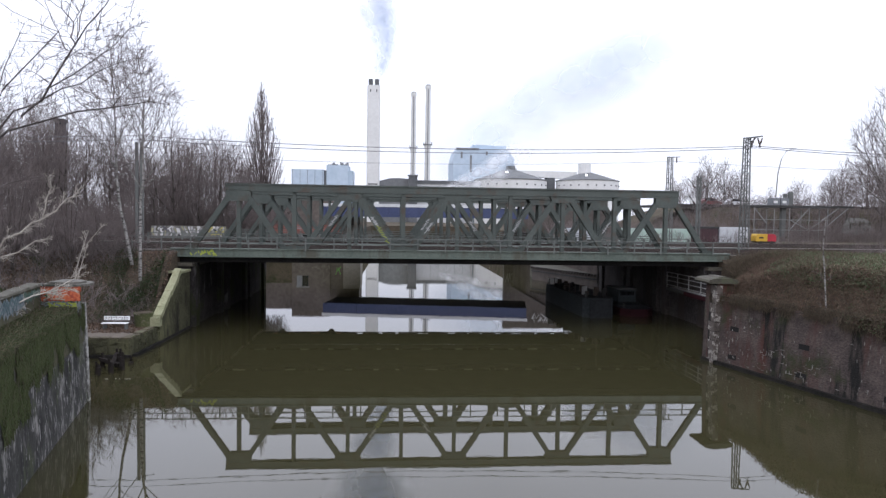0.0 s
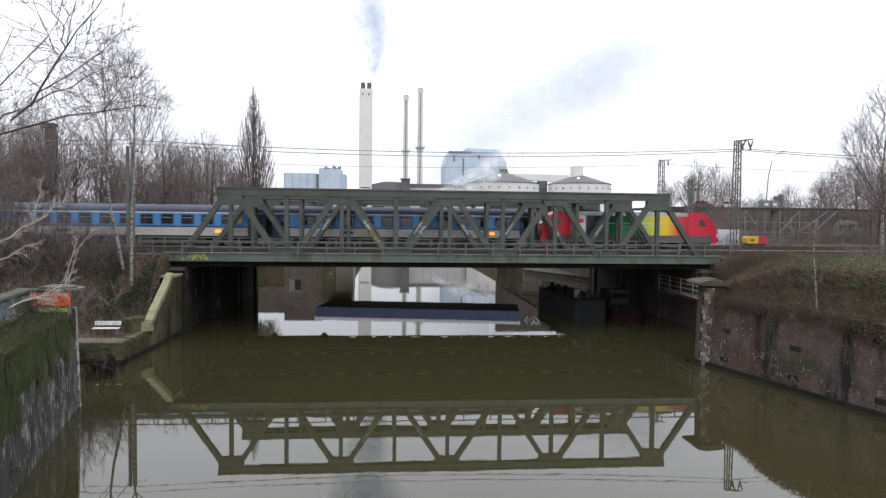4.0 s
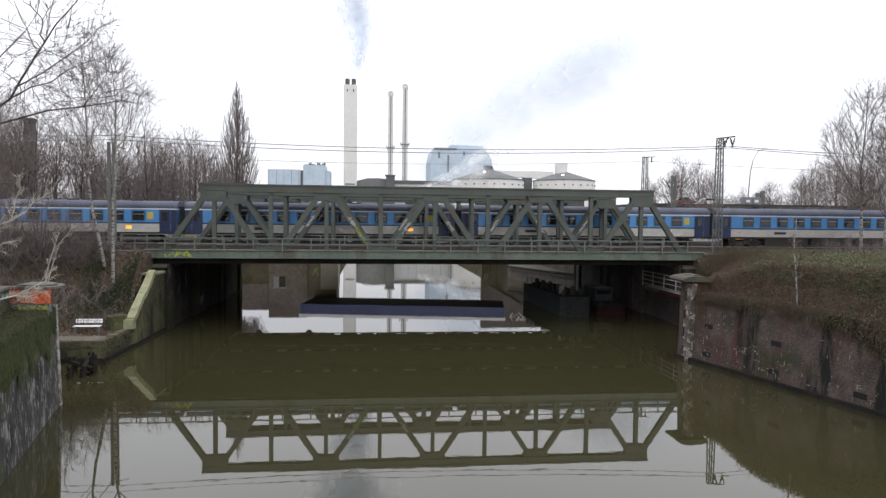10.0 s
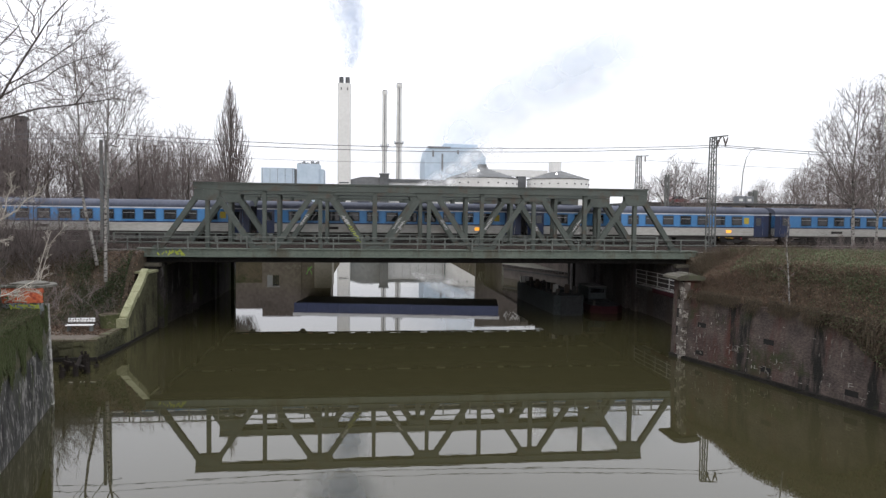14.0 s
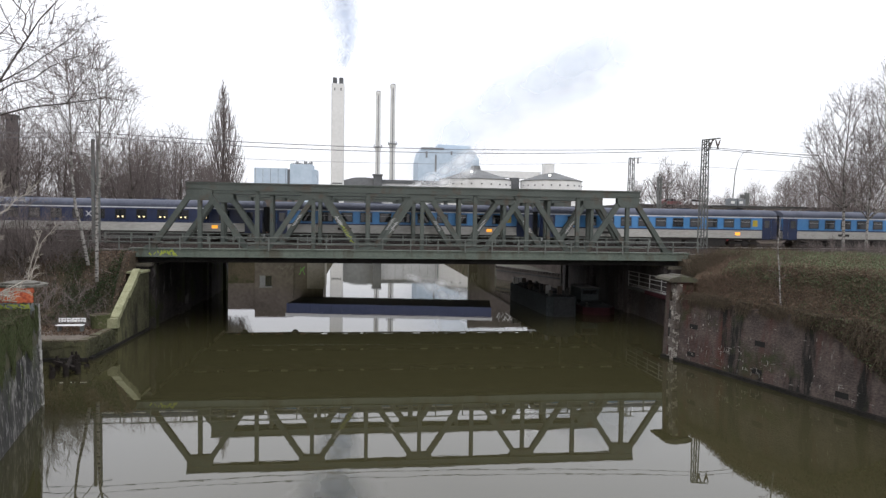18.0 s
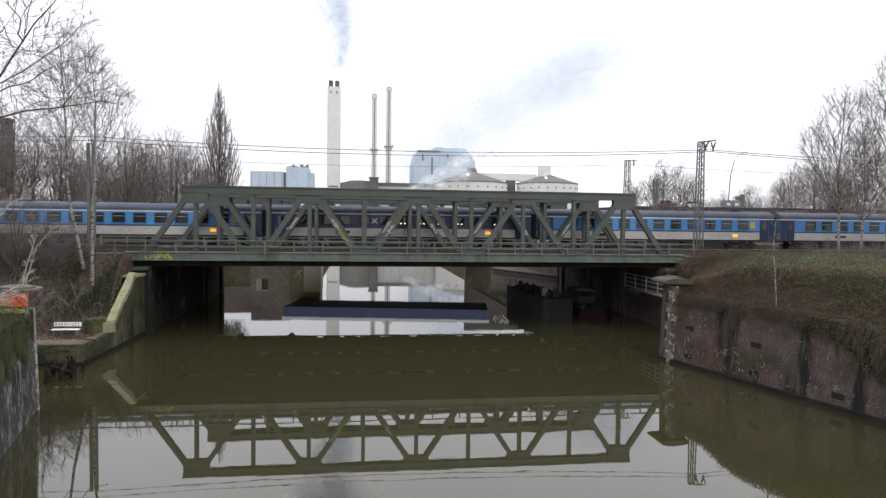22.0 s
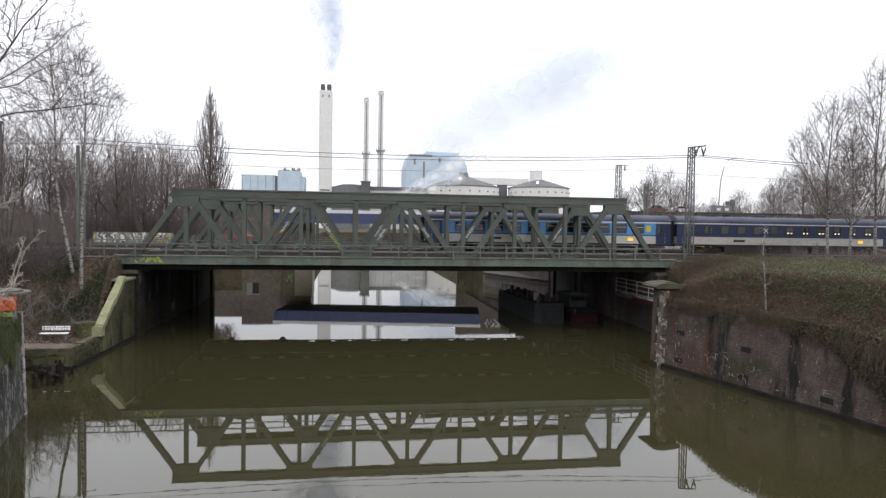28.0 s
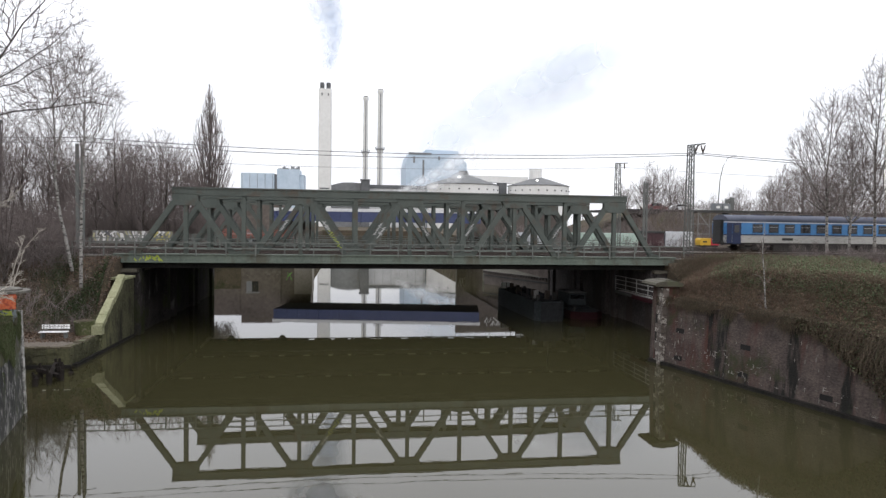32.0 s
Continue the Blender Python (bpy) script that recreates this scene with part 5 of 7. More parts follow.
# woods behind the tracks and along both sides
kinds = []
for k in range(6):
    kinds.append(wood_tree(20 + k, 12.6 + k * 0.6, (0.9, 1.25, 1.0, 1.4, 1.1, 1.2)[k], "bare_tree", "bare brown winter tree in the woods beside the railway", BARK, "bare woodland trees"))
rng = random.Random(77)
spots = []
for k in range(60):                      # west woods behind the tracks
    x = -20 - 62 * (k + rng.random()) / 60
    y = rng.uniform(90, 118) if k % 3 else rng.uniform(88, 95)
    spots.append((min(x, left_bank(y) - 1.5), y, 6.1, rng.uniform(0.85, 1.2) * (0.92 + 0.2 * step(-22, -45, x))))
for k in range(6):                       # west woods in front of the tracks
    spots.append((rng.uniform(-46, -25), rng.uniform(40, 51.5), 6.0, rng.uniform(0.7, 1.05)))
for x, y, s in ((-24, 39, 0.62), (-27, 35, 0.7), (-25, 30, 0.66), (-31, 32, 0.8), (-26.5, 47.5, 0.55)):
    spots.append((x, y, 5.4, s))
for x, y, s in ((-57, 116, 1.15), (-59.5, 112, 1.1), (-55.2, 110, 1.05)):
    spots.append((x, y, 6.1, s))
for x, y, s in ((64, 149, 0.8), (69.5, 147, 1.0), (74.5, 153, 1.1), (79.5, 148, 0.95), (67, 152, 0.8), (72, 151, 1.0), (77, 150, 1.1), (81, 154, 0.85), (88.5, 150, 0.6), (95, 150, 0.78), (102, 148, 1.05), (106, 150, 1.2), (110, 147, 1.1), (114, 152, 1.3), (58, 158, 0.5), (118, 150, 1.2), (126, 150, 1.2), (134, 150, 1.3)):
    spots.append((x, y, 8.6, s))       # road embankment, east
for x, y, s in ((70, 112, 0.55), (75.5, 110, 0.65), (81, 113, 0.7), (86, 111, 0.8), (92, 113, 0.8)):
    spots.append((x, y, 8.0, s))
for k in range(7):                       # east, behind the birches
    spots.append((rng.uniform(72, 105), rng.uniform(90, 106), 6.3, rng.uniform(0.7, 0.95)))
for k in range(2):
    spots.append((rng.uniform(58, 66), rng.uniform(48, 53), 6.5, rng.uniform(0.6, 0.9)))
for k in range(7):                       # beyond the basin
    spots.append((rng.uniform(-60, -36), rng.uniform(128, 160), 6.0, rng.uniform(0.8, 1.1)))
for i, (x, y, z, s) in enumerate(spots):
    if i < 6:
        kinds[i].matrix_basis = pose(x, y, z, 0, 0, rng.uniform(0, 360))
        kinds[i].scale = (s, s, s)
    else:
        plant(kinds[i % 6], x, y, z, s, rng.uniform(0, 360), rng.uniform(0.9, 1.15))


def poplar(x, y, z, h):
    """A spindle of steep branches, widest a third of the way up."""
    stem = [(0.05 * math.sin(k), 0, h * k / 12 - 0.3) for k in range(13)]
    blobs = []
    for k in range(22):
        u = 0.14 + 0.84 * k / 21
        w = 4.0 * (1 - 0.96 * (max(0, u - 0.3) / 0.7) ** 1.8)
        blobs.append(((0, 0, h * u), (w, w, h * 0.045), int(8 + 24 * w)))
    out = crowned(5, [(stem, 0.27, 0.02)], blobs, 2.4, 0.75, 0.02, 3, 1.1, 0.0, 8, 0.06, 0.25)
    return tree_parts(thing("poplar", x, y, z, "tall narrow bare poplar behind the bridge", "tree"), out, BARK)


poplar(-22.0, 110, 6.1, 24.0)
shrub_kinds = []
for seed, h in ((90, 5.0), (91, 6.2)):
    stems = [([(0, 0, -0.3), (0.3 * k - 0.5, 0.2 * k - 0.3, h * 0.35), (0.75 * k - 1.1, 0.4 * k - 0.6, h * 0.85)], 0.035, 0.01) for k in range(4)]
    out = crowned(seed, stems, [((0, 0, h * 0.55), (1.5, 1.3, h * 0.42), 150)], 0.9, 0.35, 0.007, 2, 0.6, 0.0, 0, 0.1, 0.6)
    shrub_kinds.append(tree_parts(thing("bare_shrub", 0, 0, 0, "bare many-stemmed brown shrub on the canal bank", "shrub", "bare shrubs on the banks"), out, BARK, 5))
for k, (x, y, z, s, t) in enumerate(((-23.2, 48.6, 5.0, 0.8, 0), (-24.4, 47.5, 5.0, 0.9, 40), (-23.8, 45.2, 4.6, 0.95, 200), (-25.6, 49.0, 5.9, 1.1, 10), (-24.3, 36.5, 4.0, 0.9, 90),
                                     (-24.6, 51.6, 5.9, 1.1, 300), (-22.9, 52.4, 6.0, 0.85, 75), (-26.0, 46.6, 5.6, 1.1, 130), (-28.2, 51.0, 6.0, 1.1, 150), (-23.6, 41.0, 4.8, 0.85, 260), (62.0, 52.0, 6.5, 0.8, 20), (34.5, 51.0, 6.3, 0.35, 30), (38.2, 51.6, 6.2, 0.42, 100), (40.4, 52.2, 6.2, 0.36, 220), (50.5, 52.0, 6.2, 0.6, 40), (55.0, 51.5, 6.2, 0.7, 160))):
    if k < 2:
        shrub_kinds[k].matrix_basis = pose(x, y, z, 0, 0, t)
        shrub_kinds[k].scale = (s, s, s)
    else:
        plant(shrub_kinds[k % 2], x, y, z, s, t)

# two white birches on the west bank
for seed, base, pts, r, blobs, label in (
        (12, (-18.46, 49, 4.6), [(0, 0, -0.3), (0.04, 0, 3.67), (0.07, 0, 5.66), (0.27, 0, 6.86), (0.23, 0, 9.24), (0.34, 0, 12.4), (0.14, 0, 14.35), (-0.14, 0, 16.9)], 0.125,
         [((0.2, 0, 13.2), (2.0, 1.8, 3.6), 330), ((1.4, 0.2, 10.2), (2.0, 1.6, 2.6), 240), ((-1.2, 0, 10.2), (1.5, 1.5, 3.0), 130), ((0, 0, 15.6), (1.1, 1.1, 2.2), 110), ((1.9, 0, 13), (1.3, 1.2, 1.8), 110)], "straight white-barked birch on the west bank"),
        (13, (-19.9, 51, 5.6), [(0.1, 0, -0.3), (-0.34, 0, 2.2), (-0.71, 0, 3.86), (-0.96, 0, 5.92), (-1.02, 0, 9.61), (-1.13, 0, 12.46), (-1.4, 0, 16.4)], 0.13,
         [((-1.1, 0, 13.0), (2.0, 1.8, 4.4), 380), ((-2.4, 0, 9.4), (1.7, 1.5, 2.8), 190), ((0.5, 0, 10), (1.3, 1.3, 3.0), 130), ((-0.8, 0, 16.8), (1.0, 1.0, 1.6), 80)], "leaning white-barked birch on the west bank")):
    out = crowned(seed, [(pts, r, 0.012)], blobs, 0.35, 0.65, 0.0072, 2, 1.1, 0.7, 8, 0.22, 0.4)
    tree_parts(thing("birch", *base, label, "birch tree", "birches on the banks"), out, BIRCH)

# birches on the east bank
east_b = []
for seed, top, blobs, label in (
        (61, 15.2, [((-0.3, 0, 9.6), (3.6, 2.8, 4.6), 480), ((-3.2, 0, 7.0), (1.9, 1.8, 2.6), 170), ((2.6, 0, 8.0), (2.2, 2, 3.0), 190), ((0.2, 0, 14), (2.2, 1.8, 1.8), 160), ((-2.4, 0, 10.5), (1.8, 1.6, 2.4), 140)], "bare birch with a wide twiggy crown on the east bank"),
        (62, 19.0, [((0.2, 0, 12), (3.3, 3.0, 6.0), 560), ((-2.6, 0, 9.0), (2.2, 2.0, 3.4), 220), ((2.6, 0, 10.5), (2.2, 2, 4.0), 220), ((0, 0, 17.6), (1.8, 1.8, 2.2), 150), ((-1.8, 0, 14.5), (1.8, 1.6, 2.4), 140)], "tall bare birch with a full twiggy crown on the east bank")):
    stem = [(0.15, 0, -0.4), (0, 0, top * 0.25), (-0.2, 0, top * 0.5), (0.1, 0, top * 0.75), (0.2, 0, top)]
    out = crowned(seed, [(stem, 0.16, 0.012)], blobs, 0.4, 0.65, 0.0086, 3, 1.05, 0.45, 9, 0.28, 0.45)
    east_b.append(tree_parts(thing("birch", 0, 0, 0, label, "birch tree", "birches on the banks"), out, BIRCH))
for b, (x, y, z) in zip(east_b, ((42.9, 54.0, 6.2), (48.6, 55.0, 6.2))):
    b.matrix_basis = pose(x, y, z)
for x, y, z, k, s, t in ((44.6, 53.2, 6.2, 0, 0.8, 190), (52.4, 53.0, 6.2, 1, 1.05, 10), (55.5, 56.0, 6.2, 0, 1.15, 70), (58.5, 53.5, 6.2, 1, 1.1, 300)):
    plant(east_b[k], x, y, z, s, t)

# big tree leaning in over the near west wall
rng = random.Random(3)
out = ([], [], [])
NEAR = dict(WOOD)
NEAR["thin"], NEAR["up"], NEAR["seg"], NEAR["wig"] = 0.006, (0.05, 0.05, 0.03, -0.02), (9, 6, 5, 4), (0.1, 0.2, 0.26, 0.3)
base = Vector((-17.0, 26.0, 4.9))
rel = lambda q: tuple(Vector(q) - base)
limbs = [([(-17.0, 26, 4.6), (-16.8, 26, 8.0), (-16.0, 26.2, 11.0), (-14.6, 26.4, 13.0), (-13.9, 27, 13.46)], 0.2, 0.3),
         ([(-16.0, 26.2, 11.0), (-14.6, 26.0, 12.2), (-13.4, 26.0, 12.57), (-12.03, 26.0, 13.0), (-10.85, 26.0, 13.16), (-9.45, 26.0, 13.43), (-8.65, 26.0, 13.33)], 0.1, 1.0),
         ([(-10.79, 26.0, 13.16), (-10.24, 26.0, 13.92), (-9.88, 26.0, 14.52), (-9.87, 26.0, 15.01)], 0.045, 1.2),
         ([(-13.9, 27.0, 13.46), (-13.49, 27.0, 14.22), (-12.97, 27.0, 15.09), (-12.14, 27.0, 16.44), (-11.41, 27.0, 17.28), (-10.6, 27, 18.6)], 0.085, 1.2),
         ([(-12.97, 27.0, 15.09), (-12.21, 27.0, 15.76)], 0.03, 1.5),
         ([(-14.2, 26.2, 12.8), (-12.87, 25.0, 13.2), (-12.12, 25.0, 13.66), (-11.46, 25.0, 13.84), (-10.89, 25.0, 14.3), (-10.22, 25.0, 14.6), (-9.49, 25.0, 14.85)], 0.07, 1.2),
         ([(-13.69, 27.0, 13.96), (-12.67, 27.0, 14.57), (-11.85, 27.0, 15.18), (-11.03, 27.0, 15.81), (-10.5, 27.0, 16.43), (-10.2, 27, 17.2)], 0.055, 1.3),
         ([(-16.0, 26.2, 11.0), (-15.6, 27.5, 14.0), (-14.38, 28.0, 15.71), (-13.74, 28.0, 16.4), (-13.31, 28.0, 17.07), (-13, 28, 18.5)], 0.08, 1.5),
         ([(-16.0, 26.2, 10.6), (-17.0, 29, 13.0), (-17.2, 30.5, 15.5), (-16.6, 31, 17.6)], 0.09, 1.6),
         ([(-16.5, 26.0, 9.4), (-16.2, 29, 10.4), (-15.4, 31.0, 10.9), (-14.9, 32.0, 11.6)], 0.06, 1.5)]
stems, blobs = [], []
for pts, r, kids in limbs:
    loc = [Vector(rel(p)) for p in pts]
    stems.append((loc, r * 0.52, max(0.006, r * 0.14)))
    for k in range(len(loc) - 1):
        if k or len(loc) < 5:
            for t in (0.3, 0.8):
                blobs.append((tuple(loc[k].lerp(loc[k + 1], t) + Vector((0.25, 0, 0.15))), (0.85, 0.8, 0.7), 7))
blobs += [((4.2, 1.5, 11.0), (2.8, 1.5, 2.6), 190), ((5.8, 0.5, 9.4), (2.0, 1.2, 1.5), 110), ((3.0, 2.5, 9.2), (2.4, 1.5, 2.4), 190), ((3.4, 1.2, 13.4), (2.6, 1.5, 2.2), 120), ((2.0, 3.5, 6.6), (1.8, 1.5, 1.6), 90)]
out = crowned(3, stems, blobs, 0.3, 0.6, 0.0058, 3, 0.6, 0.06, 0, 0.1, 0.45)
tree_parts(thing("overhanging_tree", *base, "large bare dark-limbed tree leaning over the quay wall", "tree"), out, BARK, 6)

# pale dead saplings on the wall
rng = random.Random(8)
PALE = M("bleached_wood", (0.26, 0.24, 0.21), (0.42, 0.39, 0.34), 0.9, 3, 12, 0.1)
for x, y, z, runs in ((-17.0, 28.6, 5.6, [[(-17.0, 28.6, 5.4), (-16.6, 28.4, 7.2), (-15.9, 28.0, 8.06), (-15.26, 28, 8.33), (-14.85, 28, 8.72), (-14.45, 28, 8.86), (-13.86, 28, 9.26), (-13.5, 28, 9.7), (-13.1, 28, 9.89), (-12.85, 28, 10.26)],
                                          [(-14.45, 28, 8.86), (-14.3, 28, 9.3), (-14.25, 28, 9.7), (-14.05, 28, 10.2), (-14.1, 28, 10.7)], [(-16.6, 28.4, 7.2), (-15.5, 28.2, 7.5), (-14.7, 28, 8.0), (-14.2, 28, 8.1)]]),
                      (-15.6, 27.6, 4.8, [[(-15.6, 27.6, 4.7), (-15.35, 27.5, 5.4), (-15.4, 29, 5.6), (-14.95, 29.2, 5.72), (-14.68, 29.5, 5.9), (-14.1, 30, 6.28), (-13.8, 30.2, 6.9)], [(-14.95, 29.2, 5.72), (-14.5, 29.3, 5.65), (-14.0, 29.5, 5.85)]]),
                      (-16.95, 36.0, 4.0, [[(-16.95, 36, 3.6), (-16.9, 36, 5.6), (-16.86, 36, 6.14), (-16.51, 36, 7.31), (-16.22, 36, 8.19)], [(-16.8, 36, 5.6), (-16.67, 36, 6.14), (-16.23, 36, 7.6), (-15.39, 36, 8.63)]])):
    t = thing("dead_sapling", x, y, z, "thin pale leafless sapling beside the quay wall", "sapling", "dead saplings")
    out = ([], [], [])
    for k, pts in enumerate(runs):
        along(rng, [tuple(Vector(p) - Vector((x, y, z))) for p in pts], 0.042 if k == 0 else 0.03, NEAR, out, 1.1, 0.6, 1, 0.35)
    for nm, rods, sides in (("stem", out[0], 5), ("crown", out[1] + out[2], 4)):
        if rods:
            ob = new(nm, sticks(nm, rods, PALE, sides))
            ob.parent = t
            if nm == "crown":
                tagged(ob, kind="stuff")
slim = thing("young_birch", 23.35, 33.95, 4.1, "single thin white birch stem on the east quay slope", "birch tree", "birches on the banks")
out = ([], [], [])
along(rng, [(0.05, 0, -0.4), (0, 0, 0.6), (-0.15, 0, 2.4), (-0.3, 0, 3.8), (-0.2, 0, 5.4)], 0.05, NEAR, out, 0.8, 0.9, 1, 0.3)
for nm, k, m, n in (("stem", 0, BIRCH, 6), ("crown", 2, TWIG, 3)):
    ob = new(nm, sticks(nm, out[k] + (out[1] if k == 2 else []), m, n))
    ob.parent = slim
    if k == 2:
        tagged(ob, kind="stuff")


# ---- brush, brambles and ivy ----
def surface(x, y):
    xl, xr = left_bank(y), right_bank(y)
    return land(x, y, True, xl - x) if x < xl else land(x, y, False, x - xr)


def patchy(spot, scale, cut, shift):
    """Keeps a spot only where a broad noise is high, for patches with gaps."""
    def pick(r):
        for k in range(60):
            x, y = spot(r)
            if noise.noise((x * scale + shift, y * scale, shift)) + 0.4 * noise.noise((x * scale * 3.3, y * scale * 3.3, shift)) > cut + r.uniform(-0.45, 0.45):
                return x, y
        return x, y
    return pick


def brush(name, n, spot, tall, r, material, label, seed, lean=0.5, shoots=4):
    rng = random.Random(seed)
    segs = []
    for k in range(n):
        x, y = spot(rng)
        z = surface(x, y) - 0.05
        p = Vector((x, y, z))
        h = tall * rng.uniform(0.35, 1.15)
        d = (Vector((0, 0, 1)) + unit(rng) * lean).normalized()
        for i in range(3):
            d = (d + unit(rng) * 0.25).normalized()
            q = p + d * (h / 3)
            segs.append((p, q, r * (1 - 0.25 * i), r * (0.75 - 0.25 * i)))
            for j in range(shoots if i else min(1, shoots)):
                e = (d + unit(rng) * 0.9).normalized()
                f = q + e * (h * rng.uniform(0.12, 0.35))
                segs.append((p.lerp(q, rng.random()), f, r * 0.6, r * 0.3))
            p = q
    return tagged(new(name, sticks(name, segs, material, 3)), label, "undergrowth", kind="stuff")


TWIG_DARK = shades("withered_stems", [(0.04, 0.033, 0.021), (0.085, 0.067, 0.045), (0.13, 0.108, 0.072), (0.06, 0.042, 0.03), (0.05, 0.056, 0.028)])
GRASS_MID = shades("winter_grass", [(0.042, 0.034, 0.024), (0.078, 0.06, 0.041), (0.12, 0.096, 0.066), (0.068, 0.046, 0.034), (0.064, 0.066, 0.036)])
TWIG_RED = M("reddish_bramble_canes", (0.062, 0.036, 0.026), (0.125, 0.08, 0.06), 0.95, 2, 14, 0)
brush("undergrowth", 4800, lambda r: (lambda x: (x, r.uniform(89.6 if x > -33 else 84.5, 103)))(r.uniform(-84, -17)), 4.9, 0.021, TWIG, "dense brown bare undergrowth below the woods", 41, 0.5, 5)
brush("bank_brush", 2300, patchy(lambda r: ((lambda x: (x, r.uniform(47.3 if x > -22.6 else 43.5, 53.5)))(r.uniform(-46, -17.8))), 0.4, 0.0, 1.0), 1.0, 0.012, TWIG, "tangled brown brush on the west bank", 42, 1.0)
brush("bank_brush", 1500, lambda r: (r.uniform(-42, -15.6), r.uniform(20, 42)), 1.5, 0.012, TWIG, "tangled brown brush above the quay wall", 43, 0.7)
brush("bramble_thicket", 5200, lambda r: ((lambda y: (right_bank(y) + (0.5 + 2.4 * r.random() if r.random() < 0.6 else r.uniform(2, 16)) + 1 * step(40, 47, y), y))(r.uniform(16, 52))), 0.75, 0.011, TWIG_RED, "reddish brown bramble canes on the east slope", 44, 1.1, 2)
brush("dry_grass", 26000, lambda r: ((lambda y: (right_bank(y) + 0.45 + 2.6 * r.random() + 2.5 * step(39, 44, y) * r.random(), y))(r.uniform(15, 50))), 0.62, 0.011, GRASS_MID, "dry tangled grass on the quay slope", 45, 1.3, 0)
brush("embankment_brush", 5200, lambda r: (r.uniform(28, 120), r.uniform(106, 121)), 2.6, 0.022, TWIG, "brown thicket on the road embankment", 46, 0.6)
brush("embankment_brush", 600, lambda r: (r.uniform(64, 96), r.uniform(99, 103)), 3.2, 0.02, TWIG, "brown thicket before the retaining wall", 49, 0.6, 3)
brush("far_brush", 1800, lambda r: (r.uniform(27.6, 60), r.uniform(88, 106)), 1.6, 0.018, TWIG, "low brown brush beyond the bridges", 47, 0.6)
brush("trackside_brush", 1500, lambda r: (37 + 28 * r.random() ** 0.7, r.uniform(50.8, 53.6)), 1.5, 0.01, TWIG, "brown brush along the railway on the east bank", 48, 0.8)
brush("trackside_brush", 1100, lambda r: (-20.5 - 11 * r.random() ** 0.8, r.uniform(51.2, 53.7)), 3.2, 0.009, TWIG, "brown twigs along the railway on the west bank", 86, 0.8)


def leaves(name, n, spot, size, material, label, seed, lift=0.5):
    rng = np.random.default_rng(seed)
    pr = random.Random(seed)
    c = np.empty((n, 3))
    for k in range(n):
        x, y = spot(pr)
        c[k] = x, y, surface(x, y) + lift * pr.random() ** 1.3
    a = rng.normal(size=(n, 3))
    a /= np.linalg.norm(a, axis=1, keepdims=True)
    b = np.cross(a, rng.normal(size=(n, 3)))
    b /= np.linalg.norm(b, axis=1, keepdims=True)
    s = (size * rng.uniform(0.5, 1.2, n))[:, None]
    v = np.stack([c - a * s, c - b * s * 0.6 + a * s * 0.1, c + a * s, c + b * s * 0.6 + a * s * 0.1], axis=1)
    f = np.arange(4 * n).reshape(n, 4)
    return tagged(new(name, fast_mesh(name, v.reshape(-1, 3), f, material)), label, "foliage", kind="stuff")


IVY = shades("bramble_leaf", [(0.016, 0.028, 0.011), (0.026, 0.046, 0.018), (0.042, 0.066, 0.028), (0.032, 0.038, 0.018), (0.05, 0.04, 0.025)])
SLOPE_LEAF = shades("bramble_leaf_green", [(0.046, 0.068, 0.031), (0.072, 0.102, 0.048), (0.11, 0.14, 0.08), (0.08, 0.086, 0.05), (0.095, 0.074, 0.05)])
DEAD_DARK = shades("withered_leaf", [(0.065, 0.044, 0.031), (0.105, 0.071, 0.051), (0.145, 0.104, 0.073), (0.078, 0.066, 0.042)])
DEAD_LEAF = shades("fallen_leaf", [(0.06, 0.04, 0.028), (0.1, 0.066, 0.047), (0.15, 0.108, 0.08), (0.045, 0.034, 0.027)])
leaves("bramble_leaves", 70000, patchy(lambda r: ((lambda y: (right_bank(y) + 1.7 + 13 * r.random() ** 1.6 + 1.5 * step(37, 43, y), y))(r.uniform(18, 52.5))), 0.35, -0.12, 3.0), 0.05, SLOPE_LEAF, "green bramble leaves along the crest of the east slope", 51, 0.62)
leaves("bramble_leaves", 12000, patchy(lambda r: ((lambda y: (right_bank(y) + 0.6 + 1.6 * r.random(), y))(r.uniform(18, 33))), 0.6, 0.12, 7.0), 0.05, SLOPE_LEAF, "trailing green bramble leaves on the east slope", 56, 0.5)
leaves("withered_leaves", 52000, lambda r: ((lambda y: (right_bank(y) + (0.45 + 2.3 * r.random() if r.random() < 0.75 else r.uniform(2, 14)), y))(r.uniform(16, 50))), 0.048, DEAD_DARK, "withered brown leaves on the brambles", 52, 0.6)
leaves("fallen_leaves", 34000, lambda r: (r.uniform(-40, -17.2), r.uniform(44.6, 53.5)), 0.075, DEAD_LEAF, "fallen brown leaves on the west bank", 53, 0.12)
leaves("ivy_clump", 7000, patchy(lambda r: (min(-17.8, r.gauss(-19.8, 1.3)), r.gauss(50.6, 1.0)), 0.5, 0.05, 2.0), 0.065, IVY, "low dark ivy beside the wing wall", 54, 0.6)
leaves("wall_ivy", 2600, lambda r: (r.uniform(-19, -15.8), r.uniform(20, 32)), 0.09, IVY, "patchy ivy behind the parapet", 55, 0.8)


HANG = shades("hanging_stems", [(0.03, 0.024, 0.017), (0.066, 0.052, 0.036), (0.105, 0.083, 0.057), (0.058, 0.04, 0.03), (0.042, 0.046, 0.025)])


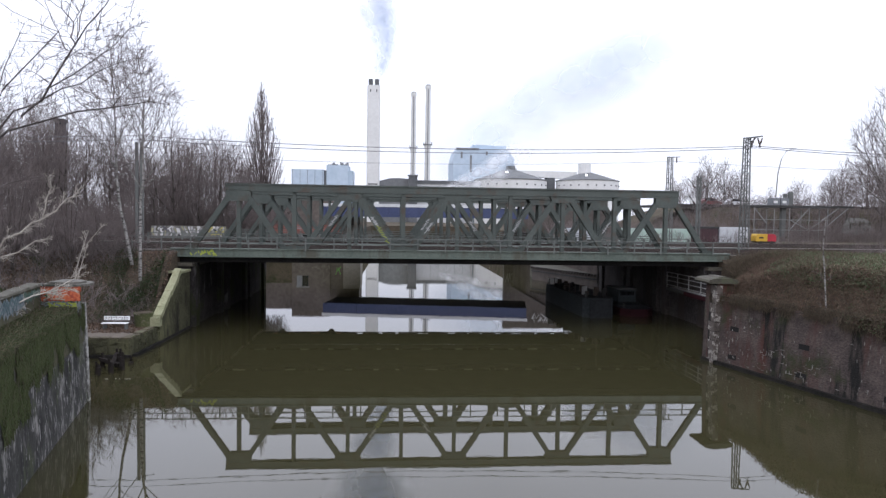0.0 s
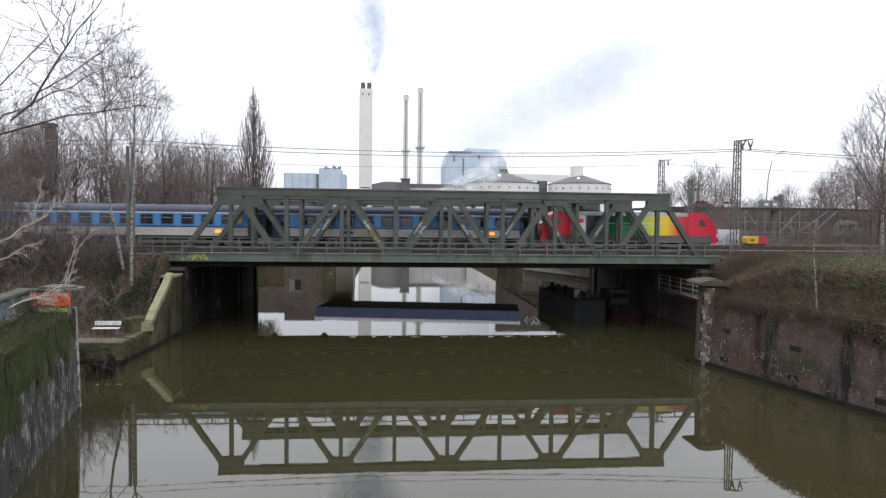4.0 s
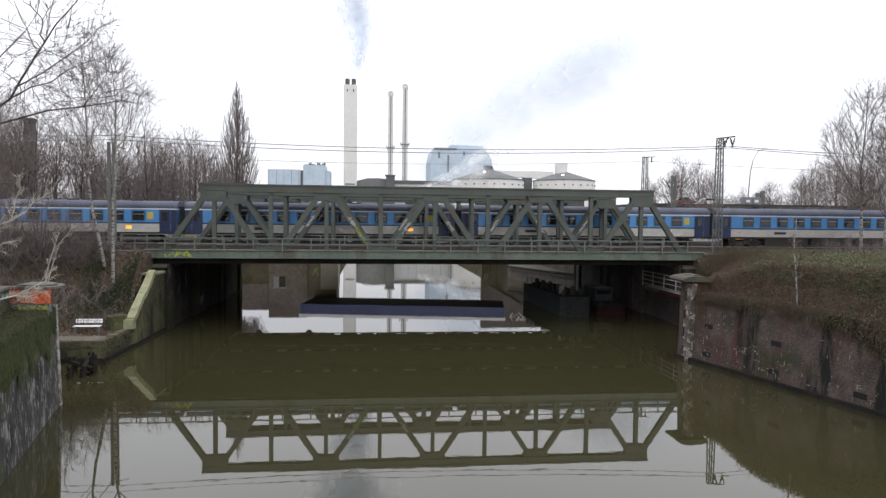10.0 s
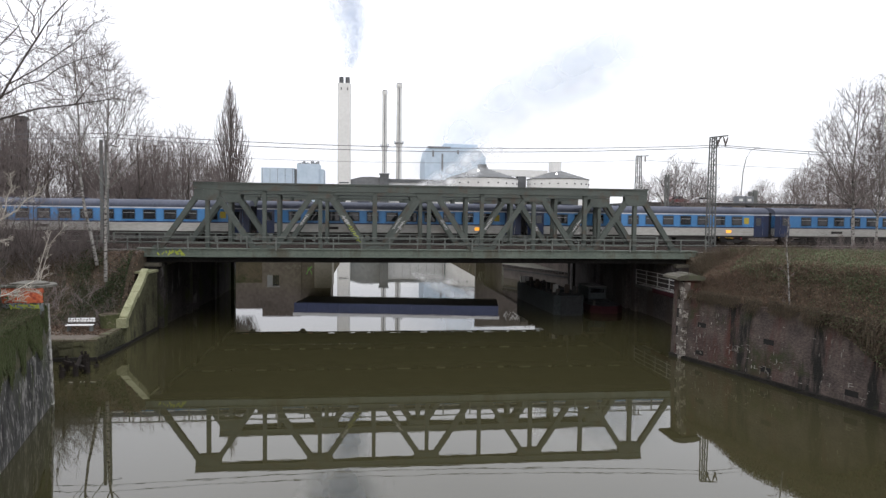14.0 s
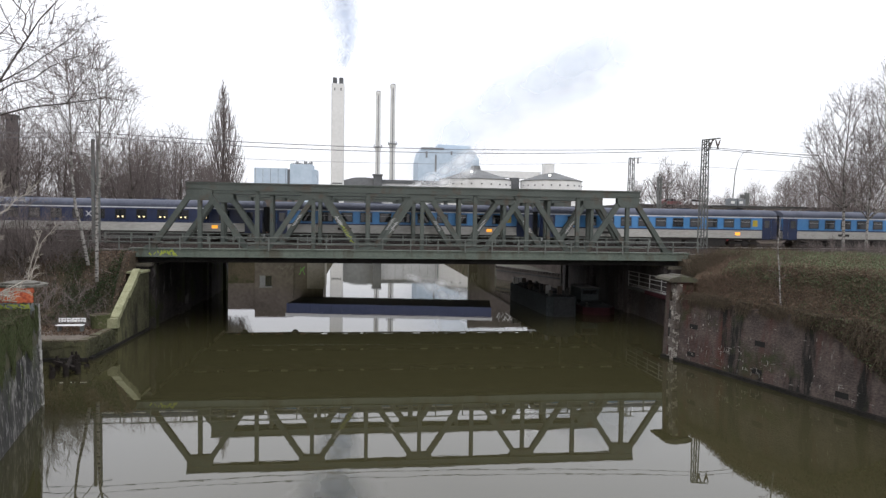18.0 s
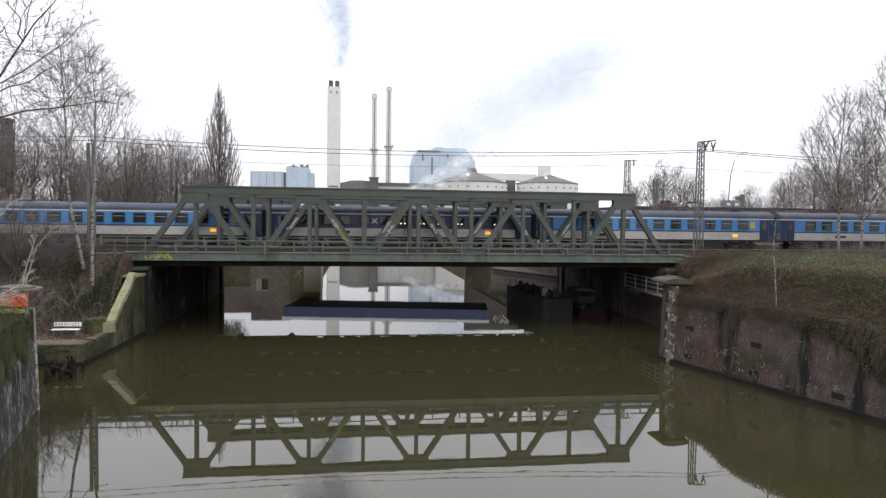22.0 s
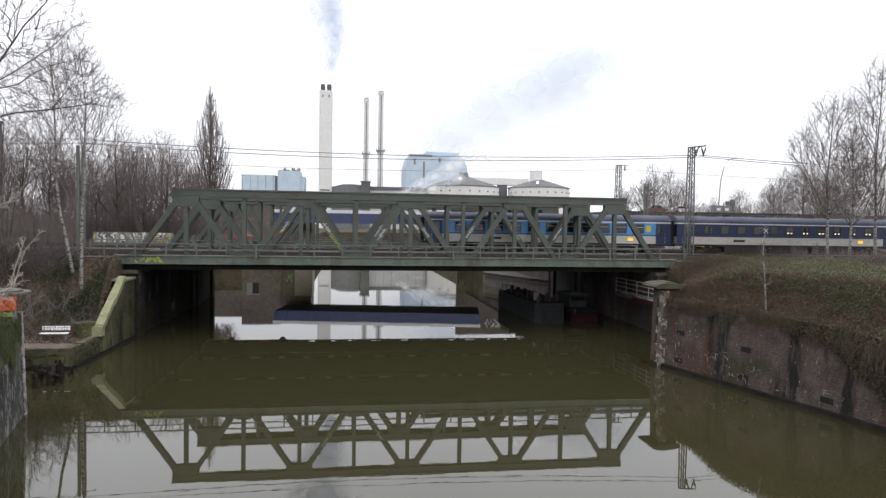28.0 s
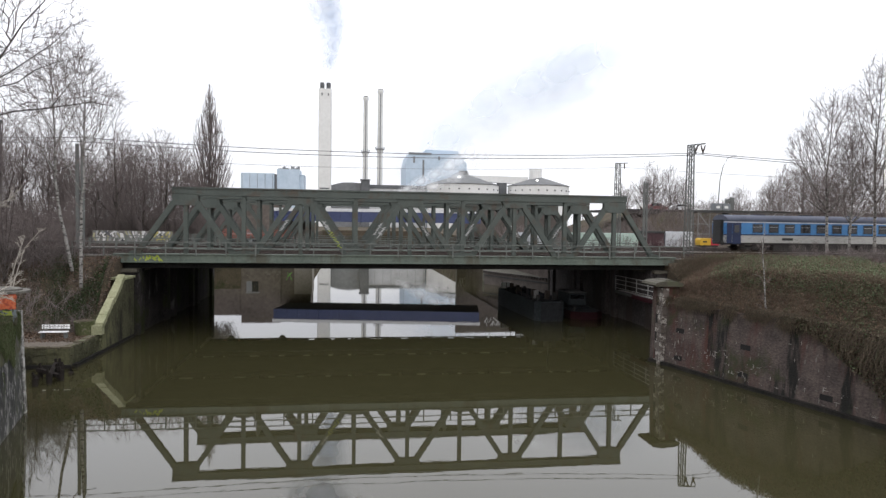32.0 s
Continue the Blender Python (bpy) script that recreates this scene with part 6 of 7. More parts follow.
def hanging(name, n, spread, drop, r, material, label, seed):
    """Growth that hangs over the face of the east quay wall."""
    rng = random.Random(seed)
    segs = []
    for k in range(n):
        y = rng.uniform(*spread)
        top = 4.15 - 0.9 * (1 - step(20, 31, y))
        p = Vector((right_bank(y) + 0.5, y, top + rng.uniform(0.0, 0.5)))
        long = drop(y) * rng.uniform(0.25, 1.0)
        if noise.noise((y * 1.3, 3.0, 0)) < rng.uniform(-0.35, 0.1):
            continue
        d = Vector((-1.0, -0.25, 0.25)) + unit(rng) * 0.4
        for i in range(4):
            d = (d + Vector((0.12, 0, -0.6)) + unit(rng) * 0.45).normalized()
            q = p + d * (long / 4)
            q.x = min(q.x, right_bank(q.y) + 0.06 * q.z - 0.03)
            segs.append((p, q, r, r * 0.8))
            p = q
    return tagged(new(name, sticks(name, segs, material, 3)), label, "undergrowth", kind="stuff")


hanging("hanging_grass", 4200, (29, 41.8), lambda y: 0.4 + 0.9 * max(0, noise.noise((y * 0.8, 0, 4.0)) + 0.35), 0.008, HANG, "dry grass hanging over the quay wall", 61)
hanging("hanging_brambles", 1500, (17, 33), lambda y: 0.6 + 3.0 * (1 - step(24, 33, y)), 0.009, HANG, "bramble canes hanging over the quay wall", 62)
hanging("hanging_grass", 1300, (17, 32), lambda y: 0.5 + 2.6 * (1 - step(24, 33, y)), 0.008, HANG, "dry grass hanging over the quay wall", 63)


def wall_leaves(n, size, material, label, seed):
    """Bramble leaves that spill over the lower part of the east quay wall."""
    rng = np.random.default_rng(seed)
    pr = random.Random(seed)
    c = np.empty((n, 3))
    for k in range(n):
        y = 16 + 16 * pr.random() ** 1.2
        top = 4.5 - 0.9 * (1 - step(20, 31, y))
        z = top - (0.4 + 3.4 * (1 - step(24, 32, y))) * pr.random() ** 1.2
        c[k] = right_bank(y) + 0.06 * z - 0.35 * pr.random() + 0.1, y, max(z, 0.5)
    a = rng.normal(size=(n, 3))
    a /= np.linalg.norm(a, axis=1, keepdims=True)
    b = np.cross(a, rng.normal(size=(n, 3)))
    b /= np.linalg.norm(b, axis=1, keepdims=True)
    s = (size * rng.uniform(0.5, 1.2, n))[:, None]
    v = np.stack([c - a * s, c - b * s * 0.6, c + a * s, c + b * s * 0.6], axis=1)
    return tagged(new("spilling_leaves", fast_mesh("spilling_leaves", v.reshape(-1, 3), np.arange(4 * n).reshape(n, 4), material)), label, "foliage", kind="stuff")


wall_leaves(30000, 0.06, HANG, "withered leaves spilling over the quay wall", 64)
wall_leaves(4500, 0.06, SLOPE_LEAF, "green leaves spilling over the quay wall", 65)


def west_growth(name, n, r, material, label, seed):
    """Soft moss and creeper strands down the near west wall."""
    rng = random.Random(seed)
    segs = []
    for k in range(n):
        y = rng.uniform(15, 32.85)
        z = rng.uniform(2.7, 4.86)
        if 1.5 * noise.noise((y * 0.6, z * 0.8, 2.0)) + 0.9 * noise.noise((y * 2.1, z, 7.0)) < 0.8 - 0.5 * (z - 2.5) + 0.35 * step(30.5, 32.6, y) + rng.uniform(-0.15, 0.15):
            continue
        p = Vector((left_bank(y) - 0.04 * (z + 1.5) + 0.02, y, z))
        for i in range(3):
            q = p + Vector((0.02, rng.uniform(-0.12, 0.12), -rng.uniform(0.1, 0.36)))
            q.x = left_bank(q.y) - 0.04 * (q.z + 1.5) + rng.uniform(0.03, 0.11)
            segs.append((p, q, r, r * 0.7))
            p = q
    return tagged(new(name, sticks(name, segs, material, 3)), label, "creeper", kind="stuff")


MOSS = shades("moss_strands", [(0.024, 0.034, 0.012), (0.042, 0.056, 0.02), (0.06, 0.072, 0.03), (0.05, 0.045, 0.027)])
west_growth("wall_moss", 26000, 0.011, MOSS, "dark green moss strands on the quay wall", 71)


def ledge_growth(name, n, ya, yb, tall, r, material, label, seed):
    """Twigs and grass rooted on top of the old parapet."""
    rng = random.Random(seed)
    segs = []
    for k in range(n):
        y = rng.uniform(ya, yb)
        p = Vector((left_bank(y) - rng.uniform(0.2, 1.8), y, 4.78))
        d = (Vector((0.35, 0, 0.8)) + unit(rng) * 0.8).normalized()
        h = tall * rng.uniform(0.3, 1.1)
        for i in range(3):
            d = (d + unit(rng) * 0.3 + Vector((0.1, 0, -0.35))).normalized()
            q = p + d * (h / 3)
            segs.append((p, q, r * (1 - 0.2 * i), r * (0.8 - 0.2 * i)))
            p = q
    return tagged(new(name, sticks(name, segs, material, 3)), label, "undergrowth", kind="stuff")


ledge_growth("parapet_brush", 1500, 14, 31.0, 0.5, 0.008, TWIG_DARK, "brown twigs and roots on the mossy wall top", 81)
brush("embankment_grass", 3600, lambda r: (r.uniform(27.6, 36), r.uniform(49.5, 53.6)), 0.9, 0.015, GRASS_MID, "withered grass before the bridge end", 85, 0.9, 1)
brush("dry_grass", 11000, lambda r: ((lambda y: (right_bank(y) + r.uniform(0.3, 9), y))(r.uniform(41, 52))), 0.75, 0.016, GRASS_MID, "dry tangled grass beside the pier", 83, 0.9, 0)
ledge_growth("wall_top_moss", 26000, 14, 31.25, 0.17, 0.014, MOSS, "cushions of olive moss on the wall top", 84)
ledge_growth("parapet_grass", 500, 14, 31.2, 0.3, 0.008, TWIG_DARK, "withered grass on the mossy wall top", 82)

# ---- railway masts and wires ----
def lattice_mast(x, y, z, h, foot, label):
    m = thing("lattice_mast", x, y, z, label, "mast", "catenary masts")
    a0, a1 = foot / 2, foot * 0.33
    for sx in (-1, 1):
        for sy in (-1, 1):
            part("leg", Geo().beam((sx * a0, sy * a0, 0), (sx * a1, sy * a1, h), 0.09, 0.09), MAST, m)
    n = int(h / 0.62)
    for k in range(n):
        t0, t1 = k / n, (k + 1) / n
        w0, w1 = a0 + (a1 - a0) * t0, a0 + (a1 - a0) * t1
        s = 1 if k % 2 else -1
        lace = Geo()
        for sy in (-1, 1):
            lace.beam((-s * w0, sy * w0, h * t0), (s * w1, sy * w1, h * t1), 0.05, 0.03)
        for sx in (-1, 1):
            lace.beam((sx * w0, -s * w0, h * t0), (sx * w1, s * w1, h * t1), 0.05, 0.03, (1, 0, 0))
        part("lacing", lace, MAST, m)
    part("foot", Geo().box(-a0 - 0.25, a0 + 0.25, -a0 - 0.25, a0 + 0.25, -0.5, 0.02), CAPSTONE, m, "concrete foot")
    return m


INSUL = M("brown_insulator", (0.05, 0.035, 0.03), (0.08, 0.055, 0.048), 0.3)
m = lattice_mast(34.1, 62.3, 6.1, 11.3, 0.68, "tall grey lattice catenary mast with a feeder arm")
part("cross_arm", Geo().beam((-0.35, 0, 11.25), (1.55, 0, 11.5), 0.12, 0.12), MAST, m)
part("arm_brace", Geo().beam((0.2, 0, 10.7), (0.95, 0, 11.4), 0.08, 0.08), MAST, m)
for x in (0.5, 1.3):
    for d in (-0.24, 0.24):
        part("insulator", Geo().tube([(x + d, 0, 11.35), (x + d * 0.5, 0, 10.95), (x, 0, 10.6)], [0.05, 0.085, 0.05], 8), INSUL, m)
    part("wire_clamp", Geo().box(x - 0.08, x + 0.08, -0.06, 0.06, 10.42, 10.6), MAST, m)
m = lattice_mast(36.5, 86.0, 6.1, 11.7, 0.8, "lattice catenary mast behind the bridges")
part("cross_arm", Geo().beam((-0.3, 0, 11.6), (1.4, 0, 11.7), 0.1, 0.1), MAST, m)
part("insulator", Geo().tube([(0.9, 0, 11.6), (0.9, 0, 10.9)], 0.09, 8), INSUL, m)
m = thing("steel_mast", 40.6, 86.0, 6.1, "dark paired channel mast with slanting cantilever tubes", "mast", "catenary masts")
for s in (-0.2, 0.2):
    part("channel", Geo().box(s - 0.1, s + 0.1, -0.14, 0.14, -0.4, 9.2), MAST, m)
for k in range(9):
    part("batten", Geo().box(-0.098, 0.098, -0.15, -0.12, 0.5 + k, 0.75 + k), MAST, m)
for dz in (6.2, 8.3):
    part("cantilever", Geo().tube([(0.3, 0, dz - 1.1), (2.3, 0, dz + 0.7)], 0.055, 6), MAST, m)
    part("cantilever", Geo().tube([(0.3, 0, dz), (2.0, 0, dz + 0.1)], 0.045, 6), MAST, m)
    part("cantilever", Geo().tube([(-0.3, 0, dz - 0.9), (-1.5, 0, dz + 0.5)], 0.055, 6), MAST, m)
    for x in (0.75, -0.7):
        part("insulator", Geo().tube([(x - 0.25, 0, dz - 0.75), (x + 0.1, 0, dz - 0.4)] if x > 0 else [(x + 0.2, 0, dz - 0.7), (x - 0.1, 0, dz - 0.4)], 0.11, 8), INSUL, m)
part("foot", Geo().box(-0.6, 0.6, -0.5, 0.5, -0.5, 0.02), CAPSTONE, m, "concrete foot")
wm = thing("steel_mast", -23.45, 62.2, 6.1, "dark paired steel catenary mast among the birches", "mast", "catenary masts")
for s in (-0.22, 0.22):
    part("channel", Geo().box(s - 0.12, s + 0.12, -0.12, 0.12, -0.4, 9.6), MAST, wm)
part("bracket", Geo().beam((0.3, 0, 9.2), (1.2, 0, 9.0), 0.1, 0.1), MAST, wm)


def wire(pts, sag, r=0.02):
    run = []
    for a, b in zip(pts, pts[1:]):
        for k in range(14):
            t = k / 14
            run.append(Vector(a).lerp(Vector(b), t) - Vector((0, 0, 4 * sag * t * (1 - t))))
    return Geo().tube(run + [Vector(pts[-1])], r, 4)


lines = [wire([(-110, 62, 15.9), (-23.4, 62, 16.25), (34.7, 62, 16.6), (95, 62, 16.4)], 0.75, 0.032), wire([(-110, 62.6, 15.5), (-23.4, 62.6, 15.95), (35.3, 62.6, 16.5), (95, 62.6, 16.2)], 0.85, 0.032),
         wire([(-110, 86, 16.0), (-27, 86, 16.6), (37.3, 86, 17.2), (110, 86, 16.8)], 0.7, 0.022)]
for g in lines:
    solid("overhead_wire", g, WIRE, "thin dark overhead railway wire", "wire", "overhead wires")

# ---- things beyond the tracks ----
TAG_MIX = shades("sprayed_tags", [(0.4, 0.4, 0.4), (0.5, 0.5, 0.49), (0.04, 0.04, 0.05), (0.34, 0.33, 0.2), (0.025, 0.025, 0.03), (0.45, 0.45, 0.44)])


def tags(seed, x0, x1, z0, z1, y, n, wide=0.9):
    """Unreadable sprayed shapes as plain bars."""
    rng = random.Random(seed)
    g = Geo()
    for k in range(n):
        x, z = x0 + (x1 - x0) * (k + rng.random()) / n, rng.uniform(z0, z1)
        h = rng.uniform(0.3, 0.9) * (z1 - z0)
        d = rng.uniform(-0.4, 0.4)
        yy = y - 0.004 - 0.0006 * (k % 9)
        g.beam((x - d * h, yy, max(z0, z - h / 2)), (x + d * h, yy, min(z1, z + h / 2)), rng.uniform(0.12, 0.4) * wide, 0.003)
    return g


PATCH_GREY = M("dull_sprayed_concrete", (0.09, 0.085, 0.08), (0.17, 0.165, 0.155), 0.9, 0.8, 5, 0.2)
gw = thing("sprayed_low_wall", -22.5, 88.2, 6.1, "low pale concrete wall covered in graffiti", "wall")
part("panel", Geo().box(-9.3, 0.3, 0, 0.25, 0, 1.55), PATCH_GREY, gw)
tagged(part("tags", tags(3, -9.2, 0.2, 0.25, 1.5, 0, 70, 0.8), TAG_MIX, gw), kind="stuff")
part("yellow_tag", tags(5, -1.9, 0.1, 0.35, 1.45, -0.008, 9, 0.7), M("yellow_spray", (0.3, 0.27, 0.06), (0.38, 0.33, 0.09), 0.8), gw)
fw = thing("flat_wagon", -13.8, 89.5, 6.1, "rusty red flat wagon parked on a siding", "wagon")
RUST = M("rusty_red_steel", (0.16, 0.05, 0.035), (0.26, 0.09, 0.065), 0.85, 0.8, 6, 0.2)
part("body", Geo().box(-2.6, 6.5, 0, 2.6, 0.75, 1.3), RUST, fw)
for z in (0.9, 1.5, 1.75):
    part("side_rail", Geo().box(-2.6, 6.5, -0.05, 0.0, z, z + 0.12), RUST, fw)
for x in (-1.4, 5.2):
    part("wheel", Geo().tube([(x, 0.4, 0.42), (x, 0.55, 0.42)], 0.42, 12), UNDER, fw)
part("axle_guard", Geo().box(-1.9, -0.9, 0.2, 0.35, 0.3, 0.75).box(4.7, 5.7, 0.2, 0.35, 0.3, 0.75), UNDER, fw)

CONTAINER = M("pale_grey_container", (0.36, 0.38, 0.4), (0.48, 0.5, 0.52), 0.6, 0.4, 4, 0.1)
MINT = M("pale_green_container", (0.28, 0.38, 0.33), (0.4, 0.5, 0.44), 0.6, 0.4, 4, 0.1, stain=(0.5, 0.5, 0.5), stain_at=(0.6, 0.64), stain_scale=1.6)
MAROON = M("maroon_container", (0.04, 0.02, 0.023), (0.065, 0.03, 0.034), 0.6, 0.4, 4, 0.1)


def container(x, y, wide, tall, paint, label, dark_top=False):
    c = thing("storage_container", x, y, 6.1, label, "container", "containers in the yard")
    part("body", Geo().box(0, wide, 0, 2.4, 0.15, tall), paint, c)
    for k in range(int(wide / 0.5)):
        part("rib", Geo().box(0.1 + k * 0.5, 0.3 + k * 0.5, -0.04, 0, 0.3, tall - 0.15), paint, c)
    part("skid", Geo().box(0, wide, 0.1, 2.3, 0, 0.146), UNDER, c)
    if dark_top:
        part("canopy", Geo().box(-0.1, wide + 0.1, -0.15, 2.5, tall + 0.004, tall + 0.3), STEEL_DARK, c)
    return c


container(31.8, 90, 6.0, 2.0, MINT, "pale green sprayed container in the railway yard")
container(38.3, 90.4, 3.4, 2.0, MINT, "small pale green container in the railway yard")
container(42.1, 90, 3.4, 2.1, MAROON, "maroon container with a dark canopy", True)
container(45.8, 90.2, 4.4, 2.35, CONTAINER, "pale grey container in the railway yard")
container(24.4, 91, 4.0, 1.9, CONTAINER, "grey sprayed container beyond the bridges")
gen = thing("generator_trailer", 50.0, 88, 6.1, "yellow and red generator trailer beside the tracks", "generator")
gen.scale = (0.8, 0.9, 0.86)
part("yellow_hood", Geo().prism([(0, 0.55), (0, 1.45), (0.2, 1.72), (2.0, 1.72), (2.0, 0.55)], 0, 1.6), M("yellow_hood_paint", (0.4, 0.24, 0.015), (0.5, 0.32, 0.03), 0.4, 0.5, 4, 0.05), gen, "yellow hood")
part("red_hood", Geo().prism([(2.004, 0.55), (2.004, 1.72), (3.3, 1.72), (3.6, 1.4), (3.6, 0.55)], 0, 1.6), M("red_hood_paint", (0.27, 0.018, 0.03), (0.34, 0.024, 0.04), 0.4, 0.5, 4, 0.05), gen, "red hood")
part("chassis", Geo().box(0.1, 3.5, 0.1, 1.5, 0.3, 0.546), UNDER, gen)
for x in (0.8, 2.8):
    part("wheel", Geo().tube([(x, -0.02, 0.3), (x, 0.2, 0.3)], 0.3, 12), UNDER, gen)
part("label_plate", Geo().box(0.5, 1.3, -0.008, -0.002, 1.0, 1.25), UNDER, gen)

# scaffold and signal bridge at the road embankment
SIGNAL_GREY = M("signal_box_grey", (0.11, 0.12, 0.13), (0.17, 0.18, 0.19), 0.6, 0.5, 4, 0.1)
SCAFFOLD = M("scaffold_steel", (0.14, 0.14, 0.14), (0.22, 0.22, 0.215), 0.6)
sc = thing("signal_scaffold", 58.6, 104, 6.1, "grey steel scaffold carrying signal boxes over the tracks", "scaffold")
for x in (0, 3.4, 6.0, 9.4, 12.6):
    for y in (0, 2.2):
        part("upright", Geo().tube([(x, y, 0), (x, y, 5.7)], 0.07, 6), SCAFFOLD, sc)
for z in (1.9, 3.6, 5.6):
    part("ledger", Geo().tube([(-0.2, 0, z), (13, 0, z)], 0.055, 6), SCAFFOLD, sc)
    part("ledger", Geo().tube([(-0.2, 2.2, z), (13, 2.2, z)], 0.055, 6), SCAFFOLD, sc)
for a, b, z0, z1 in ((0.0, 2.0, 5.4, 3.0), (6.0, 9.4, 1.9, 5.6), (9.4, 6.0, 1.9, 3.6), (9.4, 14.6, 2.0, 5.8), (11.6, 16.0, 1.9, 5.6), (0, 0.8, 2.2, 0.2)):
    part("diagonal_tube", Geo().tube([(a, -0.1, z0), (b, -0.1, z1)], 0.075, 6), SCAFFOLD, sc)
part("catwalk", Geo().box(-0.4, 17, -0.2, 2.4, 5.7, 5.95), STEEL_DARK, sc, "dark steel catwalk")
part("column", Geo().box(5.2, 5.9, 0.8, 1.5, 0, 6.9), MAST, sc, "dark grey signal column")
for x, z in ((3.1, 6.0), (4.6, 6.0)):
    bx = part("signal_box", Geo().box(x, x + 1.35, 0.2, 1.6, z, z + 1.15), SIGNAL_GREY, sc)
    part("box_window", Geo().box(x + 0.25, x + 0.9, 0.16, 0.198, z + 0.3, z + 0.7), PLANT_WHITE, bx)
part("signal_head", Geo().box(6.1, 6.8, 0.5, 0.9, 6.0, 8.2), MAST, sc)
part("signal_hood", Geo().box(5.3, 5.8, 0.5, 0.9, 7.2, 7.9), MAST, sc)
PATCH = M("stained_retaining_wall", (0.09, 0.088, 0.082), (0.2, 0.196, 0.185), 0.9, 0.7, 5, 0.4, stain=(0.05, 0.045, 0.035), stain_at=(0.5, 0.6), stain_scale=0.9)
rd = thing("retaining_wall_patch", 74.5, 104, 6.2, "pale patch of bare retaining wall in the brush", "retaining wall", kind="structure")
part("panel", Geo().prism([(-0.6, 1.4), (2.0, 1.2), (4.4, 1.5), (4.2, 3.3), (3.0, 3.9), (0.2, 4.0)], 0, 0.5), PATCH, rd)
road = thing("overpass_road", 0, 121, 0, "dark road parapet on top of the embankment", "road", kind="structure")
part("parapet", Geo().box(50, 125, 0, 0.3, 11.6, 12.5), M("brown_parapet", (0.03, 0.027, 0.026), (0.055, 0.05, 0.047), 0.9), road)
part("carriageway", Geo().box(50, 140, 0.3, 12, 11.9, 12.35), STEEL_DARK, road)
CAR_RED = M("car_red", (0.1, 0.026, 0.028), (0.15, 0.034, 0.036), 0.3, 0.5, 3, 0.0)
CAR_SILVER = M("car_silver", (0.45, 0.46, 0.47), (0.55, 0.56, 0.57), 0.3, 0.5, 3, 0.0)


def car(x, paint, label):
    c = thing("car", x, 125, 12.35, label, "car", "cars on the overpass")
    part("body", Geo().prism([(-2.1, 0.3), (2.1, 0.3), (2.15, 0.75), (1.2, 0.9), (0.6, 1.42), (-1.1, 1.42), (-1.9, 0.9), (-2.15, 0.8)], -0.85, 0.85), paint, c)
    part("side_glass", Geo().prism([(-1.6, 0.93), (1.0, 0.93), (0.55, 1.34), (-1.05, 1.34)], -0.862, -0.852), PANE, c)
    for wx in (-1.3, 1.3):
        part("wheel", Geo().tube([(wx, -0.9, 0.32), (wx, -0.7, 0.32)], 0.32, 12), UNDER, c)
        part("wheel", Geo().tube([(wx, 0.7, 0.32), (wx, 0.9, 0.32)], 0.32, 12), UNDER, c)
    return c


car(61.2, CAR_RED, "small red car on the overpass")
car(66.6, CAR_SILVER, "silver car on the overpass")
sg = thing("road_sign", 55.4, 119.5, 11.6, "small white road sign on the embankment", "sign")
part("plate", Geo().box(-0.7, 0.7, 0, 0.06, 1.0, 1.9), PLANT_WHITE, sg)
part("post", Geo().box(-0.05, 0.05, 0.064, 0.14, -0.2, 1.9), MAST, sg)
lp = thing("street_lamp", 72.9, 122, 12.3, "tall curved grey street lamp on the overpass", "street lamp")
part("post", Geo().tube([(0, 0, 0), (0, 0, 2), (0.25, 0, 6.4), (0.8, 0, 9.0), (1.7, 0, 10.6), (2.9, 0, 11.1)], [0.11, 0.1, 0.085, 0.07, 0.06, 0.05], 8), MAST, lp)
part("lantern", Geo().box(2.7, 3.6, -0.17, 0.17, 11.02, 11.2), MAST, lp)

# ---- the landing quay: bench, tub, old piles, graffiti ----
bench = thing("park_bench", -18.9, 45.9, 1.3, "white slatted bench on the landing quay", "bench")
for k, (y, z) in enumerate(((-0.32, 0.42), (-0.18, 0.43), (-0.04, 0.44))):
    part("seat_slat", Geo().box(-0.85, 0.85, y - 0.055, y + 0.055, z, z + 0.035), WHITE, bench)
for z in (0.6, 0.75):
    sl = part("back_slat", Geo().box(-0.85, 0.85, 0.08 + z * 0.08, 0.11 + z * 0.08, z, z + 0.12), WHITE, bench)
    scrawl = Geo()
    for k in range(9):
        x = -0.7 + 0.17 * k + rng.uniform(-0.05, 0.05)
        scrawl.box(x - 0.03, x + 0.04, 0.074 + z * 0.08, 0.078 + z * 0.08, z + 0.02, z + 0.02 + rng.uniform(0.03, 0.08))
    tagged(part("scrawl", scrawl, UNDER, sl, "dark scribbles on the slat"), kind="stuff")
for x in (-0.7, 0.7):
    part("leg", Geo().box(x - 0.04, x + 0.04, -0.34, 0.14, 0, 0.436), MAST, bench)
    part("back_support", Geo().beam((x, 0.16, 0.3), (x, 0.21, 0.88), 0.06, 0.04, (1, 0, 0)), MAST, bench)
TUB_MOSS = M("green_mossy_concrete", (0.035, 0.042, 0.014), (0.08, 0.085, 0.035), 0.95, 1.2, 8, 0.5, stain=(0.12, 0.11, 0.08), stain_at=(0.58, 0.64), stain_scale=2.0)
tub = thing("concrete_tub", -17.6, 47.3, 1.26, "mossy round concrete tub beside the wing wall", "tub")
part("drum", Geo().tube([(0, 0, 0), (0, 0, 0.9)], [0.56, 0.64], 20), TUB_MOSS, tub)
part("rim", Geo().tube([(0, 0, 0.904), (0, 0, 0.97)], 0.67, 20), TUB_MOSS, tub)
part("soil", Geo().tube([(0, 0, 0.974), (0, 0, 1.0)], 0.55, 16), EARTH, tub)
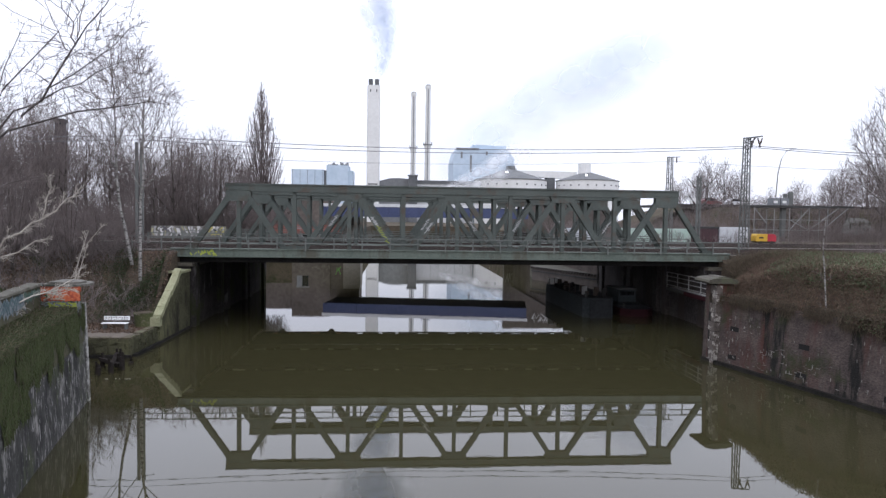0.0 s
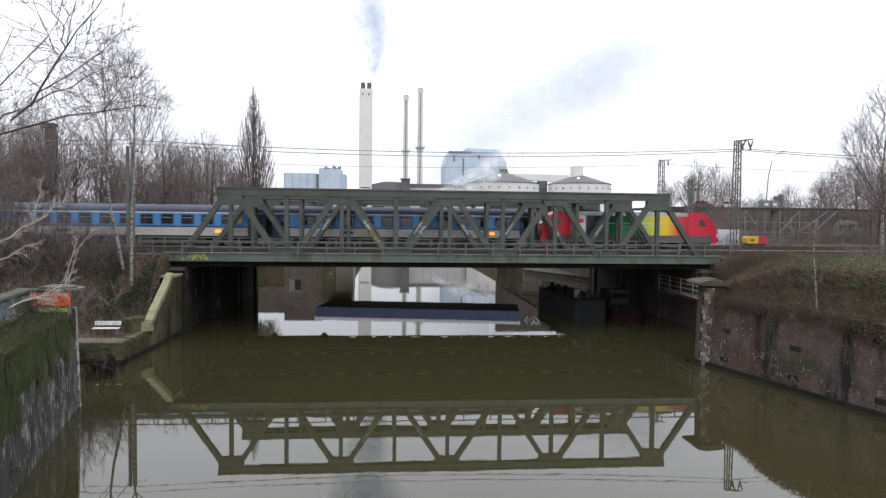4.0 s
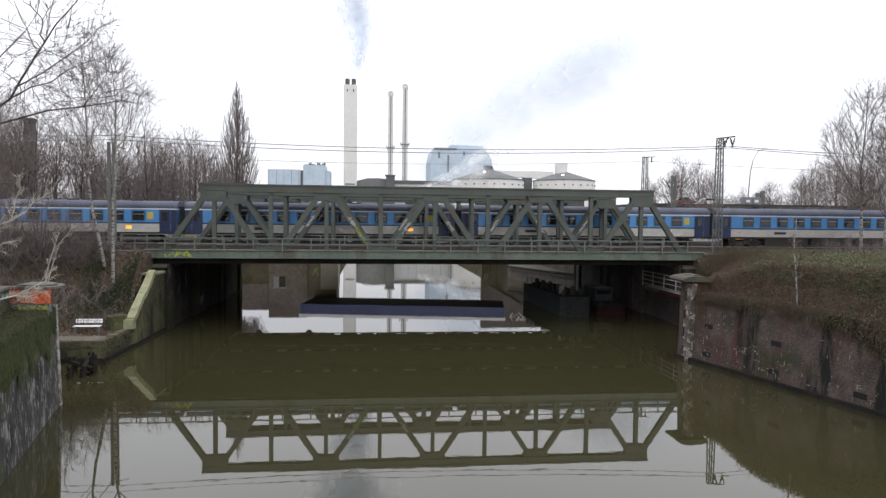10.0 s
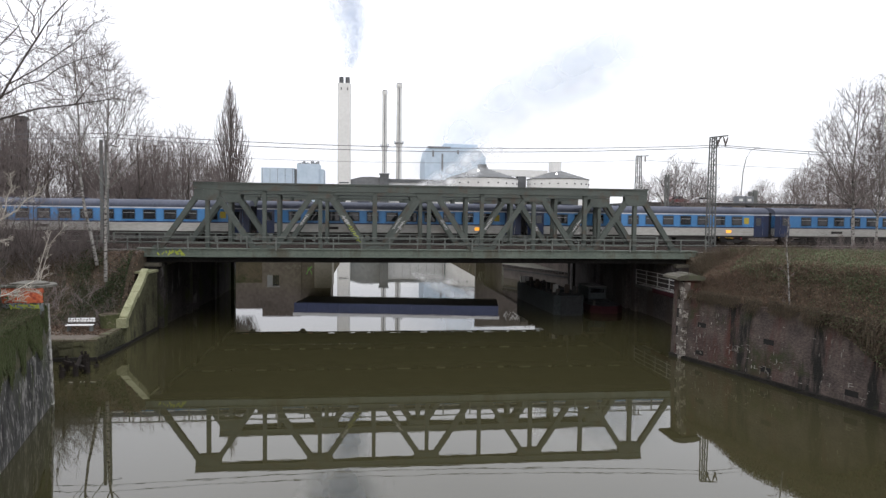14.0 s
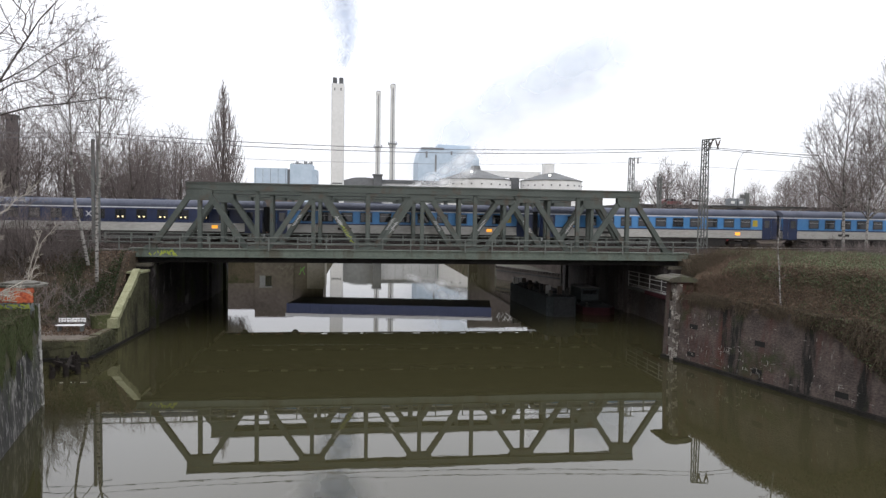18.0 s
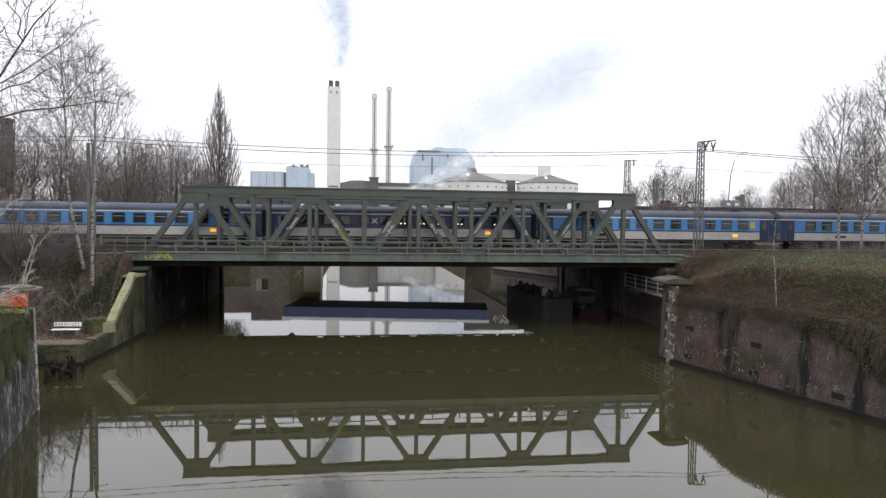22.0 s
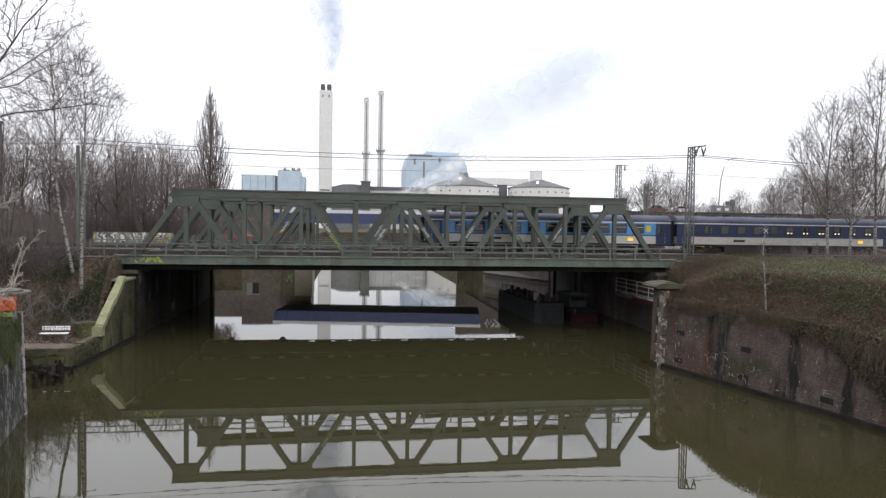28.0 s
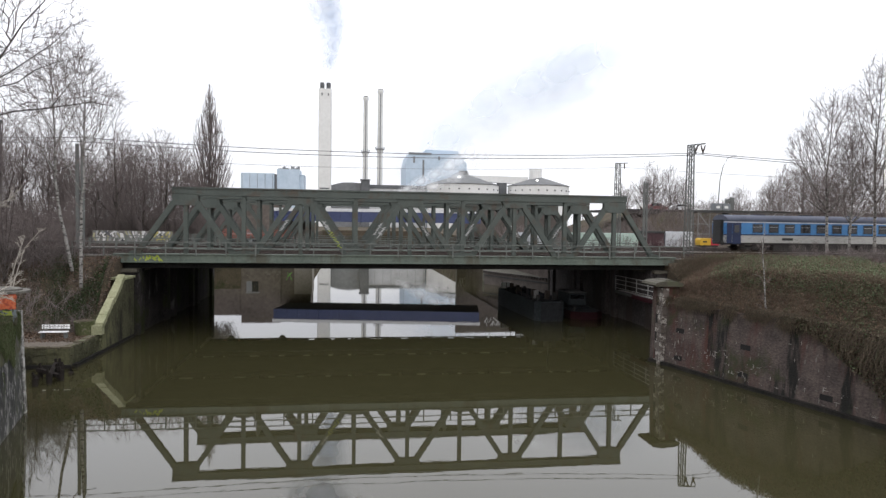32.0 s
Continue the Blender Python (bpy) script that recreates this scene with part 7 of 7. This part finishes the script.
PILE = M("rotten_timber", (0.009, 0.008, 0.007), (0.026, 0.022, 0.02), 0.95, 2, 10, 0.5, stretch=(1, 1, 0.3), spec=0.05)
rng = random.Random(6)
for k, (x, y) in enumerate(((-17.4, 40.2), (-17.1, 39.2), (-16.8, 38.2), (-16.2, 38.6), (-15.9, 39.4), (-16.4, 40.4), (-16.7, 41.4), (-17.2, 41.8), (-16.1, 41.0))):
    h = rng.uniform(0.2, 0.75)
    dx, dy = rng.uniform(-0.15, 0.15), rng.uniform(-0.15, 0.15)
    p = thing("mooring_pile", x, y, 0, "rotten leaning timber pile in the water", "timber pile", "rotten piles at the quay")
    part("shaft", Geo().tube([(0, 0, -1.4), (dx * 0.5, dy * 0.5, h * 0.5), (dx, dy, h)], [0.17, 0.16, 0.12], 8), PILE, p)
    part("split_top", Geo().beam((dx - 0.05, dy, h - 0.1), (dx - 0.08, dy, h + 0.2), 0.1, 0.12), PILE, p)
for a, b in (((-17.5, 40.2, 0.5), (-15.9, 39.2, 0.3)), ((-17.1, 41.6, 0.5), (-16.2, 38.6, 0.4))):
    bm_ = thing("fallen_beam", *a, "rotten timber beam lying across the piles", "timber beam", "rotten piles at the quay")
    part("beam", Geo().beam((0, 0, 0), tuple(Vector(b) - Vector(a)), 0.2, 0.22), PILE, bm_)

ORANGE = M("orange_spray", (0.4, 0.075, 0.03), (0.52, 0.16, 0.07), 0.85, 1.5, 8, 0.1)
CREAM = M("cream_spray", (0.3, 0.26, 0.19), (0.38, 0.33, 0.26), 0.85, 1.5, 8, 0.1)
LIME = M("lime_spray", (0.2, 0.25, 0.03), (0.28, 0.32, 0.06), 0.85, 1.5, 8, 0.1)
TEAL = M("teal_spray", (0.035, 0.065, 0.075), (0.07, 0.11, 0.12), 0.85, 1.5, 8, 0.1)


def wall_tag(seed, ya, yb, z0, z1, inset, material, n, label, wide=1.0):
    """Sprayed bars on the face of the near west wall; inset: how far its face there lies behind the water's edge."""
    rng = random.Random(seed)
    g = Geo()
    for k in range(n):
        y = ya + (yb - ya) * (k + rng.random()) / n
        h = rng.uniform(0.4, 1.0) * (z1 - z0)
        z = rng.uniform(z0, z1 - h * 0.5)
        x = left_bank(y) - inset + 0.012 + 0.001 * (k % 7)
        d = rng.uniform(-0.3, 0.3)
        g.beam((left_bank(y - d) - inset + 0.012 + 0.001 * (k % 7), y - d, z), (left_bank(y + d) - inset + 0.012 + 0.001 * (k % 7), y + d, min(z1, z + h)), rng.uniform(0.14, 0.34) * wide, 0.004, (1, 0.25, 0))
    return tagged(part("graffiti", g, material, qw, label), kind="stuff")




TEAL_PALE = M("pale_teal_spray", (0.09, 0.105, 0.11), (0.17, 0.19, 0.195), 0.85, 1.5, 8, 0.1)


ORANGE_DEEP = M("deep_orange_spray", (0.26, 0.05, 0.028), (0.36, 0.085, 0.045), 0.85, 1.5, 8, 0.1)
def face_tag(seed, x0, x1, z0, z1, y, material, n, label, wide=1.0):
    """Sprayed strokes on the face of the end block across the quay."""
    rng = random.Random(seed)
    g = Geo()
    for k in range(n):
        x, z = x0 + (x1 - x0) * rng.random(), z0 + (z1 - z0) * rng.random()
        a, r = rng.uniform(0, math.pi), rng.uniform(0.08, 0.22)
        yy = y - 0.006 - 0.0007 * (k % 11)
        q = [(min(x1, max(x0, x + s * r * math.cos(a))), yy, min(z1, max(z0, z + s * r * math.sin(a)))) for s in (-1, 1)]
        if (Vector(q[0]) - Vector(q[1])).length > 0.05:
            g.beam(q[0], q[1], rng.uniform(0.05, 0.12) * wide, 0.004)
    return tagged(part("graffiti", g, material, qw, label), kind="stuff")


BOTTLE = M("bottle_green_spray", (0.03, 0.06, 0.045), (0.055, 0.09, 0.07), 0.85, 1.5, 8, 0.1)
face_tag(2, -16.42, -14.48, 5.12, 5.77, 31.28, ORANGE_DEEP, 220, "deep orange-red graffiti on the end block", 1.3)
face_tag(3, -16.3, -14.5, 5.15, 5.74, 31.272, ORANGE, 56, "orange graffiti on the end block")
face_tag(4, -16.1, -14.5, 5.14, 5.72, 31.264, CREAM, 22, "cream graffiti strokes", 0.55)
face_tag(12, -16.3, -14.46, 4.6, 5.1, 31.28, TEAL_PALE, 60, "pale grey graffiti ground", 1.0)
face_tag(7, -15.9, -14.6, 4.62, 5.03, 31.268, LIME, 40, "lime green graffiti", 0.6)
wall_tag(9, 22.5, 28.6, 5.0, 5.75, 1.765, TEAL_PALE, 70, "pale blue-grey graffiti on the parapet", 0.8)
wall_tag(11, 22.5, 28.4, 5.05, 5.75, 1.755, TEAL, 40, "teal graffiti strokes", 0.4)
wall_tag(10, 28.7, 31.0, 5.3, 5.7, 1.76, BOTTLE, 20, "bottle green graffiti patch", 0.8)
bridge_tag = Geo()
rng = random.Random(15)
for k in range(26):
    x, z, d = rng.uniform(-16.5, -14.5), rng.uniform(5.95, 6.28), rng.uniform(-0.18, 0.18)
    bridge_tag.beam((x - d, -0.263 - 0.0005 * k, z - 0.1), (x + d * 0.4, -0.263 - 0.0005 * k, z + 0.1), rng.uniform(0.05, 0.12), 0.004)
tagged(part("graffiti", bridge_tag, LIME, bridge, "yellow-green graffiti on the girder"), kind="stuff")
WHITE_SPRAY = M("white_spray", (0.3, 0.3, 0.3), (0.42, 0.42, 0.42), 0.8)


def member_tag(x0, z0, x1, z1, y, seed, material):
    rng = random.Random(seed)
    g = Geo()
    for k in range(9):
        t = k / 8
        x, z = x0 + (x1 - x0) * t, z0 + (z1 - z0) * t
        d = rng.uniform(-0.16, 0.16)
        g.beam((x - 0.15, y - 0.206, z - d), (x + 0.13, y - 0.206, z + d + 0.05), 0.055, 0.006)
    tagged(part("graffiti", g, material, bridge, "sprayed tag on a truss member"), kind="stuff")


member_tag(-0.62, 7.1, -1.45, 8.35, 0.0, 1, LIME)
member_tag(-1.55, 8.5, -1.95, 9.1, 0.0, 3, WHITE_SPRAY)
member_tag(2.5, 8.0, 2.95, 8.7, 0.0, 2, WHITE_SPRAY)
for k, (x0, z0, x1, z1) in enumerate(((-6.2, 8.3, -5.6, 9.2), (2.5, 8.0, 3.15, 9.0), (7.1, 8.8, 7.65, 8.0), (11.4, 8.0, 12.0, 9.0), (15.95, 8.9, 16.6, 7.9), (20.25, 8.0, 20.85, 8.9))):
    member_tag(x0, z0, x1, z1, WIDE, 10 + k, WHITE_SPRAY)

# ---- steam: thin rigid puffs that drift ----
def steam_mat(name, colour, dense):
    """Thin vapour: a puff fades towards its rim, in its own space, and is broken up by noise."""
    m = bpy.data.materials.new(name)
    m.use_nodes = True
    n, l = m.node_tree.nodes, m.node_tree.links
    tr_, df_, mx_, co, ln, mr, nz, nr, mu = (n.new("ShaderNode" + k) for k in ("BsdfTransparent", "BsdfDiffuse", "MixShader", "TexCoord", "VectorMath", "MapRange", "TexNoise", "MapRange", "Math"))
    ln.operation, mu.operation = "LENGTH", "MULTIPLY"
    flat = n.new("ShaderNodeMapping")
    flat.inputs["Scale"].default_value = (1, 0, 1)
    l.new(co.outputs["Object"], flat.inputs[0]), l.new(flat.outputs[0], ln.inputs[0])
    mr.interpolation_type = "SMOOTHSTEP"
    mr.inputs["From Min"].default_value, mr.inputs["From Max"].default_value = 0.02, 0.92
    mr.inputs["To Min"].default_value, mr.inputs["To Max"].default_value = dense, 0.0
    l.new(ln.outputs["Value"], mr.inputs["Value"])
    nz.inputs["Scale"].default_value, nz.inputs["Detail"].default_value = 1.1, 5
    nr.inputs["From Min"].default_value, nr.inputs["From Max"].default_value = 0.12, 0.62
    l.new(co.outputs["Object"], nz.inputs[0]), l.new(nz.outputs[0], nr.inputs["Value"])
    l.new(mr.outputs[0], mu.inputs[0]), l.new(nr.outputs[0], mu.inputs[1]), l.new(mu.outputs[0], mx_.inputs["Fac"])
    df_.inputs["Color"].default_value = (*colour, 1)
    l.new(tr_.outputs[0], mx_.inputs[1]), l.new(df_.outputs[0], mx_.inputs[2]), l.new(mx_.outputs[0], n["Material Output"].inputs["Surface"])
    return m



def puff_mesh(seed, material):
    bm = bmesh.new()
    bmesh.ops.create_icosphere(bm, subdivisions=4, radius=1.0)
    bmesh.ops.delete(bm, geom=[v for v in bm.verts if v.co.y > 0.12], context="VERTS")     # an open bowl of vapour
    for v in bm.verts:
        v.co *= 1 + 0.12 * noise.noise(v.co * 1.6 + Vector((seed * 7.1, 0, 0)))
    me = bpy.data.meshes.new("puff")
    bm.to_mesh(me)
    bm.free()
    me.materials.append(material)
    me.polygons.foreach_set("use_smooth", [True] * len(me.polygons))
    return me


def plume(label, path, material, seed):
    """Puffs at the given places: x, y, z, half width, half height, lean in degrees."""
    p = thing("steam_plume", *path[0][:3], label, "steam", "steam from the power station")
    shapes = [puff_mesh(seed + k, material) for k in range(3)]
    for k, (x, y, z, w, h, lean) in enumerate(path):
        o = piece("puff", shapes[k % 3], p, Vector((x, y, z)) - Vector(path[0][:3]))
        o.rotation_euler, o.scale = (0, radians(-lean), 0), (w, min(w, h) * 0.12, h)
    return p


STEAM_BLUE = steam_mat("bluish_steam", (0.44, 0.52, 0.65), 0.85)
STEAM_PALE = steam_mat("pale_steam", (0.54, 0.61, 0.7), 0.55)
STEAM_WHITE = steam_mat("white_steam", (0.86, 0.89, 0.92), 0.62)
rng = random.Random(52)
rise = [(-12.5 + 2.5 * math.sin(k * 1.1) + rng.uniform(-1, 1) - 0.1 * k * k, 421 + 6 * (k % 5), 106 + 11.0 * k, 8.0 + 4.2 * k, 13 + 1.8 * k, rng.uniform(-14, 10)) for k in range(9)]
drift = [(64 + 30 * k + rng.uniform(-6, 6), 470 + 14 * k, 66 + 17.0 * k + rng.uniform(-7, 9), 56 + 6 * k, 38 + 4 * k, rng.uniform(20, 40)) for k in range(6)]
wrap = [(34, 413, 29, 9, 4, 20), (42, 407, 33, 10, 6, 24), (50, 401, 37, 11, 7, 34), (58, 395, 42, 12, 8, 40), (66, 410, 46, 12, 9, 36), (72, 404, 52, 11, 8, 24), (48, 398, 30, 12, 5, 10), (62, 392, 36, 12, 6, 16), (76, 388, 47, 12, 7, 30)]
plumes = [plume("faint blue-grey steam rising from the broad chimney", rise, STEAM_BLUE, 1),
          plume("wide pale steam cloud drifting from the boiler house", drift, STEAM_PALE, 2),
          plume("low white steam rolling over the boiler house", wrap, STEAM_WHITE, 3)]

# white tags on the brown quay buildings
FAINT = M("faded_spray", (0.12, 0.11, 0.1), (0.18, 0.17, 0.155), 0.85)
for k, (x, z, w, h, mat) in enumerate(((31.8, 12.7, 5.6, 1.9, WHITE_SPRAY), (40.6, 15.0, 6.4, 0.9, WHITE_SPRAY), (25.6, 3.2, 5.2, 2.2, FAINT))):
    tagged(part("graffiti", tags(70 + k, x - 25.0, x - 25.0 + w, z, z + h, -0.01, 18, 0.7), mat, east_block, "white graffiti tag"), kind="stuff")
tagged(part("graffiti", tags(75, 1.9, 5.3, 2.0, 3.0, -0.41, 14, 0.4), FAINT, west_block, "white graffiti tag"), kind="stuff")
tagged(part("graffiti", tags(76, 6.6, 7.6, 2.4, 4.2, -0.01, 4, 0.7), M("green_spray", (0.1, 0.3, 0.05), (0.14, 0.38, 0.08), 0.8), west_block, "bright green graffiti tag"), kind="stuff")

# ---- what moves ----
# seconds and the place along the track of the coupling between engine and first coach
RUN = [(0.0, -58.7), (1.0, -36.8), (1.3, -31.2), (2.0, -18.5), (2.9, -2.8), (4.3, 19.5), (5.6, 37.0), (6.0, 42.3), (7.0, 55.2), (8.0, 66.7), (9.0, 78.0), (10.0, 88.2), (12.0, 106.4), (13.0, 114.6), (14.0, 122.1),
       (16.5, 140.4), (17.0, 143.9), (18.0, 150.6), (19.0, 157.6), (20.0, 164.3), (22.5, 180.9), (23.0, 184.5), (24.0, 191.5), (25.0, 198.3), (28.0, 220.0), (29.0, 227.6), (31.0, 244.0), (32.0, 252.3)]


def motions():
    walk(loco, [(t, pose(s + 9.4, 66.3, RAIL_Z)) for t, s in RUN])
    for k, c in enumerate(coaches):
        walk(c, [(t, pose(s - COACH_L * (k + 0.5), 66.3, RAIL_Z)) for t, s in RUN])
    for p, dx, dz in zip(plumes, (-2.5, 5.0, 3.0), (5.0, 2.0, 2.0)):
        x, y, z = p.location
        walk(p, [(0.0, pose(x - dx / 2, y, z - dz / 2)), (32.0, pose(x + dx / 2, y, z + dz / 2))])


motions()
